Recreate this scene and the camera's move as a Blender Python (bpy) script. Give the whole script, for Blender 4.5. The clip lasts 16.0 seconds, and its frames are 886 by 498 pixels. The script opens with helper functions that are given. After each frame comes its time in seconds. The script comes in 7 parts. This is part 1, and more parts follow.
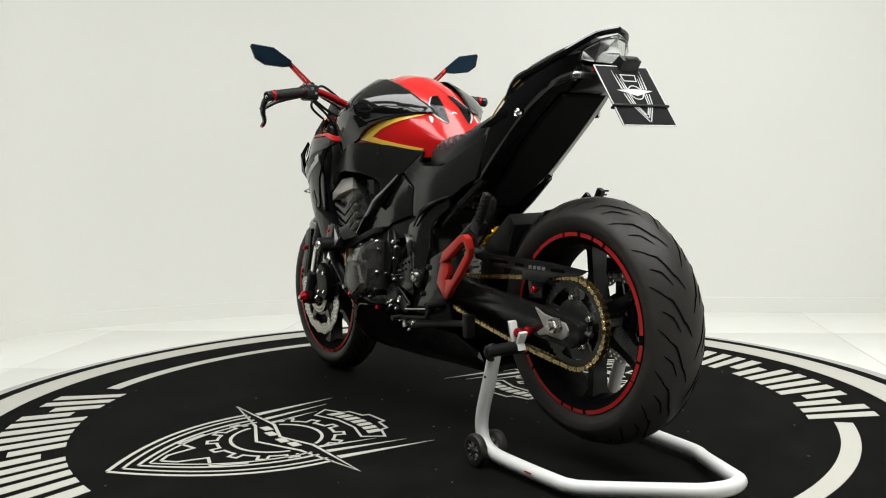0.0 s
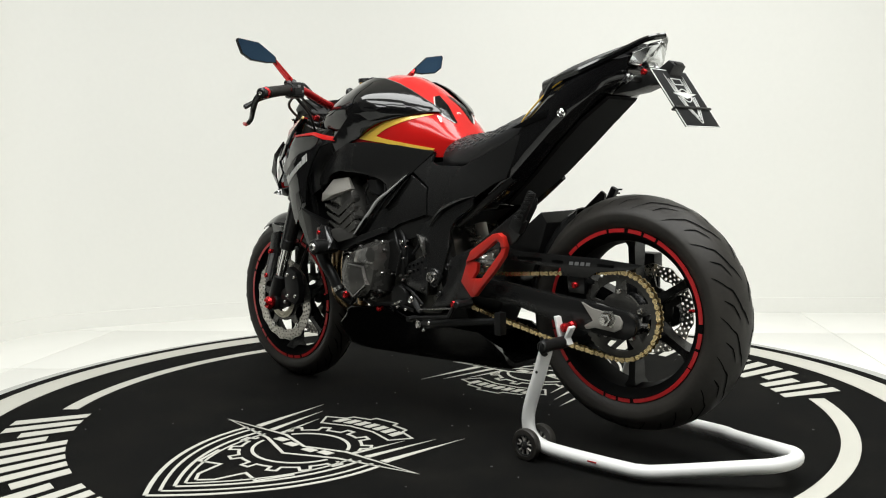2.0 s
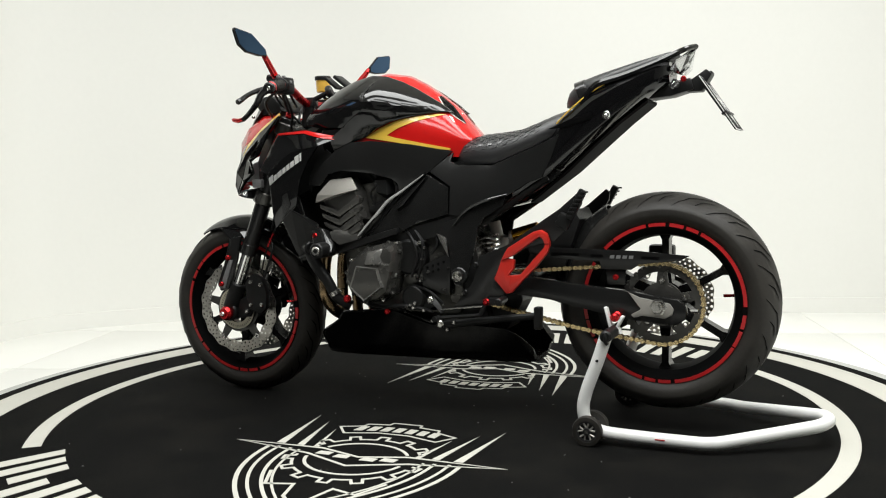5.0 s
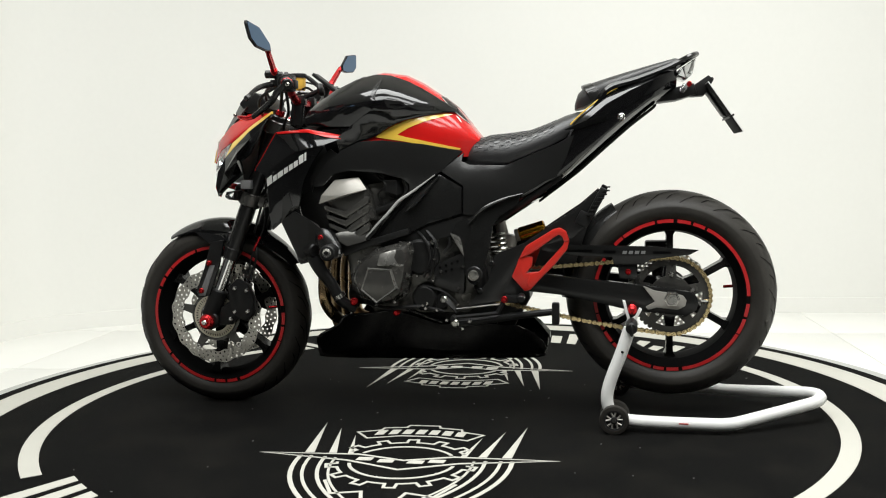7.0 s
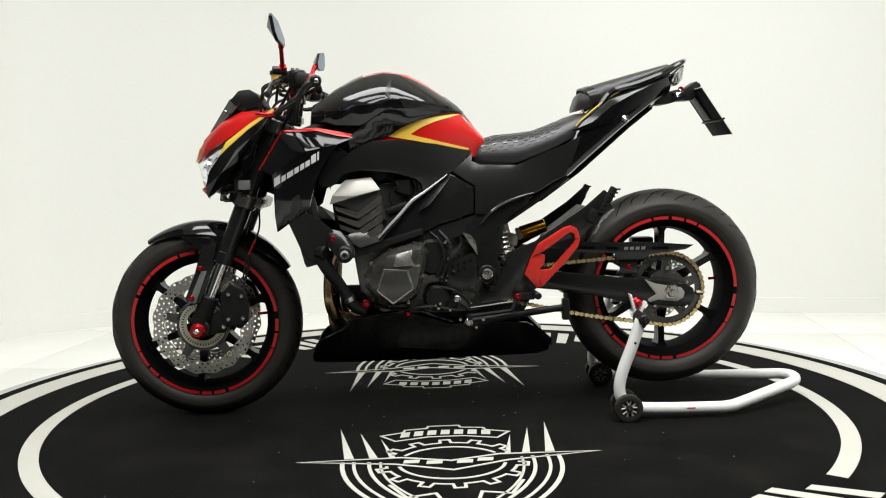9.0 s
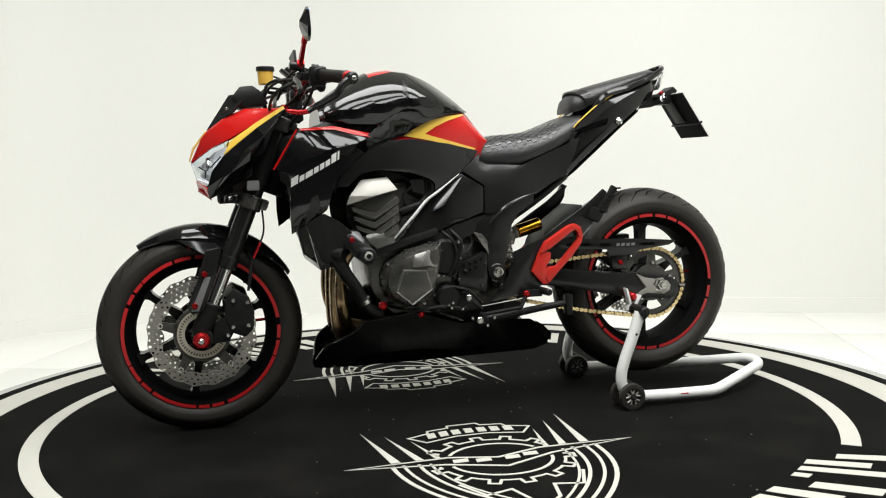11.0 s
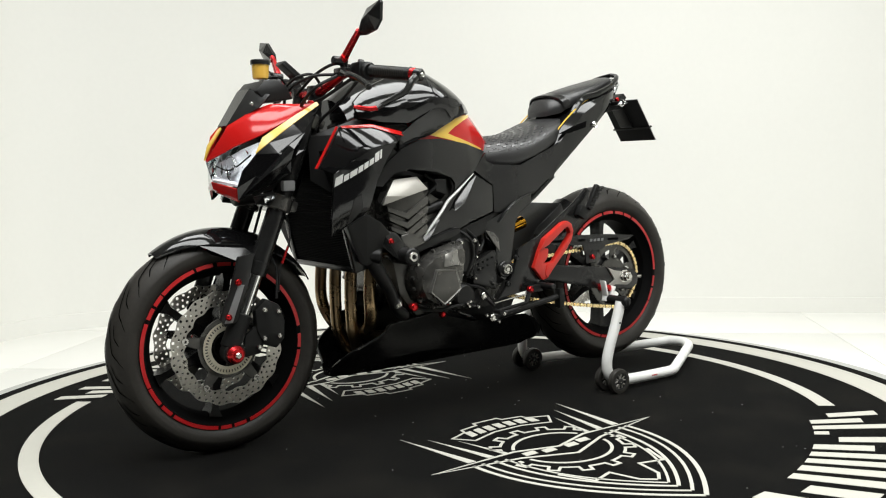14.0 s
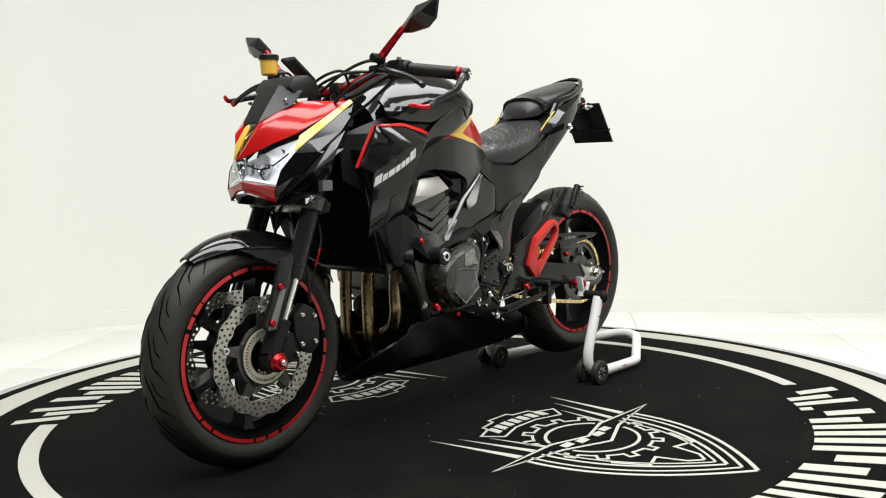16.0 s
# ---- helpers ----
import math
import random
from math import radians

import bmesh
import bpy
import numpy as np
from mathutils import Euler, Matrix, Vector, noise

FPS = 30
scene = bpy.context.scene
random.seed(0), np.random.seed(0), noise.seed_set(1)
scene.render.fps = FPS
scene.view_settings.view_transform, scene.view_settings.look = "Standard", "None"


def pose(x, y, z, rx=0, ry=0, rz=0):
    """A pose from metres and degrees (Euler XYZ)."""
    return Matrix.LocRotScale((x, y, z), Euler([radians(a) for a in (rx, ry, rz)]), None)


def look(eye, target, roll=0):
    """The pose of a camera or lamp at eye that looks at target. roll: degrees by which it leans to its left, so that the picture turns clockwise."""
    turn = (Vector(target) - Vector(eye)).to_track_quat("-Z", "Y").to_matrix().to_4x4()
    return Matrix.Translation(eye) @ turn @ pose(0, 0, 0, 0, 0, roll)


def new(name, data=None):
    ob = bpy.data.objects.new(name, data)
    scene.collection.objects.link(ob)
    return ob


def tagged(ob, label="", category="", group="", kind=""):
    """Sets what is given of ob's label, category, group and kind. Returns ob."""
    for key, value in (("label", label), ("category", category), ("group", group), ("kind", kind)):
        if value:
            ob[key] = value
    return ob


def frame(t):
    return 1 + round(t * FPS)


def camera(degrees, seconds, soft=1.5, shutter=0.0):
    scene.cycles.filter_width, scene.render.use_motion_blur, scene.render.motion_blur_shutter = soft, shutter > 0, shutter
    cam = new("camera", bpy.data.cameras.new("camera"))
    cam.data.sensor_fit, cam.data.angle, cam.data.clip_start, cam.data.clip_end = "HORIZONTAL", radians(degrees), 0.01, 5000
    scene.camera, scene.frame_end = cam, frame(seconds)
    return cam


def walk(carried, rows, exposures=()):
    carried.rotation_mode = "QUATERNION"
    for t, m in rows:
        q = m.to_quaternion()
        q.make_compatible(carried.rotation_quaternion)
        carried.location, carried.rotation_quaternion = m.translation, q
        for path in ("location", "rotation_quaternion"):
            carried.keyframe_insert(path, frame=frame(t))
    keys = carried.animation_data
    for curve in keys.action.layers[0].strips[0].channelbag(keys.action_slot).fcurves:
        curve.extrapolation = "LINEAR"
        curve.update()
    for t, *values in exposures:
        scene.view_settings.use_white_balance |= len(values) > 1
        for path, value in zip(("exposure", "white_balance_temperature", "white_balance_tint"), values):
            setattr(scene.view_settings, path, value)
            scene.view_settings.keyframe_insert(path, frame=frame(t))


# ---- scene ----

# ---- camera: stands still, the turntable turns before it ----
cam = camera(52.04, 16.0, soft=1.1)
EYE = Vector((0, -2.8886, 0.768))
YAW, PITCH = radians(0.388), radians(-5.114)
AHEAD = Vector((math.sin(YAW) * math.cos(PITCH), math.cos(YAW) * math.cos(PITCH), math.sin(PITCH)))
VIEW = look(EYE, EYE + AHEAD, -1.139)
walk(cam, [(0.0, VIEW), (16.0, VIEW)], [(0.0, -0.15), (0.5, -0.09), (1.0, -0.03), (2.0, 0.03), (4.0, 0.10), (16.0, 0.10)])

# ---- light: three broad lamps under the ceiling over the turntable, out of view ----
world = bpy.data.worlds.new("room_air")
scene.world = world
world.use_nodes = True
world.node_tree.nodes["Background"].inputs[0].default_value = (1.0, 0.99, 0.95, 1)
world.node_tree.nodes["Background"].inputs[1].default_value = 0.05
FLOOR = -0.05
CEILING = 3.1


def area(name, x, y, z, sx, sy, watts, colour=(0.985, 1.0, 0.985), aim=None):
    d = bpy.data.lights.new(name, "AREA")
    d.shape, d.size, d.size_y, d.energy, d.color = "RECTANGLE", sx, sy, watts, colour
    ob = new(name, d)
    ob.matrix_world = look((x, y, z), aim or (x, y + 0.001, z - 1))
    return ob


for k in range(3):
    area("ceiling_light", 0.38, -2.15 + 1.12 * k, CEILING - 0.08, 3.6, 0.66, 77)


# ---- materials ----
def material(name, colour, rough=0.5, metal=0.0, coat=0.0, spread=0.06, scale=40.0, bump=0.0, bump_scale=200.0,
             stain=0.0, stain_scale=3.0, rough_spread=0.08, specular=0.5):
    m = bpy.data.materials.new(name)
    m.use_nodes = True
    n, l = m.node_tree.nodes, m.node_tree.links
    b = n["Principled BSDF"]
    co = n.new("ShaderNodeTexCoord")
    fine = n.new("ShaderNodeTexNoise")
    fine.inputs["Scale"].default_value, fine.inputs["Detail"].default_value = scale, 5
    broad = n.new("ShaderNodeTexNoise")
    broad.inputs["Scale"].default_value, broad.inputs["Detail"].default_value = stain_scale, 4
    l.new(co.outputs["Object"], fine.inputs["Vector"])
    l.new(co.outputs["Object"], broad.inputs["Vector"])
    mix = n.new("ShaderNodeMix")
    mix.data_type = "RGBA"
    lo = [max(0, c * (1 - spread)) for c in colour]
    hi = [min(1, c * (1 + spread)) for c in colour]
    mix.inputs["A"].default_value, mix.inputs["B"].default_value = (*lo, 1), (*hi, 1)
    l.new(fine.outputs["Fac"], mix.inputs["Factor"])
    last = mix.outputs["Result"]
    if stain:
        ramp = n.new("ShaderNodeMapRange")
        ramp.inputs["From Min"].default_value, ramp.inputs["From Max"].default_value = 0.45, 0.75
        ramp.inputs["To Max"].default_value = stain
        l.new(broad.outputs["Fac"], ramp.inputs["Value"])
        dirt = n.new("ShaderNodeMix")
        dirt.data_type = "RGBA"
        grey = sum(colour) / 3
        tone = [0.5 * c + 0.5 * g for c, g in zip(colour, (grey * 0.75 + 0.05, grey * 0.75 + 0.045, grey * 0.7 + 0.035))]
        dirt.inputs["B"].default_value = (*tone, 1)
        l.new(last, dirt.inputs["A"])
        l.new(ramp.outputs["Result"], dirt.inputs["Factor"])
        last = dirt.outputs["Result"]
    l.new(last, b.inputs["Base Color"])
    rr = n.new("ShaderNodeMapRange")
    rr.inputs["To Min"].default_value, rr.inputs["To Max"].default_value = max(0.02, rough - rough_spread), min(1, rough + rough_spread)
    l.new(broad.outputs["Fac"], rr.inputs["Value"])
    l.new(rr.outputs["Result"], b.inputs["Roughness"])
    b.inputs["Metallic"].default_value = metal
    b.inputs["Specular IOR Level"].default_value = specular
    b.inputs["Coat Weight"].default_value, b.inputs["Coat Roughness"].default_value = coat, 0.03
    if bump:
        tex = n.new("ShaderNodeTexNoise")
        tex.inputs["Scale"].default_value, tex.inputs["Detail"].default_value = bump_scale, 3
        l.new(co.outputs["Object"], tex.inputs["Vector"])
        bp = n.new("ShaderNodeBump")
        bp.inputs["Strength"].default_value, bp.inputs["Distance"].default_value = bump, 0.002
        l.new(tex.outputs["Fac"], bp.inputs["Height"])
        l.new(bp.outputs["Normal"], b.inputs["Normal"])
    return m


WALL = material("white wall paint", (0.80, 0.795, 0.755), 0.6, spread=0.015, bump=0.05, bump_scale=60, stain=0.05, stain_scale=1.2)
TILE = material("polished white tile", (0.80, 0.795, 0.755), 0.30, spread=0.02, scale=6, stain=0.06, stain_scale=2)
GROUT = material("pale grout", (0.55, 0.54, 0.5), 0.8, bump=0.1)
PLASTER = material("white ceiling plaster", (0.78, 0.78, 0.75), 0.8, spread=0.02, bump=0.05)
# dark finish for unseen surfaces, set to keep the bike's reflections dark
SURROUND = material("dark unseen surround", (0.05, 0.05, 0.049), 0.7, spread=0.1, bump=0.05)
CARPET = material("black printed carpet", (0.0038, 0.0038, 0.0036), 0.95, spread=0.5, scale=500, bump=0.35, bump_scale=900, stain=0.18, stain_scale=5, specular=0.05)
PRINT = material("off-white carpet print", (0.48, 0.47, 0.42), 0.9, spread=0.10, scale=420, bump=0.3, bump_scale=900, stain=0.25, stain_scale=9, specular=0.2)
EDGE = material("grey brushed rim", (0.45, 0.45, 0.43), 0.45, metal=0.2, stain=0.3, stain_scale=7)
RUBBER = material("tyre rubber", (0.0225, 0.0205, 0.0178), 0.50, spread=0.3, scale=90, bump=0.15, bump_scale=500, stain=0.4, stain_scale=9, specular=0.3)
# near-black colour for the shade inside grooves, slots and hollows
RECESS = material("black recess shade", (0.0015, 0.0015, 0.0015), 0.95, spread=0.2, specular=0.05)
RIM = material("gloss black wheel enamel", (0.004, 0.004, 0.004), 0.26, specular=0.22, spread=0.1)
STRIPE = material("red rim tape", (0.45, 0.012, 0.014), 0.35, spread=0.08, stain=0.1, stain_scale=20)
STEEL = material("brushed disc steel", (0.50, 0.48, 0.44), 0.30, metal=1.0, spread=0.2, scale=260, stain=0.3, stain_scale=16)
BARREL = material("dull black wheel barrel", (0.0035, 0.0035, 0.0035), 0.6, specular=0.05, spread=0.15)
CHROME = material("chromed tube", (0.75, 0.75, 0.74), 0.09, metal=1.0, spread=0.03)
BOLT = material("zinc bolt", (0.62, 0.61, 0.58), 0.25, metal=1.0, spread=0.1)
GOLD = material("gold anodised plate", (0.88, 0.69, 0.36), 0.24, metal=1.0, spread=0.12, stain=0.2, stain_scale=50)
INNER = material("darker gold inner chain plate", (0.30, 0.215, 0.095), 0.34, metal=1.0, spread=0.2, stain=0.3, stain_scale=60)
BRONZE = material("heat-tinted exhaust steel", (0.32, 0.225, 0.125), 0.28, metal=1.0, spread=0.25, scale=12, stain=0.4, stain_scale=8)
BLACK = material("gloss black lacquer", (0.004, 0.004, 0.0042), 0.07, specular=0.42, spread=0.1, rough_spread=0.03)
SATIN = material("satin black plastic", (0.0115, 0.0115, 0.0112), 0.21, specular=0.32, spread=0.15, scale=180, bump=0.035, bump_scale=900)
MATTE = material("matt black moulded plastic", (0.0065, 0.0065, 0.0063), 0.42, specular=0.28, spread=0.2, scale=260, bump=0.12, bump_scale=1100)
CAST = material("black cast alloy", (0.085, 0.083, 0.077), 0.24, metal=0.6, specular=0.45, spread=0.3, scale=60, bump=0.12, bump_scale=500, stain=0.4, stain_scale=18, rough_spread=0.14)
SHEEN = material("sheen black moulding", (0.0095, 0.0095, 0.0092), 0.13, specular=0.5, spread=0.15, scale=160, bump=0.02, bump_scale=900)
RED = material("metallic red lacquer", (0.43, 0.009, 0.008), 0.15, coat=0.30, spread=0.08, scale=900, specular=0.25)
REDPART = material("red anodised alloy", (0.50, 0.015, 0.018), 0.25, metal=0.75, spread=0.06)
REDPAINT = material("satin red powder coat", (0.50, 0.022, 0.014), 0.33, spread=0.06)
YELLOW = material("gold decal film", (0.72, 0.46, 0.06), 0.28, coat=0.5, spread=0.05)
SILVER = material("silver decal film", (0.72, 0.72, 0.70), 0.25, coat=0.4, spread=0.08)
LEATHER = material("black seat vinyl", (0.015, 0.015, 0.0155), 0.38, spread=0.2, scale=240, bump=0.25, bump_scale=700, stain=0.15, stain_scale=12)
WHITE = material("white powder-coated tube", (0.80, 0.80, 0.78), 0.32, spread=0.03, stain=0.08, stain_scale=15)
GREY = material("grey nylon", (0.16, 0.16, 0.16), 0.5, spread=0.1)
TITAN = material("satin titanium paint", (0.34, 0.325, 0.295), 0.34, metal=0.3, spread=0.1, scale=200, stain=0.2, stain_scale=20)
MIRROR = material("blue-tinted mirror", (0.055, 0.11, 0.20), 0.04, metal=1.0, spread=0.01, rough_spread=0.01)


def glass(name, colour, rough=0.03):
    m = bpy.data.materials.new(name)
    m.use_nodes = True
    b = m.node_tree.nodes["Principled BSDF"]
    b.inputs["Base Color"].default_value = (*colour, 1)
    b.inputs["Transmission Weight"].default_value = 1.0
    b.inputs["Roughness"].default_value, b.inputs["IOR"].default_value = rough, 1.46
    return m


LENS = glass("clear lamp lens", (0.95, 0.97, 1.0))
SMOKE = glass("smoked screen", (0.10, 0.10, 0.11))
WORN = material("worn black cast cover", (0.080, 0.078, 0.072), 0.26, metal=0.65, specular=0.45, spread=0.75, scale=38, bump=0.2, bump_scale=300, stain=0.5, stain_scale=26, rough_spread=0.16)
FINS = material("dull black radiator core", (0.004, 0.004, 0.004), 0.75, specular=0.08, spread=0.2)
PAN = material("black painted pan", (0.003, 0.003, 0.003), 0.20, spread=0.1, specular=0.22)
REFLECT = material("silvered lamp bowl", (0.88, 0.89, 0.92), 0.22, metal=0.15, spread=0.08, scale=35)
AMBER = material("amber brake fluid", (0.70, 0.42, 0.07), 0.25, coat=0.6, spread=0.12, scale=30)


# ---- mesh helpers ----
def empty(name):
    ob = new(name)
    ob.empty_display_size = 0.1
    return ob


def part(name, bm, mat, parent=None, label="", smooth=True, second=None):
    bmesh.ops.recalc_face_normals(bm, faces=bm.faces)
    me = bpy.data.meshes.new(name)
    bm.to_mesh(me)
    bm.free()
    me.materials.append(mat)
    if second:
        me.materials.append(second)
    if smooth:
        me.polygons.foreach_set("use_smooth", [True] * len(me.polygons))
        me.set_sharp_from_angle(angle=radians(32))
    ob = new(name, me)
    if parent:
        ob.parent = parent
    if label:
        ob["label"] = label
    return ob


def bevelled(bm, width, segs=2):
    if width > 0:
        edges = [e for e in bm.edges if len(e.link_faces) == 2 and e.calc_face_angle(0) > 0.5]
        bmesh.ops.bevel(bm, geom=edges, offset=width, segments=segs, affect="EDGES", profile=0.6, clamp_overlap=True)
    return bm


def prism(outline, y0, y1, bevel=0.0, segs=2):
    """A closed outline (x, z) pushed from y0 to y1."""
    bm = bmesh.new()
    a = [bm.verts.new((x, y0, z)) for x, z in outline]
    b = [bm.verts.new((x, y1, z)) for x, z in outline]
    bm.faces.new(a)
    bm.faces.new(b[::-1])
    for i in range(len(a)):
        j = (i + 1) % len(a)
        bm.faces.new((a[i], b[i], b[j], a[j]))
    bmesh.ops.recalc_face_normals(bm, faces=bm.faces)
    return bevelled(bm, bevel, segs)


def slab(outline, z0, z1):
    """A closed outline (x, y) pushed from z0 to z1."""
    bm = bmesh.new()
    a = [bm.verts.new((x, y, z0)) for x, y in outline]
    b = [bm.verts.new((x, y, z1)) for x, y in outline]
    bm.faces.new(a)
    bm.faces.new(b[::-1])
    for i in range(len(a)):
        j = (i + 1) % len(a)
        bm.faces.new((a[i], b[i], b[j], a[j]))
    return bm


def box(cx, cy, cz, sx, sy, sz, bevel=0.003, turn=None):
    bm = bmesh.new()
    bmesh.ops.create_cube(bm, size=1.0)
    bmesh.ops.scale(bm, vec=(sx, sy, sz), verts=bm.verts)
    bevelled(bm, bevel)
    if turn:
        bm.transform(turn)
    bm.transform(Matrix.Translation((cx, cy, cz)))
    return bm


def smooth_path(points, steps=6):
    """A Catmull-Rom line through points."""
    p = [Vector(q) for q in points]
    p = [2 * p[0] - p[1]] + p + [2 * p[-1] - p[-2]]
    out = []
    for i in range(1, len(p) - 2):
        for k in range(steps):
            t = k / steps
            a, b, c, d = p[i - 1:i + 3]
            out.append(0.5 * (2 * b + (c - a) * t + (2 * a - 5 * b + 4 * c - d) * t * t + (3 * b - a - 3 * c + d) * t ** 3))
    return out + [p[-2]]


def tube(points, radius, segs=10, steps=6, bm=None, closed=False):
    """A round tube along a smooth line; radius may be a list, one for each given point."""
    bm = bm or bmesh.new()
    path = smooth_path(points, steps) if steps > 1 else [Vector(q) for q in points]
    n = len(path)
    if isinstance(radius, (int, float)):
        rad = [radius] * n
    else:
        rad = [float(np.interp(i / (n - 1), np.linspace(0, 1, len(radius)), radius)) for i in range(n)]
    rings, up = [], None
    for i, q in enumerate(path):
        d = (path[min(i + 1, n - 1)] - path[max(i - 1, 0)]).normalized()
        if up is None:
            up = d.orthogonal().normalized()
        up = (up - d * up.dot(d)).normalized()
        side = d.cross(up)
        rings.append([bm.verts.new(q + rad[i] * (math.cos(a) * up + math.sin(a) * side)) for a in [2 * math.pi * k / segs for k in range(segs)]])
    for r, s in zip(rings, rings[1:]):
        for k in range(segs):
            bm.faces.new((r[k], r[(k + 1) % segs], s[(k + 1) % segs], s[k]))
    bm.faces.new(rings[0][::-1])
    bm.faces.new(rings[-1])
    return bm


def rod(a, b, radius, segs=14, bevel=0.0, bm=None):
    a, b = Vector(a), Vector(b)
    if bevel > 0:
        d = (b - a).normalized() * bevel
        return tube([a, a + d, b - d, b], [radius - bevel, radius, radius, radius - bevel], segs, 1, bm)
    return tube([a, b], radius, segs, 1, bm)


def spin(profile, segs=64, centre=(0, 0, 0), closed=True, bm=None):
    """A profile of (radius, y) turned about the y axis through centre."""
    bm = bm or bmesh.new()
    rings = []
    for k in range(segs):
        a = 2 * math.pi * k / segs
        rings.append([bm.verts.new((centre[0] + r * math.cos(a), centre[1] + y, centre[2] + r * math.sin(a))) for r, y in profile])
    m = len(profile)
    for k in range(segs):
        p, q = rings[k], rings[(k + 1) % segs]
        for i in range(m if closed else m - 1):
            j = (i + 1) % m
            bm.faces.new((p[i], p[j], q[j], q[i]))
    return bm


def loft(sections, caps=True):
    """A skin over closed loops with equal counts."""
    bm = bmesh.new()
    rows = [[bm.verts.new(v) for v in s] for s in sections]
    m = len(rows[0])
    for p, q in zip(rows, rows[1:]):
        for i in range(m):
            j = (i + 1) % m
            bm.faces.new((p[i], p[j], q[j], q[i]))
    if caps:
        bm.faces.new(rows[0][::-1])
        bm.faces.new(rows[-1])
    return bm


def panel(points, thick=0.006, bevel=0.0015, crown=None):
    """A body panel: outline corners (x, y, z) in order round it, filled to a crown point inside it, with thickness."""
    bm = bmesh.new()
    vs = [bm.verts.new(p) for p in points]
    if crown:
        crowns = crown if isinstance(crown[0], (tuple, list)) else [crown]
        cs = [bm.verts.new(c) for c in crowns]
        n = len(vs)
        near = [min(range(len(cs)), key=lambda k: (cs[k].co - (vs[i].co + vs[(i + 1) % n].co) / 2).length) for i in range(n)]
        for i in range(n):
            j = (i + 1) % n
            bm.faces.new((vs[i], vs[j], cs[near[i]]))
            if near[i] != near[j]:
                bm.faces.new((vs[j], cs[near[j]], cs[near[i]]))
    else:
        bm.faces.new(vs)
        bmesh.ops.triangulate(bm, faces=bm.faces)
    bmesh.ops.recalc_face_normals(bm, faces=bm.faces)
    mid = sum((v.co for v in bm.verts), Vector()) / len(bm.verts)
    out = Vector((0, -1 if mid.y < 0 else 1, 0.25))
    if sum(f.normal.dot(out) * f.calc_area() for f in bm.faces) < 0:
        bmesh.ops.reverse_faces(bm, faces=bm.faces)
    bmesh.ops.solidify(bm, geom=bm.faces[:], thickness=thick)
    return bm


def flipped(bm):
    """The mirror image across the bike's middle plane."""
    c = bm.copy()
    bmesh.ops.scale(c, vec=(1, -1, 1), verts=c.verts)
    bmesh.ops.reverse_faces(c, faces=c.faces)
    return c


def both(name, bm, mat, parent, label="", smooth=True):
    other = flipped(bm)
    return part(name, bm, mat, parent, label, smooth), part(name, other, mat, parent, label, smooth)


def share(ob, name, m, parent):
    """Another object on the same mesh at the pose m under parent."""
    c = new(name, ob.data)
    c.parent, c.matrix_basis = parent, m
    return c


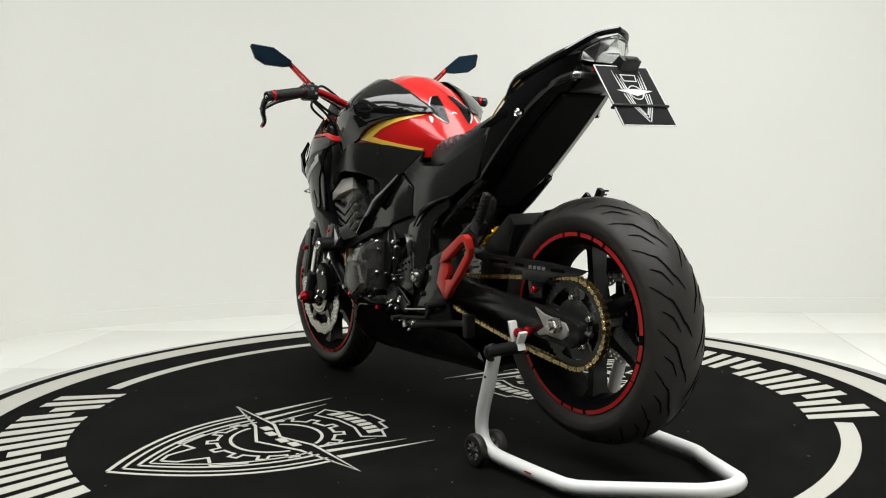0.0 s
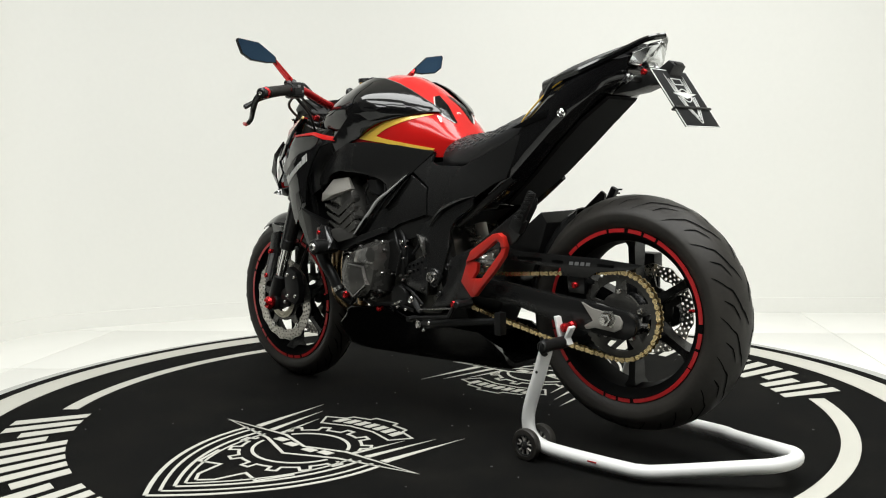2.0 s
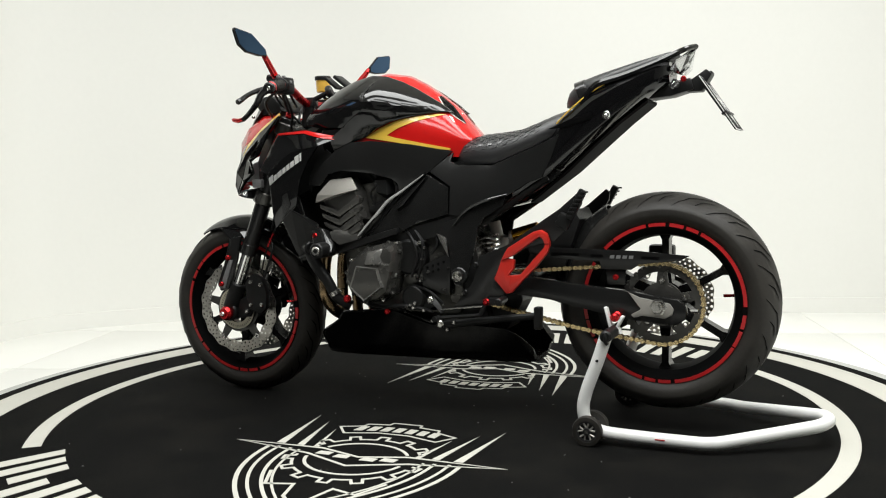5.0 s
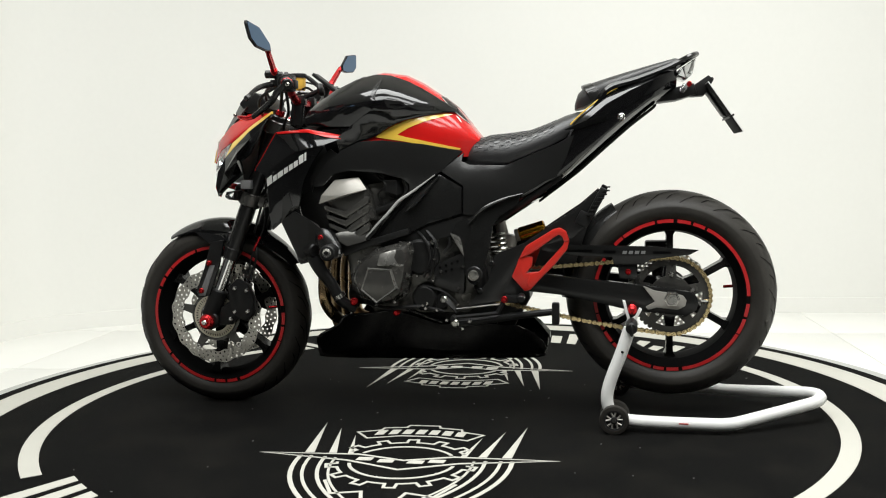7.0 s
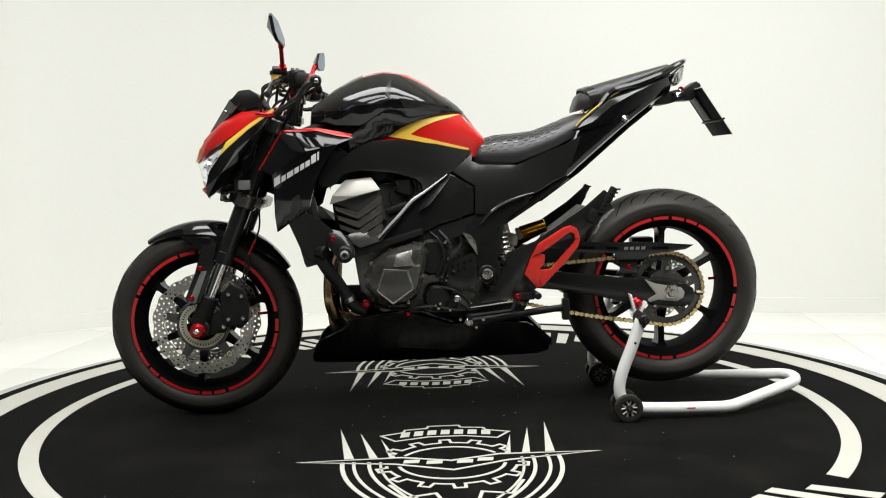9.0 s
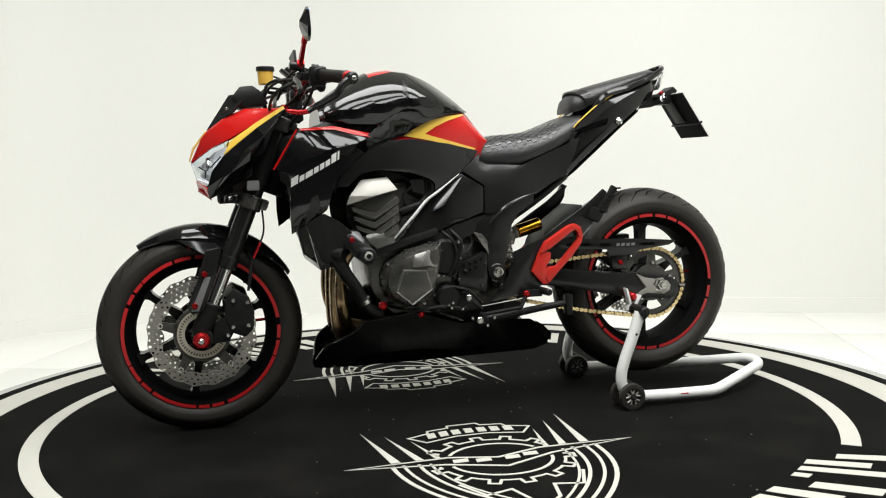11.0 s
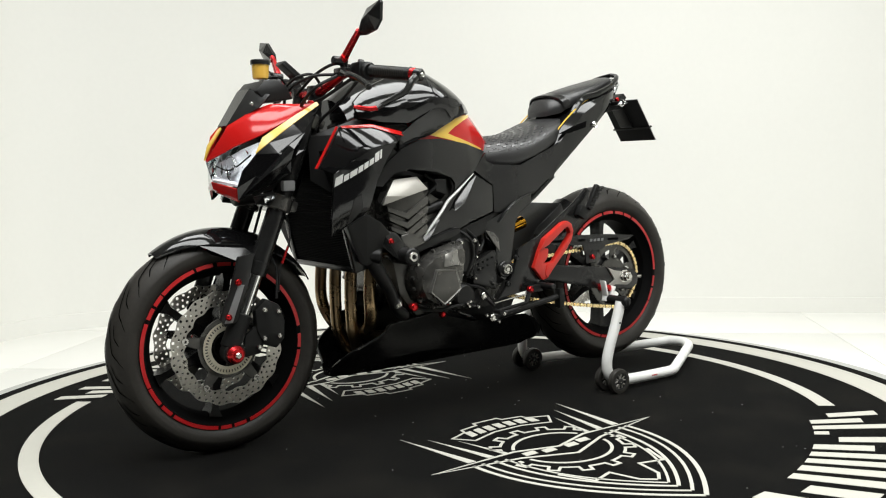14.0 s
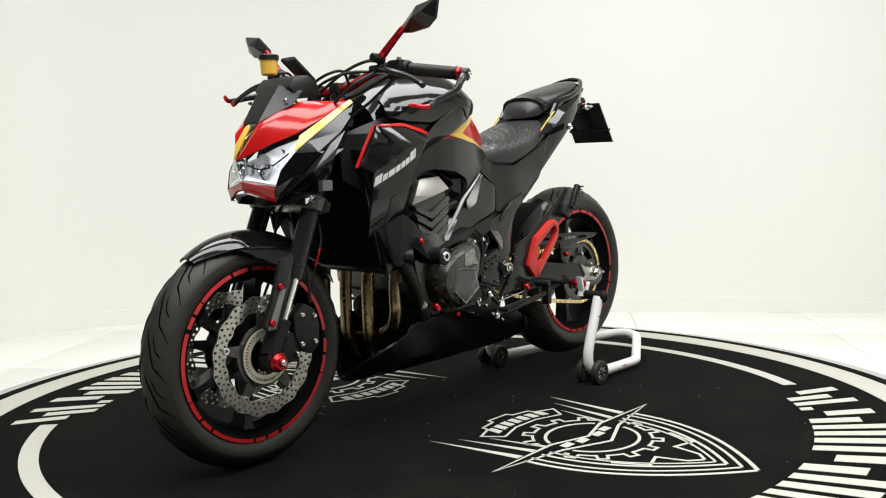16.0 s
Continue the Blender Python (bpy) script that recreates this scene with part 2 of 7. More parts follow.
# ---- the room ----
def room():
    base = [(4.3, 1.60), (3.0, 1.79), (1.8, 1.985), (0.6, 2.17), (-0.3, 2.29), (-0.75, 2.29), (-1.15, 2.215), (-1.62, 2.05),
            (-1.92, 1.91), (-2.10, 1.77), (-2.20, 1.5), (-2.30, 1.1), (-2.38, 0.7)]
    line = smooth_path([(x, y, 0) for x, y in base], 5)

    def strip(thick, z0, z1, gap=0.0):
        bm = bmesh.new()
        rows = []
        for i, q in enumerate(line):
            d = (line[min(i + 1, len(line) - 1)] - line[max(i - 1, 0)]).normalized()
            out = Vector((d.y, -d.x, 0))
            a, b = q - out * -gap, q + out * thick
            rows.append([bm.verts.new((p.x, p.y, z)) for p, z in ((a, z0), (b, z0), (b, z1), (a, z1))])
        for p, q in zip(rows, rows[1:]):
            for i in range(4):
                bm.faces.new((p[i], p[(i + 1) % 4], q[(i + 1) % 4], q[i]))
        bm.faces.new(rows[0][::-1])
        bm.faces.new(rows[-1])
        return bm
    tagged(part("wall_north", strip(0.15, FLOOR, CEILING), WALL), "curved white painted studio wall", "wall", kind="structure")
    tagged(part("baseboard", strip(-0.012, FLOOR, FLOOR + 0.083), WALL), "low white skirting along the curved wall", "baseboard", kind="structure")
    bm = bmesh.new()
    bmesh.ops.create_cube(bm, size=1.0)
    bmesh.ops.scale(bm, vec=(9.4, 11.2, 0.1), verts=bm.verts)
    bm.transform(Matrix.Translation((0.8, -2.4, FLOOR - 0.056)))
    floor = tagged(part("floor", bm, GROUT, smooth=False), "polished white tiled studio floor", "floor", kind="structure")
    tile = None
    size = 0.90
    turn = Matrix.Rotation(radians(-7.8), 4, "Z")
    for i in range(-6, 7):
        for j in range(-8, 4):
            c = turn @ Vector((i * size + 0.32, j * size + 1.59 - 0.45, FLOOR - 0.003))
            if not (-3.4 < c.x < 5.2 and -7.4 < c.y < 2.9):
                continue
            if tile is None:
                bm = box(0, 0, 0, size - 0.003, size - 0.003, 0.006, 0.0008)
                tile = part("tile", bm, TILE, floor)
                tile.matrix_basis = Matrix.Translation(c) @ turn
            else:
                share(tile, "tile", Matrix.Translation(c) @ turn, floor)
    # dark slab out of view, added so the panels don't reflect white floor
    tagged(part("carpet", box(0.9, -4.65, FLOOR + 0.004, 7.2, 5.0, 0.008, 0), SURROUND, smooth=False), "unseen dark floor slab behind the camera, added to darken reflections", "carpet", kind="structure")
    tagged(part("ceiling", box(0.8, -2.4, CEILING + 0.05, 9.6, 11.4, 0.1, 0), PLASTER, smooth=False), "plain white plaster ceiling", "ceiling", kind="structure")
    tagged(part("wall_east", box(4.45, -2.7, 1.5, 0.15, 9.0, 3.3, 0), WALL, smooth=False), "plain white painted side wall", "wall", kind="structure")
    # dark walls out of view, added to close the room and darken reflections
    tagged(part("wall_west", box(-2.60, -3.28, 1.5, 0.15, 7.9, 3.3, 0), SURROUND, smooth=False), "unseen dark side wall, added to darken reflections", "wall", kind="structure")
    tagged(part("wall_south", box(0.9, -7.2, 1.5, 7.4, 0.15, 3.3, 0), SURROUND, smooth=False), "unseen dark rear wall, added to darken reflections", "wall", kind="structure")


room()


# ---- turntable and printed mat ----
def arc(r0, r1, a0, a1, z0, z1, n):
    pts = [(r1 * math.cos(radians(a0 + (a1 - a0) * k / n)), r1 * math.sin(radians(a0 + (a1 - a0) * k / n))) for k in range(n + 1)]
    pts += [(r0 * math.cos(radians(a1 + (a0 - a1) * k / n)), r0 * math.sin(radians(a1 + (a0 - a1) * k / n))) for k in range(n + 1)]
    bm = bmesh.new()
    top = [bm.verts.new((x, y, z1)) for x, y in pts]
    low = [bm.verts.new((x, y, z0)) for x, y in pts]
    m = n + 1
    for k in range(n):
        o = (k, k + 1, 2 * m - 2 - k, 2 * m - 1 - k)
        bm.faces.new([top[i] for i in o])
        bm.faces.new([low[i] for i in o][::-1])
        bm.faces.new((top[k], top[k + 1], low[k + 1], low[k]))
        bm.faces.new((top[m + k], top[m + k + 1], low[m + k + 1], low[m + k]))
    for i, j in ((0, 2 * m - 1), (m - 1, m)):
        bm.faces.new((top[i], top[j], low[j], low[i]))
    return bm


def stroke(points, width, closed=False, z0=-0.001, z1=0.0012):
    """A flat printed line of even width along points (x, y); width may be a list."""
    p = [Vector((x, y)) for x, y in points]
    n = len(p)
    wid = width if isinstance(width, (list, tuple)) else [width] * n
    bm = bmesh.new()
    rows = []
    for i in range(n):
        if closed:
            a, b = p[i] - p[i - 1], p[(i + 1) % n] - p[i]
        else:
            a = p[i] - p[i - 1] if i else p[1] - p[0]
            b = p[i + 1] - p[i] if i < n - 1 else a
        a, b = a.normalized(), b.normalized()
        na, nb = Vector((-a.y, a.x)), Vector((-b.y, b.x))
        m = (na + nb)
        m = m.normalized() if m.length > 1e-6 else na
        k = wid[i] / 2 / max(0.45, m.dot(na))
        q = [(p[i] + m * k), (p[i] - m * k)]
        rows.append([bm.verts.new((*q[0], z1)), bm.verts.new((*q[1], z1)), bm.verts.new((*q[1], z0)), bm.verts.new((*q[0], z0))])
    for i in range(n if closed else n - 1):
        a, b = rows[i], rows[(i + 1) % n]
        for k in range(4):
            bm.faces.new((a[k], a[(k + 1) % 4], b[(k + 1) % 4], b[k]))
    if not closed:
        bm.faces.new(rows[0][::-1])
        bm.faces.new(rows[-1])
    return bm


def emblem(mat, m, spread=1.0):
    """Winged gear over a pointed shield, as printed lines. Local: u across, v from the top to the point."""
    W = 0.0095
    marks = []

    def add(name, bm):
        bm.transform(m)
        marks.append(part(name, bm, PRINT, mat, smooth=False))
    # wing with a notched star shape
    add("printed_wing", stroke([(-0.40, 0.045), (-0.13, 0.052), (0, 0.012), (0.13, 0.052), (0.40, 0.045), (0.15, 0.0), (0, -0.062), (-0.15, 0.0)], W, True))
    # gear ring: an inner circle and a toothed outline, both broken where the wing crosses
    def above(x, y, pad=0.008):
        t = abs(x)
        up = np.interp(t, [0, 0.13, 0.40], [0.012, 0.052, 0.045]) + pad
        lo = np.interp(t, [0, 0.15, 0.40], [-0.062, 0.0, 0.045]) - pad
        return 1 if y > up else (-1 if y < lo else 0)

    def broken(name, pts, w):
        run = []
        n = len(pts)
        start = next((i for i in range(n) if above(*pts[i]) == 0), 0)
        for k in range(n + 1):
            q = pts[(start + k) % n]
            if above(*q) and k < n:
                run.append(q)
            else:
                if len(run) > 2:
                    add(name, stroke(run, w))
                run = []
    broken("printed_ring", [(0.140 * math.cos(a), 0.128 * math.sin(a)) for a in [2 * math.pi * k / 72 for k in range(72)]], W)
    teeth = []
    for k in range(14):
        a = 2 * math.pi * (k + 0.25) / 14
        for da, r in ((0.00, 0.172), (0.055, 0.172), (0.075, 0.200), (0.21, 0.200), (0.23, 0.172), (0.34, 0.172), (0.43, 0.172)):
            teeth.append((r * math.cos(a + da), 0.97 * r * math.sin(a + da)))
    broken("printed_gear", teeth, W * 0.9)
    # banner over the gear, with plain bars for its writing
    def bow(u, v):
        return (u, v - 1.1 * u * u)
    ban = [bow(u, v) for u, v in ((-0.185, 0.292), (-0.12, 0.297), (-0.115, 0.318), (-0.05, 0.318), (-0.045, 0.338), (0.045, 0.338), (0.05, 0.318), (0.115, 0.318), (0.12, 0.297), (0.185, 0.292), (0.145, 0.222), (0.05, 0.232), (-0.05, 0.232), (-0.145, 0.222))]
    add("printed_banner", stroke(ban, W * 0.75, True))
    for k in range(7):
        u = -0.117 + 0.039 * k
        add("printed_bar", slab([bow(u - 0.014, 0.250), bow(u + 0.012, 0.250), bow(u + 0.017, 0.293), bow(u - 0.009, 0.293)], -0.001, 0.0012))
    for u in (-0.105, -0.045, 0.035, 0.090):
        drop = 0.030 * (1 - abs(u) / 0.15)
        add("printed_bar", slab([(u - 0.023, -0.008 - drop + 0.02), (u + 0.019, -0.008 - drop + 0.02), (u + 0.023, 0.032 - drop + 0.006), (u - 0.019, 0.032 - drop + 0.006)], -0.001, 0.0012))
    # spikes and shield
    for s in (-1, 1):
        for u0, v0, u1, w in ((0.305, 0.345, 0.270, 0.026), (0.245, 0.29, 0.205, 0.022), (0.185, 0.225, 0.155, 0.016)):
            add("printed_spike", slab([(s * u0, v0), (s * (u1 + w / 2), 0.057), (s * (u1 - w / 2), 0.057)], -0.001, 0.0012))
        for u0, v0, end, w in ((0.285, 0.03, -0.475, 0.012), (0.255, 0.03, -0.435, 0.009), (0.215, 0.025, -0.395, 0.010), (0.185, 0.02, -0.365, 0.007)):
            pts = []
            for k in range(15):
                f = k / 14
                pts.append((s * (u0 * (1 - f ** 1.9) + 0.002), v0 + (end - v0) * f ** 0.86))
            add("printed_shield_line", stroke(pts, w))
        add("printed_shield_line", stroke([(s * 0.165, -0.155), (s * 0.125, -0.245), (s * 0.055, -0.225), (s * 0.035, -0.305), (s * 0.002, -0.335)], 0.009))
    return marks


def turntable():
    t = empty("turntable")
    part("platform", slab([(1.640 * math.cos(2 * math.pi * k / 160), 1.640 * math.sin(2 * math.pi * k / 160)) for k in range(160)], FLOOR - 0.003, -0.008), EDGE, t)
    tagged(t, "low round motor turntable with a grey rim", "turntable")
    mat = part("display_mat", slab([(1.575 * math.cos(2 * math.pi * k / 180), 1.575 * math.sin(2 * math.pi * k / 180)) for k in range(180)], -0.008, 0.0), CARPET)
    tagged(mat, "round black carpet mat with off-white rings and emblems", "mat")
    part("printed_ring", arc(1.415, 1.525, 0, 360, -0.001, 0.0012, 180), PRINT, mat, smooth=False)
    for a0, a1 in ((-38.1, 44.5), (140.0, 223.0)):
        part("printed_ring", arc(1.192, 1.243, a0, a1, -0.001, 0.0012, 60), PRINT, mat, smooth=False)
    # plain bars round the rim in place of the writing
    for mid in (-87.4, 92.3):
        widths = [1.0, 1.0, 1.0, 0.95, 1.0, 0.85, 1.0, 1.25, 1.0, 0.85, 1.0, 0.35, 0.4, 0.85]
        step = 92.0 / sum(widths)
        a = mid - 46.0
        for k, w in enumerate(widths):
            b = a + step * w
            g = 0.55
            lean = 1.6
            def q(r, ang):
                ang = ang + lean * (r - 1.23) / 0.12
                return (r * math.cos(radians(ang)), r * math.sin(radians(ang)))
            r0, r1 = (1.125, 1.165) if k == 11 else (1.125, 1.338)
            w0 = b - a
            if k in (11, 12):
                bars = [(r0, r1, a + 0.2 * w0, b - 0.2 * w0)]
            else:
                in_, out_ = ((r0, r0 + 0.150), (r0 + 0.062, r1)) if k % 3 == 1 else ((r0, r1), (r0, r1))
                bars = [(*in_, a + 0.10 * w0, a + 0.40 * w0), (*out_, b - 0.40 * w0, b - 0.10 * w0)]
            for q0, q1, a0, a1 in bars:
                part("printed_bar", slab([q(q0, a0), q(q0, a1), q(q1, a1), q(q1, a0)], -0.001, 0.0012), PRINT, mat, smooth=False)
            a = b
    for base in (0, 180):
        m = Matrix.Rotation(radians(base), 4, "Z") @ Matrix.Translation((0.024, -0.572, 0)) @ Matrix.Rotation(radians(3.0), 4, "Z")
        emblem(mat, m)
    # lint and grit on the carpet
    rng = random.Random(4)
    bm = bmesh.new()
    for k in range(46):
        r, a = 1.15 * math.sqrt(rng.random()), rng.uniform(0, 6.283)
        w, h, t_ = rng.uniform(0.0006, 0.0014), rng.uniform(0.0006, 0.003), rng.uniform(0, 3.14)
        c, s_ = math.cos(t_), math.sin(t_)
        vs = [bm.verts.new((r * math.cos(a) + u * c - v * s_, r * math.sin(a) + u * s_ + v * c, z)) for z in (0.0006, 0.002) for u, v in ((-w, -h), (w, -h), (w, h), (-w, h))]
        bm.faces.new(vs[4:])
        for i in range(4):
            bm.faces.new((vs[i], vs[(i + 1) % 4], vs[4 + (i + 1) % 4], vs[4 + i]))
    tagged(part("lint", bm, GREY, mat, smooth=False), "pale specks of lint on the carpet", kind="stuff")
    return t, mat


TURNTABLE, MAT = turntable()


# ---- the motorcycle: x runs from the front wheel (-) to the tail (+), y = 0 is its middle plane ----
def surface(controls):
    """A smooth sheet through a few control points (x, z, half width): returns half width at (x, z)."""
    p = np.array([(a, b) for a, b, _ in controls])
    v = np.array([c for _, _, c in controls])
    n = len(p)

    def phi(r2):
        return np.where(r2 > 1e-12, 0.5 * r2 * np.log(np.maximum(r2, 1e-12)), 0.0)
    K = phi(((p[:, None] - p[None]) ** 2).sum(-1))
    A = np.zeros((n + 3, n + 3))
    A[:n, :n], A[:n, n], A[:n, n + 1:] = K + 6e-4 * np.eye(n), 1, p
    A[n, :n], A[n + 1:, :n] = 1, p.T
    w = np.linalg.solve(A, np.concatenate([v, np.zeros(3)]))

    def f(x, z):
        return float(phi(((p - (x, z)) ** 2).sum(-1)) @ w[:n] + w[n] + w[n + 1] * x + w[n + 2] * z)
    return f


def skin(outline, f, thick=0.006, lift=0.0, cut=0.025, side=-1):
    """A curved panel: the outline (x, z) laid on the sheet f on one side of the bike."""
    bm = bmesh.new()
    bm.faces.new([bm.verts.new((x, 0, z)) for x, z in outline])
    xs, zs = [p[0] for p in outline], [p[1] for p in outline]
    for lo, hi, ax in ((min(xs), max(xs), 0), (min(zs), max(zs), 2)):
        n = max(1, int((hi - lo) / cut))
        for k in range(1, n):
            c, d = [0, 0, 0], [0, 0, 0]
            c[ax], d[ax] = lo + (hi - lo) * k / n, 1
            bmesh.ops.bisect_plane(bm, geom=bm.verts[:] + bm.edges[:] + bm.faces[:], plane_co=c, plane_no=d, dist=1e-6)
    bmesh.ops.triangulate(bm, faces=bm.faces[:])
    for v in bm.verts:
        v.co.y = side * (f(v.co.x, v.co.z) + lift)
    top = bm.faces[:]
    res = bmesh.ops.extrude_face_region(bm, geom=top, use_keep_orig=True)
    for v in res["geom"]:
        if isinstance(v, bmesh.types.BMVert):
            v.co.y -= side * thick
    return bevelled(bm, 0.004 if thick >= 0.008 else 0.002, 2) if thick >= 0.006 else bm


def skins(name, outline, f, mat, parent, thick=0.006, lift=0.0, label="", cut=0.025):
    part(name, skin(outline, f, thick, lift, cut, -1), mat, parent, label)
    part(name, skin(outline, f, thick, lift, cut, 1), mat, parent, label)


def hull(points):
    bm = bmesh.new()
    for p in points:
        bm.verts.new(p)
    r = bmesh.ops.convex_hull(bm, input=bm.verts[:])
    dead = [v for v in r["geom_interior"] if isinstance(v, bmesh.types.BMVert)]
    if dead:
        bmesh.ops.delete(bm, geom=dead, context="VERTS")
    return bm


def along(outline, a, b, y0, y1, bevel=0.0):
    """A prism whose outline is in units along the line a-b (x, z) and across it."""
    a, b = Vector(a), Vector(b)
    d = (b - a).normalized()
    n = Vector((-d.y, d.x))
    return prism([tuple(a + d * u + n * v) for u, v in outline], y0, y1, bevel)


def bolt(name, x, y, z, r, parent, mat, depth=0.010, label=""):
    s = -1 if y < 0 else 1
    prof = [(0.0001, s * depth), (r * 0.45, s * depth), (r * 0.5, s * depth * 0.6), (r * 0.62, s * depth * 0.6), (r * 0.8, s * depth), (r, s * depth * 0.7), (r, -s * 0.004), (0.0001, -s * 0.004)]
    return part(name, spin(prof, 16, (x, y, z), closed=False), mat, parent, label)


def lump(*bms):
    """Several meshes in one."""
    out = bms[0]
    for b in bms[1:]:
        me = bpy.data.meshes.new("tmp")
        b.to_mesh(me)
        b.free()
        out.from_mesh(me)
        bpy.data.meshes.remove(me)
    return out


FRONT, REAR = (-0.735, 0.297), (0.722, 0.373)


def wheel(bike, name, c, R, w, hub_r, label, phase):
    x, z = c
    ob = empty(name)
    ob.parent = bike
    ob.matrix_basis = Matrix.Translation((x, 0, z))
    ob["label"] = label
    # tyre: round crown, side walls, bead
    wide_r = 0.252 + 0.30 * (R - 0.27)

    def tread_r(f):
        return wide_r + (R - wide_r) * max(0.0, 1 - abs(f) ** 1.9) ** 0.72
    prof = [(tread_r(math.sin(radians(6 * k))), w * math.sin(radians(6 * k))) for k in range(-15, 16)]
    side = [(wide_r - 0.010, w * 0.995), (wide_r - 0.018, w * 0.965), (0.234, w * 0.86), (0.2295, w * 0.80), (0.222, w * 0.76)]
    prof = [(r, -y) for r, y in side[::-1]] + prof + side
    tyre = part("tyre", spin(prof, 96), RUBBER, ob, "worn black road tyre with curved tread grooves")
    # tread grooves: flat black strips for their shade, swept from the middle to the shoulder
    def surf(f, a, up=0.0009):
        r = tread_r(f) + up
        return Vector((r * math.cos(a), f * w, r * math.sin(a)))
    gm = bmesh.new()
    n = 18
    for k in range(n):
        for s in (-1, 1):
            a0 = 2 * math.pi * (k + (0.5 if s > 0 else 0)) / n
            for line, wd in (([(0.06, 0.0), (0.22, 0.10), (0.30, 0.13), (0.52, 0.30), (0.72, 0.36)], 0.0055), ([(0.40, 0.05), (0.58, 0.17), (0.80, 0.23)], 0.0045), ([(0.66, -0.02), (0.92, 0.09)], 0.0038)):
                pts = []
                for (f0, b0), (f1, b1) in zip(line, line[1:]):
                    for j in range(4):
                        t = j / 4
                        pts.append((f0 + (f1 - f0) * t, b0 + (b1 - b0) * t))
                pts.append(line[-1])
                row = []
                m = len(pts)
                for j, (f, b) in enumerate(pts):
                    p = surf(s * f, a0 + b * 0.30 / R)
                    q = surf(s * pts[min(j + 1, m - 1)][0], a0 + pts[min(j + 1, m - 1)][1] * 0.30 / R) - surf(s * pts[max(j - 1, 0)][0], a0 + pts[max(j - 1, 0)][1] * 0.30 / R)
                    nrm = Vector((math.cos(a0), 0, math.sin(a0)))
                    sd = q.cross(nrm).normalized() * wd * 0.5 * (1 - 0.7 * abs(2 * j / (m - 1) - 1) ** 3)
                    row.append((gm.verts.new(p + sd), gm.verts.new(p - sd)))
                for p, q in zip(row, row[1:]):
                    gm.faces.new((p[0], p[1], q[1], q[0]))
    tagged(part("groove_shade", gm, RECESS, tyre), kind="stuff")
    # rim: barrel with flanges
    fw = w * 0.80
    rim = part("rim", spin([(0.229, -fw), (0.229, -fw - 0.004), (0.217, -fw - 0.005), (0.208, -fw + 0.012), (0.196, -fw + 0.022), (0.188, 0), (0.196, fw - 0.022), (0.208, fw - 0.012), (0.217, fw + 0.005), (0.229, fw + 0.004), (0.229, fw), (0.205, fw - 0.02), (0.20, 0), (0.205, -fw + 0.02)], 96), BARREL, ob)
    # red tape in runs round both flanges
    for s in (-1, 1):
        a = phase
        for run, gap in ((62, 2), (9, 2), (10, 3), (12, 2), (26, 1), (8, 2), (8, 3), (44, 1), (13, 2), (9, 2), (34, 2), (8, 2), (9, 3), (50, 1), (12, 2), (10, 1)):
            m = max(2, run // 4)
            bm = bmesh.new()
            rows = []
            for j in range(m + 1):
                t = radians(a + run * j / m)
                rows.append([bm.verts.new((r * math.cos(t), s * y, r * math.sin(t))) for r, y in ((0.2292, fw + 0.0035), (0.2292, fw + 0.0052), (0.2192, fw + 0.0062), (0.2192, fw + 0.0042))])
            for p, q in zip(rows, rows[1:]):
                for i in range(4):
                    bm.faces.new((p[i], p[(i + 1) % 4], q[(i + 1) % 4], q[i]))
            bm.faces.new(rows[0][::-1])
            bm.faces.new(rows[-1])
            part("rim_tape", bm, STRIPE, rim)
            a += run + gap
    # six slim spokes
    spoke = None
    for k in range(6):
        if spoke is None:
            bm = loft([[(hub_r - 0.008, -0.028, -0.020), (hub_r - 0.008, 0.028, -0.020), (hub_r - 0.008, 0.028, 0.020), (hub_r - 0.008, -0.028, 0.020)],
                       [(0.12, -0.022, -0.010), (0.12, 0.022, -0.010), (0.12, 0.022, 0.010), (0.12, -0.022, 0.010)],
                       [(0.178, -0.026, -0.010), (0.178, 0.026, -0.010), (0.178, 0.026, 0.010), (0.178, -0.026, 0.010)],
                       [(0.197, -0.034, -0.019), (0.197, 0.034, -0.019), (0.197, 0.034, 0.019), (0.197, -0.034, 0.019)]])
            spoke = part("spoke", bevelled(bm, 0.004), RIM, ob)
            spoke.matrix_basis = Matrix.Rotation(radians(30 + phase), 4, "Y")
        else:
            share(spoke, "spoke", Matrix.Rotation(radians(30 + phase + 60 * k), 4, "Y"), ob)
    part("hub", spin([(0.012, -0.06), (hub_r * 0.72, -0.06), (hub_r * 0.80, -0.045), (hub_r, -0.032), (hub_r, 0.032), (hub_r * 0.80, 0.045), (hub_r * 0.72, 0.06), (0.012, 0.06)], 40), RIM, ob)
    # valve
    part("valve", rod((0.186, 0, 0.02), (0.160, -0.012, 0.02), 0.0045), REDPART, ob)
    return ob


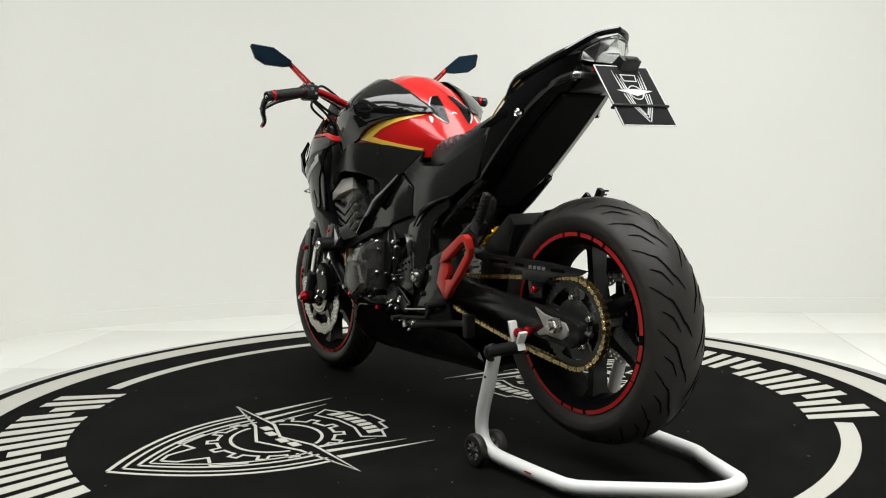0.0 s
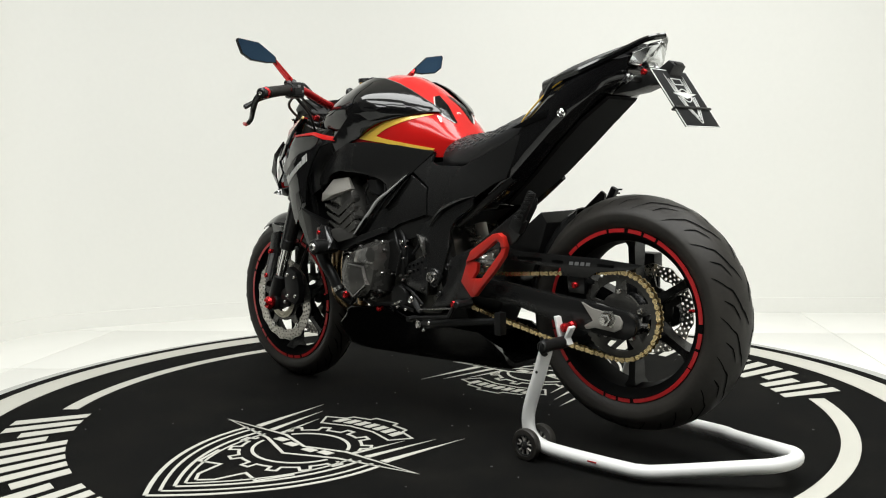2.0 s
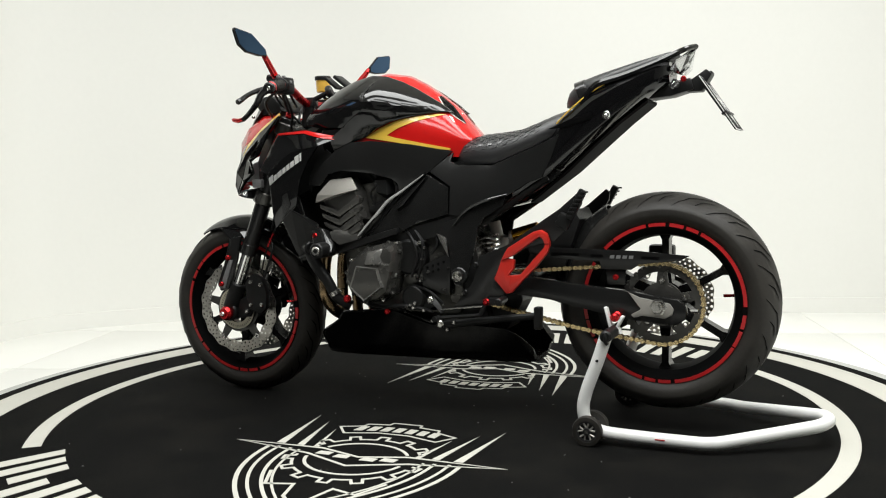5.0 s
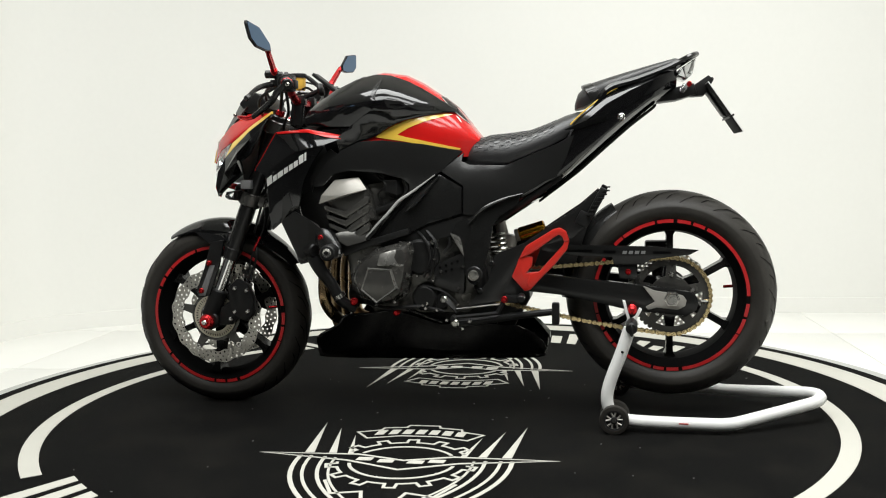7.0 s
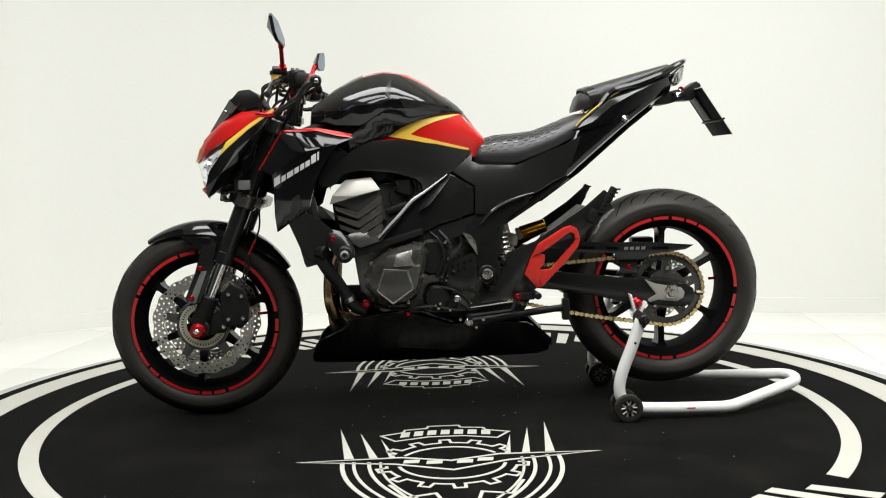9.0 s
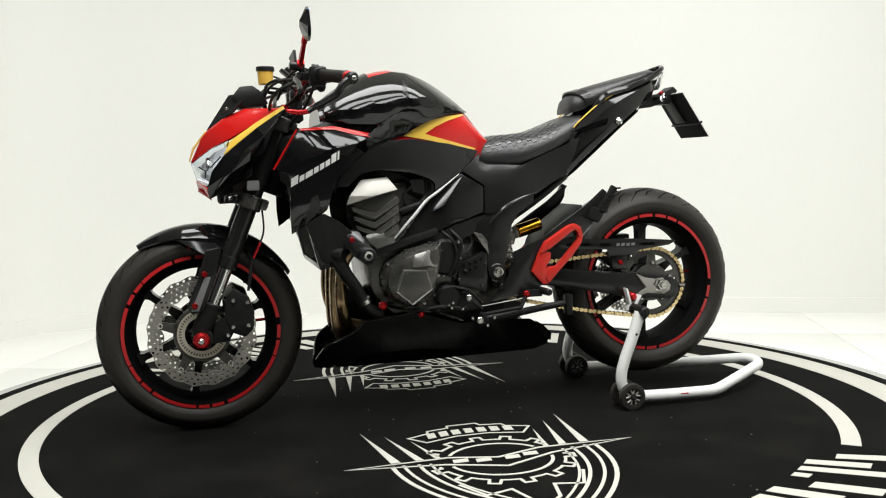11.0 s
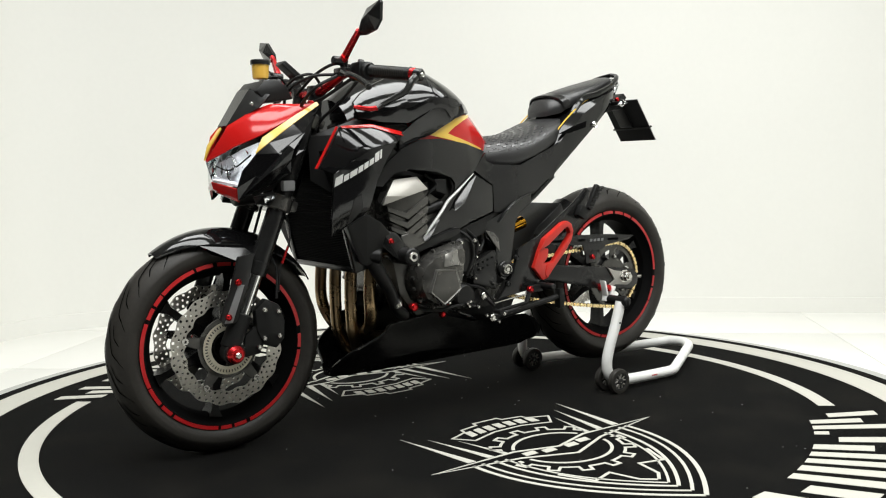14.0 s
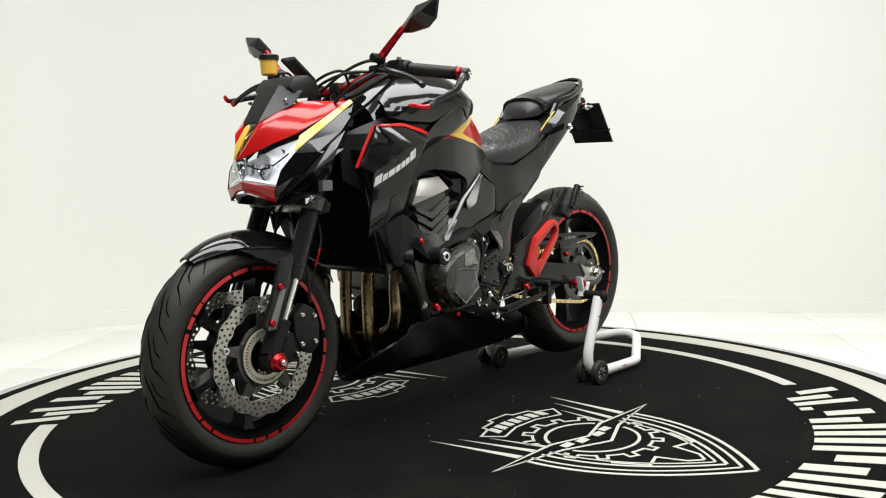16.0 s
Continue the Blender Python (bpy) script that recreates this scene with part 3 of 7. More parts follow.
def brake_disc(parent, y, R, r_in, holes_mat, petals=16, carrier=True):
    """A wavy drilled disc: a ring cut by rows of holes, riveted to a black carrier."""
    bm = bmesh.new()
    cells = petals * 3
    bands = (0.0, 0.36, 0.68, 1.0)

    def P(u, f, yy):
        a = 2 * math.pi * u / cells
        wave = math.cos(petals * a)
        r0, r1 = r_in + 0.0030 * wave, R - 0.0055 * (1 + wave) / 2
        r = r0 + (r1 - r0) * f
        return (r * math.cos(a), yy, r * math.sin(a))
    ring8 = [(-1, -1), (0, -1), (1, -1), (1, 0), (1, 1), (0, 1), (-1, 1), (-1, 0)]
    for j in range(3):
        f0, f1 = bands[j], bands[j + 1]
        tall = (f1 - f0) * (R - r_in)
        for k in range(cells):
            u0 = k + (0.0, 0.5, 0.0)[j]
            wide = 2 * math.pi * (r_in + (R - r_in) * (f0 + f1) / 2) / cells
            hr = 0.0044 if j != 1 else 0.0036
            layers = []
            for yy in (y - 0.0025, y + 0.0025):
                edge_v = [bm.verts.new(P(u0 + 0.5 + 0.5 * du, (f0 + f1) / 2 + 0.5 * df * (f1 - f0), yy)) for du, df in ring8]
                hole_v = []
                for du, df in ring8:
                    h = math.hypot(du, df)
                    hole_v.append(bm.verts.new(P(u0 + 0.5 + du / h * hr / wide, (f0 + f1) / 2 + df / h * hr / tall * (f1 - f0), yy)))
                layers.append((edge_v, hole_v))
                for i in range(8):
                    q = (i + 1) % 8
                    bm.faces.new((edge_v[i], edge_v[q], hole_v[q], hole_v[i]))
            (e0, h0), (e1, h1) = layers
            for i in range(8):
                q = (i + 1) % 8
                bm.faces.new((h0[i], h0[q], h1[q], h1[i]))
            for i, q in ((0, 1), (1, 2)) if j == 0 else (((4, 5), (5, 6)) if j == 2 else ()):
                bm.faces.new((e0[i], e0[q], e1[q], e1[i]))
    bmesh.ops.remove_doubles(bm, verts=bm.verts, dist=0.0002)
    disc = part("brake_disc", bm, holes_mat, parent, "drilled wavy steel brake disc")
    if carrier:
        arms = bmesh.new()
        spin([(r_in * 0.44, y - 0.003), (r_in * 0.70, y - 0.003), (r_in * 0.70, y + 0.003), (r_in * 0.44, y + 0.003)], 48, bm=arms)
        part("carrier_ring", arms, CAST, disc)
        for k in range(5):
            a = 2 * math.pi * (k + 0.3) / 5
            d = Vector((math.cos(a), 0, math.sin(a)))
            nn = Vector((-d.z, 0, d.x))
            c0, c1 = d * r_in * 0.62, d * r_in * 1.03
            bm = loft([[c0 + nn * 0.016 + Vector((0, y - 0.003, 0)), c0 - nn * 0.016 + Vector((0, y - 0.003, 0)), c0 - nn * 0.016 + Vector((0, y + 0.003, 0)), c0 + nn * 0.016 + Vector((0, y + 0.003, 0))],
                       [c1 + nn * 0.010 + Vector((0, y - 0.003, 0)), c1 - nn * 0.010 + Vector((0, y - 0.003, 0)), c1 - nn * 0.010 + Vector((0, y + 0.003, 0)), c1 + nn * 0.010 + Vector((0, y + 0.003, 0))]])
            part("carrier_arm", bm, CAST, disc)
            s = -1 if y < 0 else 1
            part("rivet", spin([(0.004, y + s * 0.004), (0.004, y + s * 0.007), (0.009, y + s * 0.007), (0.010, y + s * 0.003), (0.010, y - s * 0.003), (0.004, y - s * 0.003)], 14, (c1.x, 0, c1.z)), BOLT, disc)
    return disc


def front_end(bike):
    w = wheel(bike, "front_wheel", FRONT, 0.3004, 0.056, 0.045, "black six-spoke front wheel with red rim tape", 8)
    for y in (-0.072, 0.072):
        brake_disc(w, y, 0.158, 0.118, STEEL)
    # slotted speed-sensor ring on the near side
    bm = bmesh.new()
    for k in range(48):
        a, b = 2 * math.pi * k / 48, 2 * math.pi * (k + 0.55) / 48
        o = [(r * math.cos(t), r * math.sin(t)) for r, t in ((0.058, a), (0.068, a), (0.068, b), (0.058, b))]
        lump(bm, prism(o, -0.083, -0.080))
    spin([(0.050, -0.083), (0.059, -0.083), (0.059, -0.080), (0.050, -0.080)], 48, bm=bm)
    spin([(0.067, -0.083), (0.072, -0.083), (0.072, -0.080), (0.067, -0.080)], 48, bm=bm)
    part("sensor_ring", bm, material("pale sensor steel", (0.66, 0.62, 0.50), 0.4, metal=0.6, spread=0.1), w, "pale slotted sensor ring")
    # fork legs, sliders, axle clamps
    def fx(z):
        return -0.659 + 0.405 * (z - 0.497)
    for s in (-1, 1):
        y = 0.105 * s
        leg = part("fork_tube", lump(rod((fx(0.497), y, 0.497), (fx(0.94), y, 0.94), 0.0265, 20, 0.003), rod((fx(0.49), y, 0.49), (fx(0.525), y, 0.525), 0.0285, 20, 0.002)), SATIN, bike, "satin black upside-down fork tube")
        part("fork_slider", rod((fx(0.36), y, 0.36), (fx(0.50), y, 0.50), 0.0205, 20), CHROME, bike, "polished chrome fork slider")
        part("fork_foot", lump(rod((fx(0.30) - 0.004, y, 0.30), (fx(0.39), y, 0.39), 0.0275, 18, 0.004), rod((FRONT[0], y + 0.022, FRONT[1] - 0.008), (FRONT[0], y - 0.022, FRONT[1] - 0.008), 0.030, 20, 0.004)), MATTE, bike)
        # guard plate that carries the mudguard
        o = [(-0.718, 0.545), (-0.672, 0.553), (-0.692, 0.47), (-0.728, 0.372), (-0.762, 0.362), (-0.775, 0.385), (-0.745, 0.455)]
        plate = part("fork_guard", prism(o, y + s * 0.012, y + s * 0.026, 0.004), SATIN, bike)
        strip = [(-0.722, 0.470), (-0.705, 0.470), (-0.742, 0.372), (-0.764, 0.372)]
        part("guard_strip", prism(strip, y + s * 0.0255, y + s * 0.029, 0.001), GREY, plate, "dark grey guard strip")
        for bx, bz in ((-0.727, 0.478), (-0.757, 0.388)):
            bolt("red_bolt", bx + 0.004, y + s * 0.028, bz, 0.0085, plate, REDPART, 0.008, "red anodised bolt")
        # axle slider
        part("axle_slider", spin([(0.0001, s * 0.052), (0.010, s * 0.052), (0.011, s * 0.046), (0.017, s * 0.046), (0.024, s * 0.036), (0.0235, s * 0.026), (0.020, s * 0.020), (0.024, s * 0.012), (0.024, s * 0.0), (0.0001, 0)], 28, (FRONT[0] - 0.004, y, FRONT[1] - 0.010), closed=False), REDPART, bike, "red anodised axle slider")
        part("axle_bolt", spin([(0.0001, s * 0.056), (0.006, s * 0.056), (0.009, s * 0.053), (0.009, s * 0.045), (0.0001, s * 0.045)], 12, (FRONT[0] - 0.004, y, FRONT[1] - 0.010), closed=False), BOLT, bike)
        # four-piston caliper behind the leg
        co = [(-0.672, 0.395), (-0.640, 0.425), (-0.600, 0.405), (-0.585, 0.36), (-0.588, 0.310), (-0.612, 0.285), (-0.650, 0.300), (-0.668, 0.340)]
        cal = part("caliper", lump(prism(co, y - s * 0.014, y + s * 0.014, 0.007), prism([(-0.70, 0.33), (-0.655, 0.36), (-0.63, 0.33), (-0.66, 0.275), (-0.71, 0.27)], y - s * 0.006, y + s * 0.008, 0.004)), MATTE, bike, "black radial brake caliper")
        for bx, bz in ((-0.645, 0.395), (-0.648, 0.318), (-0.605, 0.388), (-0.604, 0.320), (-0.664, 0.295)):
            bolt("caliper_bolt", bx, y + s * 0.013, bz, 0.0075, cal, BOLT, 0.008)
        # brake hose and red cable
        part("brake_hose", tube([(-0.60, y * 0.95, 0.42), (-0.585, y * 0.7, 0.50), (-0.60, y * 0.5, 0.56), (-0.57, y * 0.5, 0.66), (-0.53, y * 0.4, 0.80)], 0.0042, 8), MATTE, bike)
    part("sensor_cable", tube([(-0.60, -0.115, 0.44), (-0.588, -0.105, 0.50), (-0.560, -0.10, 0.56), (-0.548, -0.09, 0.60), (-0.55, -0.07, 0.66)], 0.0028, 8), MATTE, bike)
    part("cable_sleeve", tube([(-0.582, -0.104, 0.515), (-0.570, -0.102, 0.54), (-0.560, -0.10, 0.56)], 0.0036, 8), REDPART, bike, "red cable sleeve")
    part("axle", rod((FRONT[0], -0.12, FRONT[1]), (FRONT[0], 0.12, FRONT[1]), 0.012), BOLT, bike)
    # yokes
    for z, t in ((0.68, 0.032), (0.905, 0.026)):
        part("fork_yoke", lump(box(fx(z) + 0.015, 0, z, 0.075, 0.24, t, 0.008, Matrix.Rotation(radians(22), 4, "Y")), rod((fx(z - 0.02), -0.105, z - 0.02), (fx(z + 0.02), -0.105, z + 0.02), 0.036, 20, 0.004), rod((fx(z - 0.02), 0.105, z - 0.02), (fx(z + 0.02), 0.105, z + 0.02), 0.036, 20, 0.004)), CAST, bike)
    for s in (-1, 1):
        part("fork_cap", rod((fx(0.94), 0.105 * s, 0.94), (fx(0.957), 0.105 * s, 0.957), 0.014, 12, 0.003), REDPART, bike, "red fork adjuster cap")
    # mudguard: a thin arched shell over the wheel
    secs = []
    cx, cz = FRONT
    for k in range(41):
        f = k / 40
        a = radians(124 - 92 * f)
        r = 0.316 + 0.006 * math.sin(math.pi * f) 
        half = (0.030 + 0.042 * min(1, f / 0.28)) if f < 0.28 else 0.072
        drop = 0.012 + 0.030 * math.sin(math.pi * min(1, f * 1.05))
        if f > 0.85:
            half *= 1 - 1.6 * (f - 0.85)
        ring = []
        for lay in (0, 1):
            ys = [q_ / 8 for q_ in range(-8, 9)]
            if lay:
                ys = ys[::-1]
            for q in ys:
                rr = r - drop * abs(q) ** 2.4 - 0.004 * lay
                ring.append((cx + rr * math.cos(a), q * half, cz + rr * math.sin(a)))
        secs.append(ring)
    part("mudguard", loft(secs), BLACK, bike, "gloss black front mudguard")
    for s in (-1, 1):
        part("mudguard_bracket", hull([(-0.80, s * 0.070, 0.575), (-0.62, s * 0.074, 0.57), (-0.665, s * 0.118, 0.545), (-0.722, s * 0.116, 0.535), (-0.63, s * 0.08, 0.545), (-0.77, s * 0.075, 0.55), (-0.69, s * 0.108, 0.565)]), BLACK, bike)


def rear_end(bike):
    w = wheel(bike, "rear_wheel", REAR, 0.3149, 0.086, 0.058, "black six-spoke rear wheel with red rim tape", 0)
    brake_disc(w, 0.085, 0.125, 0.088, STEEL, 14)
    X, Z = REAR
    # sprocket: black toothed plate with windows
    bm = bmesh.new()
    N = 45
    out = []
    for k in range(N):
        for d, r in ((0.0, 0.110), (0.25, 0.1155), (0.5, 0.1165), (0.75, 0.1155)):
            a = 2 * math.pi * (k + d) / N
            out.append((r, a))
    n = len(out)
    rows = []
    for r, a in out:
        rows.append([bm.verts.new((q * math.cos(a), y, q * math.sin(a))) for q, y in ((0.092, -0.082), (r, -0.081), (r, -0.076), (0.092, -0.075))])
    for k in range(n):
        p, q = rows[k], rows[(k + 1) % n]
        for i in range(4):
            bm.faces.new((p[i], p[(i + 1) % 4], q[(i + 1) % 4], q[i]))
    spin([(0.020, -0.082), (0.062, -0.082), (0.062, -0.075), (0.020, -0.075)], 40, bm=bm)
    for k in range(5):
        a0 = 2 * math.pi * k / 5 + 0.3
        o = [(r * math.cos(a0 + t), r * math.sin(a0 + t)) for r, t in ((0.060, -0.28), (0.094, -0.14), (0.094, 0.14), (0.060, 0.28))]
        lump(bm, prism(o, -0.0815, -0.0755))
    spr = part("sprocket", bm, CAST, w, "black rear sprocket")
    for k in range(5):
        a = 2 * math.pi * k / 5 + 0.3
        bolt("sprocket_nut", 0.066 * math.cos(a), -0.083, 0.066 * math.sin(a), 0.0085, spr, BOLT, 0.010)
    # chain: alternating outer and inner links round both sprockets
    fx, fz, fr, rr = 0.165, 0.405, 0.040, 0.1150
    d = Vector((X - fx, Z - fz))
    L = d.length
    th = math.atan2(d.y, d.x)
    path = []
    sag = 0.010
    def put(cx, cz, r, a):
        path.append(Vector((cx + r * math.cos(a), cz + r * math.sin(a))))
    be = math.acos((rr - fr) / L)
    a1, a2 = th + math.pi - be, th - math.pi + be
    for k in range(41):
        put(X, Z, rr, th - (math.pi - be) + (2 * (math.pi - be)) * k / 40)
    p0 = path[-1]
    q0 = Vector((fx + fr * math.cos(th + math.pi - be), fz + fr * math.sin(th + math.pi - be)))
    for k in range(1, 20):
        path.append(p0.lerp(q0, k / 20))
    for k in range(21):
        put(fx, fz, fr, th + math.pi - be + 2 * be * k / 20)
    p1, q1 = path[-1], path[0]
    for k in range(1, 20):
        f = k / 20
        path.append(p1.lerp(q1, f) - Vector((0, 4 * sag * f * (1 - f))))
    path.append(path[0])
    seg = [(b - a).length for a, b in zip(path, path[1:])]
    total = sum(seg)
    count = int(round(total / 0.015875 / 2) * 2)
    cum = np.concatenate([[0], np.cumsum(seg)])
    def at(s):
        s = s % total
        i = min(len(seg) - 1, int(np.searchsorted(cum, s, side="right") - 1))
        return path[i].lerp(path[i + 1], (s - cum[i]) / seg[i])
    def link(y):
        bm = bmesh.new()
        p = 0.0079
        o = []
        for k in range(5):
            a = -math.pi / 2 + math.pi * k / 4
            o.append((p + 0.0068 * math.cos(a), 0.0068 * math.sin(a)))
        o.append((0, 0.0036))
        for k in range(5):
            a = math.pi / 2 + math.pi * k / 4
            o.append((-p + 0.0068 * math.cos(a), 0.0068 * math.sin(a)))
        o.append((0, -0.0036))
        lump(bm, prism(o, -y - 0.0013, -y + 0.0009), prism(o, y - 0.0009, y + 0.0013))
        for q in (-p, p):
            rod((q, -y - 0.0028, 0), (q, y + 0.0028, 0), 0.0026, 6, bm=bm)
        return bm
    chain = empty("drive_chain")
    chain.parent = bike
    chain["label"] = "gold roller chain"
    kinds = [None, None]
    for k in range(count):
        a, b = at(total * k / count), at(total * (k + 1) / count)
        m = (a + b) / 2
        ang = math.atan2(b.y - a.y, b.x - a.x)
        M = Matrix.Translation((m.x, -0.0785, m.y)) @ Matrix.Rotation(-ang, 4, "Y")
        if kinds[k % 2] is None:
            kinds[k % 2] = part("chain_link", link(0.0085 if k % 2 else 0.0058), GOLD if k % 2 else INNER, chain)
            kinds[k % 2].matrix_basis = M
        else:
            share(kinds[k % 2], "chain_link", M, chain)
    part("front_sprocket", spin([(0.010, -0.083), (0.038, -0.082), (0.038, -0.075), (0.010, -0.074)], 24, (fx, 0, fz)), CAST, bike)
    # swingarm: two box arms and a bridge
    arm = [(0.205, 0.452), (0.260, 0.456), (0.345, 0.444), (0.455, 0.431), (0.589, 0.416), (0.655, 0.410), (0.773, 0.393), (0.794, 0.378), (0.798, 0.356), (0.792, 0.336), (0.765, 0.320), (0.647, 0.331), (0.589, 0.339), (0.404, 0.380), (0.310, 0.390), (0.205, 0.400)]
    for s in (-1, 1):
        part("swingarm", prism(arm, s * 0.098, s * 0.132, 0.006), SATIN, bike, "satin black box-section swingarm")
    part("swingarm", box(0.30, 0, 0.425, 0.10, 0.20, 0.06, 0.01), SATIN, bike)
    part("axle", rod((X, -0.150, Z), (X, 0.150, Z), 0.011), BOLT, bike)
    for s in (-1, 1):
        adj = [(0.638, 0.411), (0.671, 0.397), (0.753, 0.383), (0.764, 0.368), (0.760, 0.351), (0.739, 0.340), (0.679, 0.346), (0.654, 0.339), (0.646, 0.348), (0.674, 0.364)]
        a = part("chain_adjuster", prism(adj, s * 0.131, s * 0.138, 0.003), TITAN, bike, "grey alloy chain adjuster plate")
        part("axle_nut", spin([(0.0001, s * 0.166), (0.009, s * 0.166), (0.010, s * 0.158), (0.0165, s * 0.158), (0.019, s * 0.154), (0.019, s * 0.139), (0.024, s * 0.1385), (0.024, s * 0.137), (0.0001, s * 0.137)], 6 if s < 0 else 20, (X, 0, Z), closed=False), BOLT, a)
        part("adjuster_screw", rod((0.806, s * 0.115, 0.362), (0.826, s * 0.115, 0.362), 0.007, 8), BOLT, a)
    # chain guard, its slots drawn as black patches for their shade
    g = [(0.330, 0.545), (0.414, 0.530), (0.664, 0.524), (0.802, 0.513), (0.775, 0.499), (0.664, 0.486), (0.640, 0.470), (0.555, 0.470), (0.55, 0.492), (0.432, 0.497), (0.340, 0.512)]
    guard = part("chain_guard", prism(g, -0.108, -0.101, 0.002), SATIN, bike, "black slotted chain guard")
    for x0, x1, zc in ((0.405, 0.49, 0.512), (0.525, 0.56, 0.509), (0.67, 0.72, 0.506)):
        part("slot_shade", prism([(x0, zc - 0.004), (x1, zc - 0.005), (x1, zc + 0.003), (x0, zc + 0.004)], -0.1095, -0.1075), RECESS, guard)
    for k in range(4):
        u = 0.580 + 0.018 * k
        part("guard_mark", prism([(u, 0.502), (u + 0.012, 0.502), (u + 0.014, 0.511), (u + 0.002, 0.511)], -0.1095, -0.1075), GREY, guard)
    bolt("red_bolt", 0.597, -0.104, 0.448, 0.0085, bike, REDPART, 0.008, "red anodised bolt")
    part("guard_stay", prism([(0.565, 0.475), (0.625, 0.475), (0.622, 0.425), (0.572, 0.425)], -0.101, -0.094, 0.003), SATIN, bike)
    # hugger over the front of the rear tyre
    secs = []
    for k in range(17):
        f = k / 16
        a = radians(122 + 60 * f)
        r = 0.328 + 0.004 * math.sin(math.pi * f)
        half = 0.085 - 0.02 * (1 - f)
        ring = []
        for lay in (0, 1):
            ys = [-1, -0.8, -0.4, 0, 0.4, 0.8, 1]
            for q in (ys[::-1] if lay else ys):
                rr = r - 0.045 * abs(q) ** 3 - 0.004 * lay
                ring.append((X + rr * math.cos(a), q * half, Z + rr * math.sin(a)))
        secs.append(ring)
    part("rear_hugger", loft(secs), SATIN, bike, "satin black tyre hugger")
    part("hugger_front", bevelled(hull([(x, q * y, z) for q in (-1, 1) for x, y, z in ((0.312, 0.070, 0.452), (0.335, 0.075, 0.520), (0.355, 0.080, 0.556), (0.425, 0.085, 0.603), (0.470, 0.085, 0.640), (0.486, 0.080, 0.610), (0.440, 0.085, 0.470))]), 0.006), MATTE, bike, "matt black front of the tyre hugger")
    part("rear_caliper", lump(box(0.690, 0.105, 0.500, 0.075, 0.045, 0.05, 0.008), box(0.70, 0.115, 0.45, 0.05, 0.012, 0.08, 0.004)), MATTE, bike)
    # shock with gold reservoir
    part("shock_spring", tube([(0.225 + 0.028 * math.cos(k * 0.9) - k * 0.0006, -0.035 + 0.028 * math.sin(k * 0.9), 0.46 + 0.0021 * k) for k in range(50)], 0.006, 6, 2), BOLT, bike)
    part("shock_body", lump(rod((0.245, -0.035, 0.43), (0.205, -0.035, 0.60), 0.018, 16), rod((0.232, -0.030, 0.520), (0.242, -0.030, 0.556), 0.022, 18, 0.003)), TITAN, bike)
    part("shock_reservoir", rod((0.266, -0.028, 0.556), (0.346, -0.028, 0.580), 0.0215, 24, 0.003), material("gold anodised can", (0.72, 0.36, 0.03), 0.22, metal=1.0, spread=0.08), bike, "gold anodised shock reservoir")
    part("reservoir_cap", rod((0.254, -0.028, 0.552), (0.266, -0.028, 0.556), 0.020, 20, 0.003), TITAN, bike)


# pale colour that stands in for the highlight on glossy black cover edges
EDGE_GLINT = material("pale line for the cover edge highlight", (0.42, 0.42, 0.41), 0.25, metal=0.2, spread=0.1, stain=0.2, stain_scale=25)
# paler casting put on rims and facets where highlights fall
PALECAST = material("paler brushed casting for highlights", (0.24, 0.235, 0.22), 0.28, metal=0.7, spread=0.3, scale=90, stain=0.3, stain_scale=30)


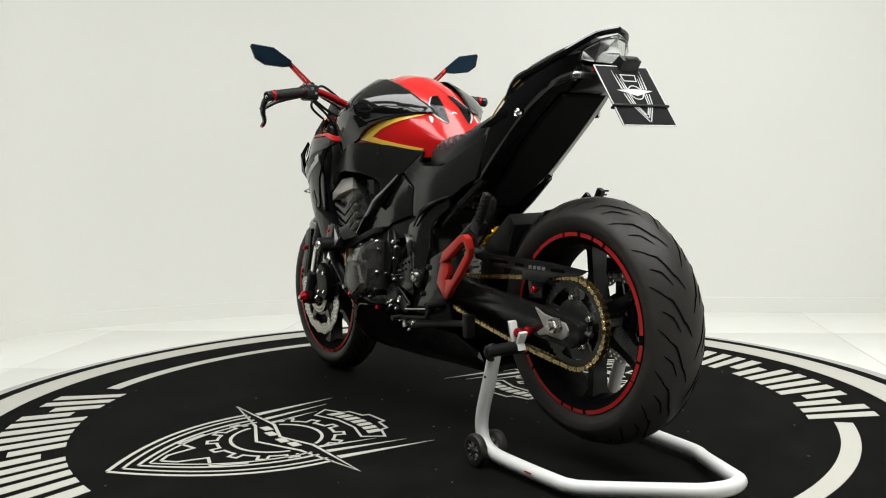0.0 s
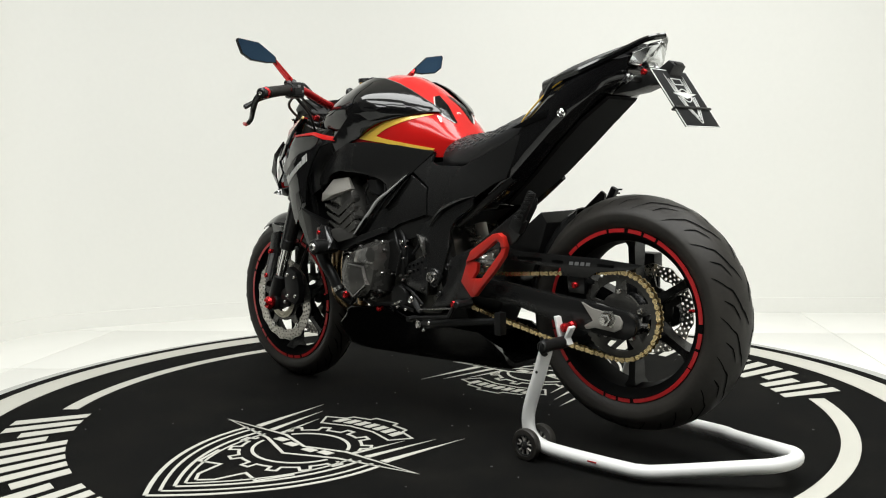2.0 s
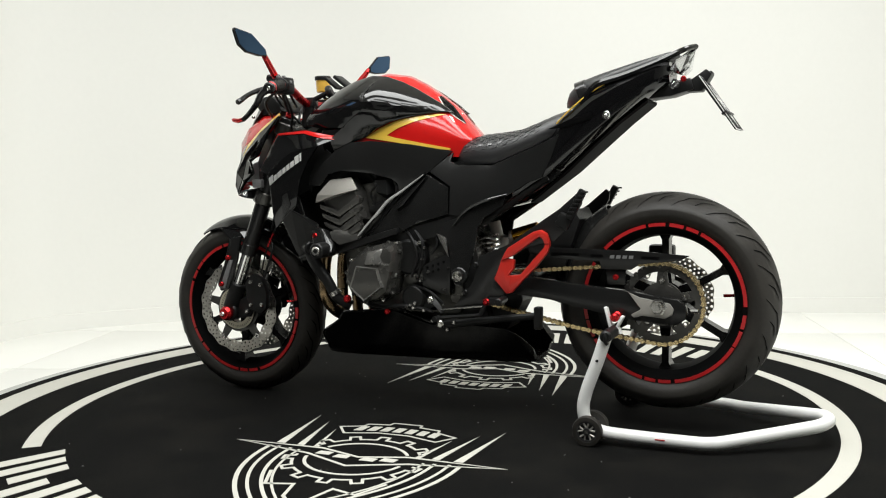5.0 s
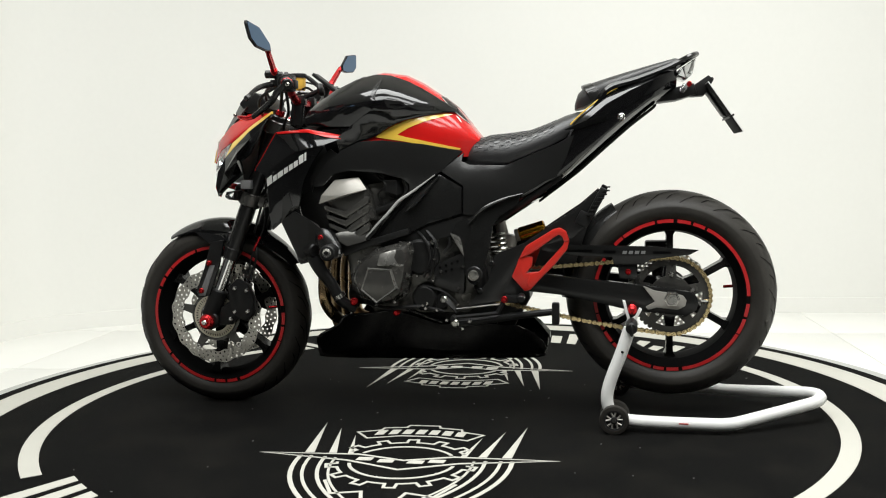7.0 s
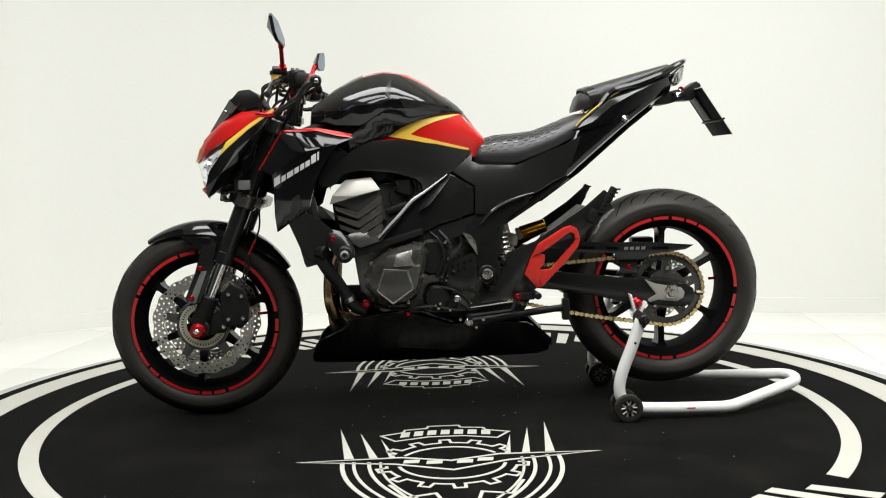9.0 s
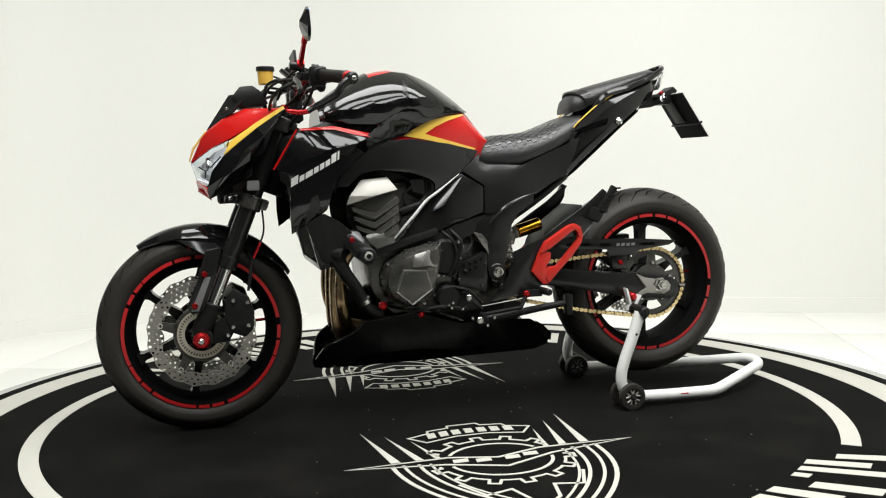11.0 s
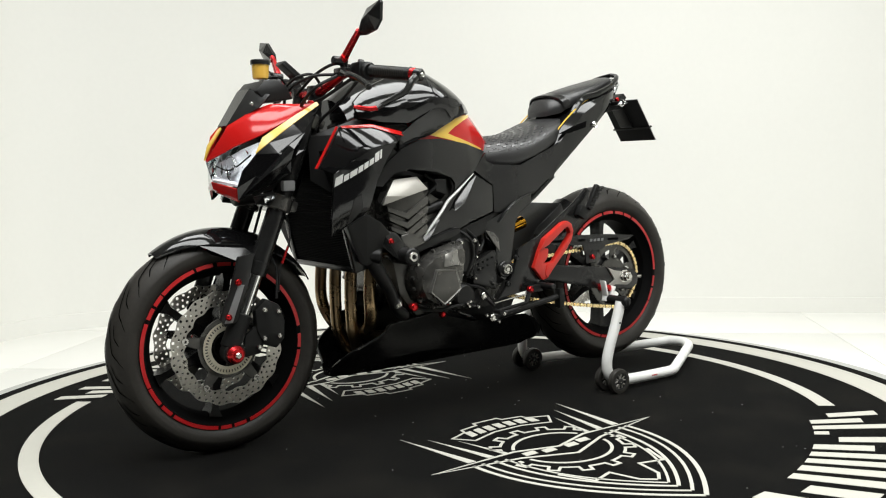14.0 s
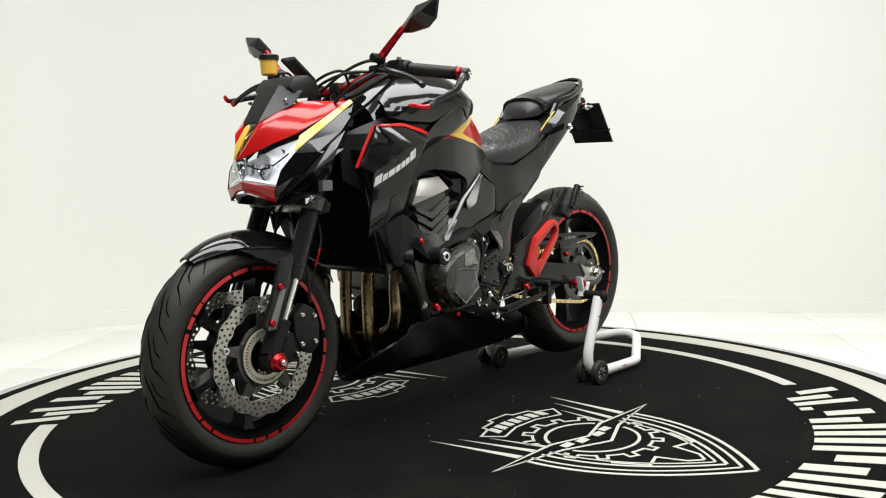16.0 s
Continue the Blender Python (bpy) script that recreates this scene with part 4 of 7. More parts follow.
def engine(bike):
    core = hull([(x, s * y, z) for s in (-1, 1) for x, y, z in ((-0.265, 0.150, 0.56), (-0.22, 0.165, 0.72), (-0.06, 0.165, 0.74), (0.02, 0.15, 0.62), (-0.24, 0.165, 0.40), (-0.17, 0.15, 0.325), (0.12, 0.13, 0.325), (0.20, 0.12, 0.42), (0.17, 0.12, 0.56))])
    part("engine_block", bevelled(core, 0.008), CAST, bike, "black cast engine block")
    # cylinder side cover: pale top face and stepped chevrons
    for s in (-1, 1):
        cov = part("cylinder_cover", bevelled(hull([(-0.318, s * 0.165, 0.672), (-0.275, s * 0.165, 0.744), (-0.195, s * 0.165, 0.750), (-0.166, s * 0.165, 0.700), (-0.149, s * 0.165, 0.612), (-0.205, s * 0.165, 0.570), (-0.278, s * 0.165, 0.566), (-0.312, s * 0.165, 0.612),
                                                     (-0.300, s * 0.198, 0.672), (-0.262, s * 0.205, 0.728), (-0.198, s * 0.208, 0.735), (-0.180, s * 0.212, 0.70), (-0.172, s * 0.208, 0.62), (-0.21, s * 0.20, 0.588), (-0.27, s * 0.19, 0.585)]), 0.004), CAST, bike, "black stepped cylinder side cover")
        part("cover_top", bevelled(hull([(-0.322, s * 0.216, 0.666), (-0.313, s * 0.220, 0.692), (-0.275, s * 0.202, 0.738), (-0.198, s * 0.204, 0.745), (-0.170, s * 0.220, 0.708), (-0.245, s * 0.229, 0.690), (-0.310, s * 0.185, 0.67), (-0.20, s * 0.185, 0.735), (-0.18, s * 0.19, 0.705)]), 0.002), TITAN, cov, "satin titanium cover face")
        for k in range(4):
            z = 0.662 - 0.027 * k
            sh = 0.006 * k
            part("cover_step", prism([(-0.308 + sh, z), (-0.240, z - 0.020), (-0.172, z + 0.028), (-0.165, z + 0.018), (-0.168, z + 0.004), (-0.238, z - 0.040), (-0.304 + sh, z - 0.014)], s * 0.185, s * (0.2165 - 0.002 * k), 0.004), CAST, cov)
    # clutch cover with a raised pentagon
    o = [(-0.224, 0.452), (-0.207, 0.492), (-0.148, 0.530), (-0.072, 0.550), (-0.042, 0.549), (-0.034, 0.523), (-0.047, 0.448), (-0.062, 0.389), (-0.093, 0.365), (-0.152, 0.356), (-0.201, 0.382), (-0.221, 0.419)]
    def grow(o, k, cx=-0.135, cz=0.435):
        return [(cx + (x - cx) * k, cz + (z - cz) * k) for x, z in o]
    for s in (-1, 1):
        c = part("clutch_cover", bevelled(loft([[(x, s * 0.14, z) for x, z in o], [(x, s * 0.205, z) for x, z in grow(o, 0.98)], [(x, s * 0.235, z) for x, z in grow(o, 0.82)], [(x, s * 0.243, z) for x, z in grow(o, 0.62)]]), 0.004), WORN, bike, "black cast clutch cover worn to bare metal")
        pent = [(-0.163, 0.470), (-0.098, 0.466), (-0.084, 0.415), (-0.140, 0.375), (-0.184, 0.412)]
        # rim and gusset take the paler casting for their highlights
        part("cover_rim", bevelled(loft([[(x, s * 0.235, z) for x, z in grow(pent, 1.18, -0.134, 0.427)], [(x, s * 0.252, z) for x, z in grow(pent, 1.08, -0.134, 0.427)], [(x, s * 0.248, z) for x, z in grow(pent, 0.92, -0.134, 0.427)], [(x, s * 0.246, z) for x, z in grow(pent, 0.5, -0.134, 0.427)]]), 0.003), PALECAST, c)
        part("cover_plate", prism(pent, s * 0.240, s * 0.2505, 0.003), CAST, c)
        part("cover_gusset", bevelled(hull([(-0.14, s * 0.246, 0.480), (-0.055, s * 0.216, 0.540), (-0.085, s * 0.238, 0.528), (-0.095, s * 0.252, 0.484), (-0.058, s * 0.238, 0.477), (-0.13, s * 0.241, 0.517), (-0.1, s * 0.21, 0.50)]), 0.003), PALECAST, c)
        for k in range(0, 12):
            bx, bz = grow(o, 0.955)[k]
            bolt("case_bolt", bx, s * 0.206, bz, 0.0065, c, BOLT if k in (1, 4, 6, 8) else CAST, 0.007)
        # sprocket and generator cover behind
        d = part("sprocket_cover", prism([(0.020, 0.474), (0.104, 0.512), (0.118, 0.500), (0.112, 0.385), (0.022, 0.410)], s * 0.13, s * 0.176, 0.006), SATIN, bike, "black sprocket cover")
        # dimples drawn as small black discs for their shade
        for k in range(7):
            bolt("dimple_shade", 0.040 + 0.018 * (k % 4), s * 0.177, 0.470 - 0.018 * (k // 4) + 0.006 * (k % 4), 0.0035, d, RECESS, 0.001)
        part("crankcase", rod((-0.02, s * 0.12, 0.50), (-0.02, s * 0.185, 0.50), 0.055, 28, 0.008), MATTE, bike)
        part("crankcase", rod((-0.01, s * 0.12, 0.375), (-0.01, s * 0.178, 0.375), 0.040, 24, 0.008), MATTE, bike)
        for bx, bz, r in ((0.02, 0.545, 0.007), (0.035, 0.53, 0.005), (0.012, 0.515, 0.005), (0.052, 0.372, 0.011), (0.0, 0.36, 0.006), (0.02, 0.43, 0.005), (-0.005, 0.345, 0.006), (0.03, 0.34, 0.006)):
            bolt("case_bolt", bx, s * 0.183, bz, r, bike, BOLT, 0.008)
    # injector body between the cover and the frame
    for s in (-1, 1):
        part("throttle_body", lump(hull([(-0.135, s * 0.15, 0.745), (-0.075, s * 0.15, 0.745), (-0.06, s * 0.15, 0.70), (-0.09, s * 0.15, 0.665), (-0.135, s * 0.15, 0.69), (-0.125, s * 0.19, 0.735), (-0.085, s * 0.19, 0.735), (-0.085, s * 0.19, 0.69), (-0.12, s * 0.19, 0.70)]), rod((-0.15, s * 0.16, 0.64), (-0.09, s * 0.17, 0.66), 0.016)), MATTE, bike)
        part("wiring", lump(tube([(-0.15, s * 0.17, 0.75), (-0.12, s * 0.19, 0.72), (-0.145, s * 0.18, 0.69), (-0.13, s * 0.17, 0.65)], 0.004, 6), tube([(-0.07, s * 0.17, 0.75), (-0.055, s * 0.18, 0.71), (-0.07, s * 0.17, 0.67)], 0.004, 6)), MATTE, bike)
    rng = random.Random(8)
    for s in (-1, 1):
        for pts, r in (([(0.0, s * 0.17, 0.58), (0.03, s * 0.185, 0.54), (0.02, s * 0.18, 0.48), (0.005, s * 0.175, 0.43)], 0.006), ([(-0.03, s * 0.17, 0.58), (0.0, s * 0.19, 0.55), (0.012, s * 0.19, 0.50), (-0.01, s * 0.185, 0.44)], 0.0045), ([(0.06, s * 0.16, 0.57), (0.07, s * 0.165, 0.54), (0.05, s * 0.17, 0.51)], 0.005),
                       ([(-0.20, s * 0.17, 0.36), (-0.12, s * 0.185, 0.345), (-0.03, s * 0.18, 0.35), (0.05, s * 0.17, 0.335)], 0.006), ([(0.0, s * 0.17, 0.41), (0.05, s * 0.18, 0.395), (0.09, s * 0.175, 0.36)], 0.0045)):
            part("engine_hose", tube(pts, r, 8), MATTE, bike)
        part("drain_housing", bevelled(hull([(0.0, s * 0.12, 0.40), (0.05, s * 0.165, 0.395), (0.06, s * 0.165, 0.35), (0.02, s * 0.17, 0.335), (-0.03, s * 0.165, 0.345), (-0.03, s * 0.12, 0.39), (0.05, s * 0.12, 0.33)]), 0.004), MATTE, bike)
        part("shift_arm", bevelled(hull([(0.04, s * 0.178, 0.382), (0.062, s * 0.178, 0.384), (0.098, s * 0.185, 0.338), (0.088, s * 0.185, 0.330), (0.05, s * 0.19, 0.372), (0.09, s * 0.195, 0.335)]), 0.002), MATTE, bike)
        for k in range(14):
            bolt("case_bolt", rng.uniform(-0.05, 0.11), s * rng.uniform(0.172, 0.186), rng.uniform(0.325, 0.56), rng.uniform(0.003, 0.0055), bike, rng.choice((BOLT, CAST, CAST)), 0.007)
    # exhaust headers
    for y, foot in ((-0.152, -0.045), (-0.040, -0.020), (0.055, 0.045), (0.150, 0.110)):
        low = 0.060 if abs(y) > 0.1 else 0.0
        part("exhaust_header", tube([(-0.245, y, 0.53), (-0.292, y, 0.533), (-0.324, y, 0.495), (-0.334, y, 0.42), (-0.332, y * 0.99, 0.30 + low), (-0.318, y + 0.30 * (foot - y), 0.255 + low), (-0.300, y + 0.85 * (foot - y), 0.222 + low), (-0.26, foot, 0.205 + low), (-0.20, foot * 0.8, 0.20 + low)], 0.0182, 16, 6), BRONZE, bike, "heat-tinted exhaust header pipe")
        part("header_flange", rod((-0.262, y, 0.531), (-0.248, y, 0.53), 0.030, 16, 0.003), CAST, bike)
    # sump, collector box and linkage fill the space over the pan
    part("sump", bevelled(hull([(x, q * y, z) for q in (-1, 1) for x, y, z in ((-0.20, 0.10, 0.35), (-0.17, 0.08, 0.22), (0.16, 0.09, 0.22), (0.21, 0.095, 0.30), (0.18, 0.10, 0.40), (-0.10, 0.11, 0.40))]), 0.006), MATTE, bike, "dark ribbed sump", smooth=False)
    part("suspension_link", bevelled(hull([(x, q * y, z) for q in (-1, 1) for x, y, z in ((0.16, 0.07, 0.28), (0.16, 0.07, 0.44), (0.29, 0.06, 0.44), (0.30, 0.055, 0.36), (0.25, 0.06, 0.27))]), 0.006), MATTE, bike, smooth=False)
    # water pipe and hose
    part("water_hose", tube([(-0.36, -0.20, 0.53), (-0.33, -0.205, 0.47), (-0.295, -0.20, 0.42), (-0.27, -0.19, 0.37), (-0.23, -0.17, 0.34)], [0.024, 0.020, 0.0175, 0.017, 0.017], 14), MATTE, bike)
    part("hose_clamp", rod((-0.276, -0.195, 0.388), (-0.270, -0.193, 0.377), 0.0195, 16), BOLT, bike)
    part("oil_filter", rod((-0.30, 0.03, 0.36), (-0.20, 0.03, 0.36), 0.036, 20, 0.004), MATTE, bike)
    bolt("red_bolt", -0.2215, -0.206, 0.368, 0.012, bike, REDPART, 0.010, "red anodised bolt")
    bolt("red_bolt", -0.098, -0.175, 0.330, 0.010, bike, REDPART, 0.010, "red anodised bolt")
    # radiator with fins, fan shroud, side tanks
    T = Matrix.Translation((-0.418, 0, 0.66)) @ Matrix.Rotation(radians(-14), 4, "Y")
    bm = box(0, 0, 0, 0.036, 0.36, 0.34, 0.003)
    bm.transform(T)
    rad = part("radiator", bm, FINS, bike, "black finned radiator")
    bm = bmesh.new()
    for k in range(60):
        lump(bm, box(-0.0195, 0, -0.155 + 0.31 * k / 59, 0.004, 0.335, 0.0022, 0))
    bm.transform(T)
    tagged(part("radiator_core", bm, FINS, rad, smooth=False), kind="stuff")
    for s in (-1, 1):
        bm = box(-0.003, s * 0.182, 0, 0.046, 0.022, 0.345, 0.004)
        bm.transform(T)
        part("radiator_tank", bm, SATIN, rad)
    bm = box(-0.003, 0, -0.172, 0.044, 0.375, 0.018, 0.004)
    bm.transform(T)
    part("radiator_rail", bm, SATIN, rad)
    # belly pan: a V keel with flat flanks and an open mouth in front
    secs = []
    for x, zt, zb, wt, wb in ((-0.402, 0.172, 0.157, 0.020, 0.014), (-0.372, 0.236, 0.157, 0.105, 0.030), (-0.352, 0.250, 0.157, 0.128, 0.036), (-0.294, 0.282, 0.158, 0.146, 0.042), (-0.268, 0.312, 0.158, 0.150, 0.044), (-0.205, 0.318, 0.160, 0.152, 0.046), (-0.110, 0.334, 0.161, 0.153, 0.048),
                              (0.036, 0.290, 0.164, 0.150, 0.048), (0.150, 0.294, 0.166, 0.142, 0.046), (0.270, 0.286, 0.168, 0.130, 0.044), (0.318, 0.258, 0.170, 0.122, 0.042), (0.345, 0.226, 0.176, 0.108, 0.036)):
        zk = zb + 0.30 * (zt - zb)
        wk = wb + 0.62 * (wt - wb)
        outer = [(x, -wt, zt), (x, -wk, zk), (x, -wb, zb), (x, wb, zb), (x, wk, zk), (x, wt, zt)]
        lip = min(0.006, 0.3 * wt)
        inner = [(x, wt - lip, zt), (x, (wb + wk) / 2 - lip, (zb + zk) / 2 + 0.008), (x, -(wb + wk) / 2 + lip, (zb + zk) / 2 + 0.008), (x, -wt + lip, zt)]
        secs.append(outer + inner)
    part("belly_pan", loft(secs), PAN, bike, "black painted V-keeled belly pan")
    for s in (-1, 1):
        part("pan_lip", panel([(-0.404, s * 0.006, 0.160), (-0.405, s * 0.020, 0.176), (-0.374, s * 0.108, 0.240), (-0.352, s * 0.131, 0.254), (-0.349, s * 0.108, 0.214), (-0.378, s * 0.050, 0.172)], 0.003), SHEEN, bike)
        # rear corner piece added to the pan to catch a reflection
        part("pan_tip", bevelled(hull([(0.285, s * 0.129, 0.281), (0.318, s * 0.125, 0.262), (0.350, s * 0.112, 0.230), (0.352, s * 0.098, 0.204), (0.334, s * 0.104, 0.214), (0.300, s * 0.118, 0.262), (0.33, s * 0.090, 0.24), (0.35, s * 0.09, 0.215)]), 0.001), SHEEN, bike, "glossy black rear corner of the pan", smooth=False)
    for s in (-1, 1):
        part("belly_trim", tube([(-0.396, s * 0.030, 0.186), (-0.372, s * 0.104, 0.238), (-0.294, s * 0.146, 0.284), (-0.268, s * 0.150, 0.314), (-0.205, s * 0.152, 0.321), (-0.110, s * 0.153, 0.336)], 0.0046, 8), SHEEN, bike)
        part("belly_brace", tube([(-0.076, s * 0.165, 0.345), (-0.02, s * 0.163, 0.322), (0.04, s * 0.155, 0.300)], 0.005, 8), BLACK, bike)


def frame_parts(bike):
    # main spar from the head to the pivot: hidden core in matt black
    for s in (-1, 1):
        part("frame_spar", tube([(-0.47, s * 0.06, 0.84), (-0.36, s * 0.12, 0.81), (-0.20, s * 0.15, 0.79), (-0.02, s * 0.13, 0.73), (0.08, s * 0.12, 0.64), (0.14, s * 0.12, 0.50), (0.16, s * 0.12, 0.40)], 0.026, 12), MATTE, bike)
        part("subframe_tube", tube([(0.05, s * 0.11, 0.70), (0.25, s * 0.10, 0.78), (0.45, s * 0.09, 0.88), (0.65, s * 0.07, 0.98)], 0.014, 10), MATTE, bike)
        part("subframe_tube", tube([(0.20, s * 0.125, 0.60), (0.30, s * 0.125, 0.665), (0.40, s * 0.115, 0.735)], 0.012, 10), SATIN, bike)
    part("airbox", hull([(x, q * y, z) for q in (-1, 1) for x, y, z in ((-0.33, 0.14, 0.74), (-0.30, 0.15, 0.83), (-0.05, 0.14, 0.82), (-0.04, 0.14, 0.70), (-0.10, 0.13, 0.69))]), MATTE, bike)
    part("steering_head", rod((-0.52, 0, 0.70), (-0.44, 0, 0.90), 0.035, 20), MATTE, bike)
    part("battery_box", hull([(x, s * y, z) for s in (-1, 1) for x, y, z in ((0.02, 0.12, 0.62), (0.05, 0.12, 0.78), (0.30, 0.11, 0.80), (0.30, 0.10, 0.69), (0.12, 0.11, 0.58))]), MATTE, bike)
    side = surface([(0.045, 0.758, 0.158), (0.111, 0.812, 0.130), (0.243, 0.772, 0.150), (0.393, 0.833, 0.140), (0.285, 0.681, 0.158), (0.108, 0.625, 0.168), (0.389, 0.735, 0.138), (0.20, 0.72, 0.166)])
    o = [(0.045, 0.758), (0.111, 0.812), (0.105, 0.787), (0.131, 0.775), (0.243, 0.772), (0.321, 0.805), (0.393, 0.833), (0.442, 0.857), (0.418, 0.790), (0.389, 0.735), (0.354, 0.722), (0.285, 0.681), (0.215, 0.672), (0.146, 0.626), (0.112, 0.628), (0.113, 0.712)]
    skins("side_cover", o, side, SATIN, bike, 0.010, label="satin black side cover below the seat")
    fp = surface([(0.037, 0.746, 0.160), (0.108, 0.711, 0.166), (0.107, 0.629, 0.168), (-0.062, 0.569, 0.182), (-0.179, 0.543, 0.192), (-0.051, 0.680, 0.176), (0.02, 0.66, 0.180)])
    skins("frame_cover", [(0.040, 0.748), (0.108, 0.709), (0.107, 0.631), (0.007, 0.602), (-0.062, 0.569), (-0.179, 0.543), (-0.147, 0.571), (-0.051, 0.680)], fp, SHEEN, bike, 0.010, label="sheen black frame cover")
    skins("cover_edge", [(-0.179, 0.552), (-0.147, 0.582), (-0.051, 0.692), (0.036, 0.757), (0.033, 0.747), (-0.047, 0.680), (-0.140, 0.575)], fp, BLACK, bike, 0.006, 0.006)
    skins("frame_gusset", [(-0.16, 0.535), (-0.06, 0.562), (0.007, 0.594), (0.107, 0.622), (0.215, 0.664), (0.150, 0.60), (0.06, 0.56), (-0.05, 0.535)], fp, MATTE, bike, 0.008, -0.006)
    # lower frame cover, gloss, that tapers to the pivot
    fc = surface([(0.076, 0.591, 0.165), (0.215, 0.674, 0.160), (0.281, 0.684, 0.150), (0.188, 0.537, 0.165), (0.142, 0.416, 0.178), (0.084, 0.548, 0.172), (0.15, 0.56, 0.176)])
    skins("pivot_cover", [(0.070, 0.595), (0.146, 0.624), (0.215, 0.674), (0.281, 0.684), (0.276, 0.655), (0.222, 0.622), (0.200, 0.59), (0.192, 0.537), (0.168, 0.450), (0.156, 0.422), (0.142, 0.414), (0.128, 0.422), (0.117, 0.452), (0.112, 0.521), (0.078, 0.548)], fc, SHEEN, bike, 0.010, label="sheen black pivot cover")
    for s in (-1, 1):
        part("pivot_bolt", spin([(0.0001, s * 0.196), (0.006, s * 0.196), (0.007, s * 0.186), (0.011, s * 0.186), (0.013, s * 0.196), (0.016, s * 0.195), (0.018, s * 0.180), (0.0001, s * 0.180)], 20, (0.144, 0, 0.447), closed=False), BOLT, bike)
        part("pivot_boss", rod((0.144, s * 0.165, 0.447), (0.144, s * 0.184, 0.447), 0.026, 24, 0.003), SATIN, bike)
        # engine mount boss and crash bung
        part("crash_bung", lump(rod((-0.276, s * 0.20, 0.524), (-0.276, s * 0.296, 0.524), 0.024, 24, 0.004)), MATTE, bike, "black crash bung")
        part("bung_bolt", spin([(0.0001, s * 0.290), (0.006, s * 0.292), (0.007, s * 0.300), (0.0125, s * 0.301), (0.0145, s * 0.298), (0.015, s * 0.29)], 20, (-0.276, 0, 0.524), closed=False), BOLT, bike)
        part("engine_mount", bevelled(hull([(-0.335, s * 0.228, 0.600), (-0.290, s * 0.232, 0.590), (-0.250, s * 0.236, 0.540), (-0.246, s * 0.256, 0.516), (-0.276, s * 0.268, 0.498), (-0.302, s * 0.258, 0.515), (-0.338, s * 0.225, 0.555), (-0.33, s * 0.17, 0.58), (-0.27, s * 0.17, 0.57), (-0.26, s * 0.17, 0.51), (-0.31, s * 0.17, 0.52)]), 0.004), SHEEN, bike, "black engine mount plate")
        part("mount_arm", prism([(-0.262, 0.545), (-0.165, 0.558), (-0.050, 0.590), (-0.045, 0.572), (-0.172, 0.533), (-0.250, 0.506)], s * 0.180, s * 0.206, 0.005), MATTE, bike)
        # turned-up lips of the covers, which catch the ceiling light
        part("highlight_lip", bevelled(hull([(0.043, s * 0.172, 0.744), (0.036, s * 0.150, 0.747), (-0.042, s * 0.172, 0.684), (-0.024, s * 0.200, 0.660), (-0.060, s * 0.196, 0.638), (-0.050, s * 0.165, 0.655)]), 0.0015), SHEEN, bike)
        part("highlight_lip", bevelled(hull([(-0.116, s * 0.188, 0.626), (-0.138, s * 0.186, 0.622), (-0.186, s * 0.206, 0.556), (-0.170, s * 0.215, 0.556), (-0.122, s * 0.208, 0.616), (-0.15, s * 0.165, 0.60)]), 0.0015), SHEEN, bike)
        # facet made paler to stand in for the highlight on the pivot cover
        part("pivot_facet", bevelled(hull([(0.070, s * 0.176, 0.574), (0.095, s * 0.186, 0.566), (0.110, s * 0.192, 0.546), (0.117, s * 0.190, 0.500), (0.104, s * 0.172, 0.53), (0.10, s * 0.165, 0.56)]), 0.0015), PALECAST, bike, "pale facet for the highlight on the pivot cover")
        # pale tube along the cover edge, drawn in place of its highlight
        part("highlight_lip", tube([(-0.188, s * 0.205, 0.556), (-0.150, s * 0.201, 0.596), (-0.112, s * 0.197, 0.635), (-0.078, s * 0.192, 0.672), (-0.036, s * 0.184, 0.700), (0.030, s * 0.172, 0.748)], [0.002, 0.0045, 0.0050, 0.0050, 0.0040, 0.0015], 8), EDGE_GLINT, bike, "pale line for the cover edge highlight")
        part("side_lip", tube([(0.126, s * 0.176, 0.597), (0.158, s * 0.178, 0.632), (0.190, s * 0.174, 0.654), (0.240, s * 0.168, 0.674), (0.290, s * 0.158, 0.687)], [0.003, 0.005, 0.0055, 0.0045, 0.002], 8), SHEEN, bike)
        part("mount_facet", bevelled(hull([(-0.272, s * 0.224, 0.578), (-0.225, s * 0.200, 0.592), (-0.175, s * 0.196, 0.590), (-0.166, s * 0.206, 0.556), (-0.235, s * 0.226, 0.537), (-0.258, s * 0.228, 0.552), (-0.21, s * 0.17, 0.56)]), 0.003), CAST, bike)
        bolt("red_bolt", -0.312, s * 0.236, 0.566, 0.0085, bike, REDPART, 0.008, "red anodised bolt")
        # rider foot hanger plate, red heel guard, passenger hanger
        h = [(0.122, 0.352), (0.150, 0.385), (0.185, 0.430), (0.205, 0.505), (0.240, 0.520), (0.292, 0.540), (0.400, 0.612), (0.450, 0.645), (0.505, 0.692), (0.518, 0.682), (0.515, 0.658), (0.482, 0.605), (0.471, 0.588), (0.438, 0.555), (0.36, 0.535), (0.285, 0.50), (0.262, 0.44), (0.300, 0.400), (0.262, 0.372), (0.217, 0.366)]
        part("foot_hanger", prism(h, s * 0.160, s * 0.172, 0.003), SATIN, bike, "satin black footrest hanger")
        for bx, bz in ((0.196, 0.480), (0.160, 0.398)):
            bolt("hanger_bolt", bx, s * 0.172, bz, 0.009, bike, SATIN, 0.006)
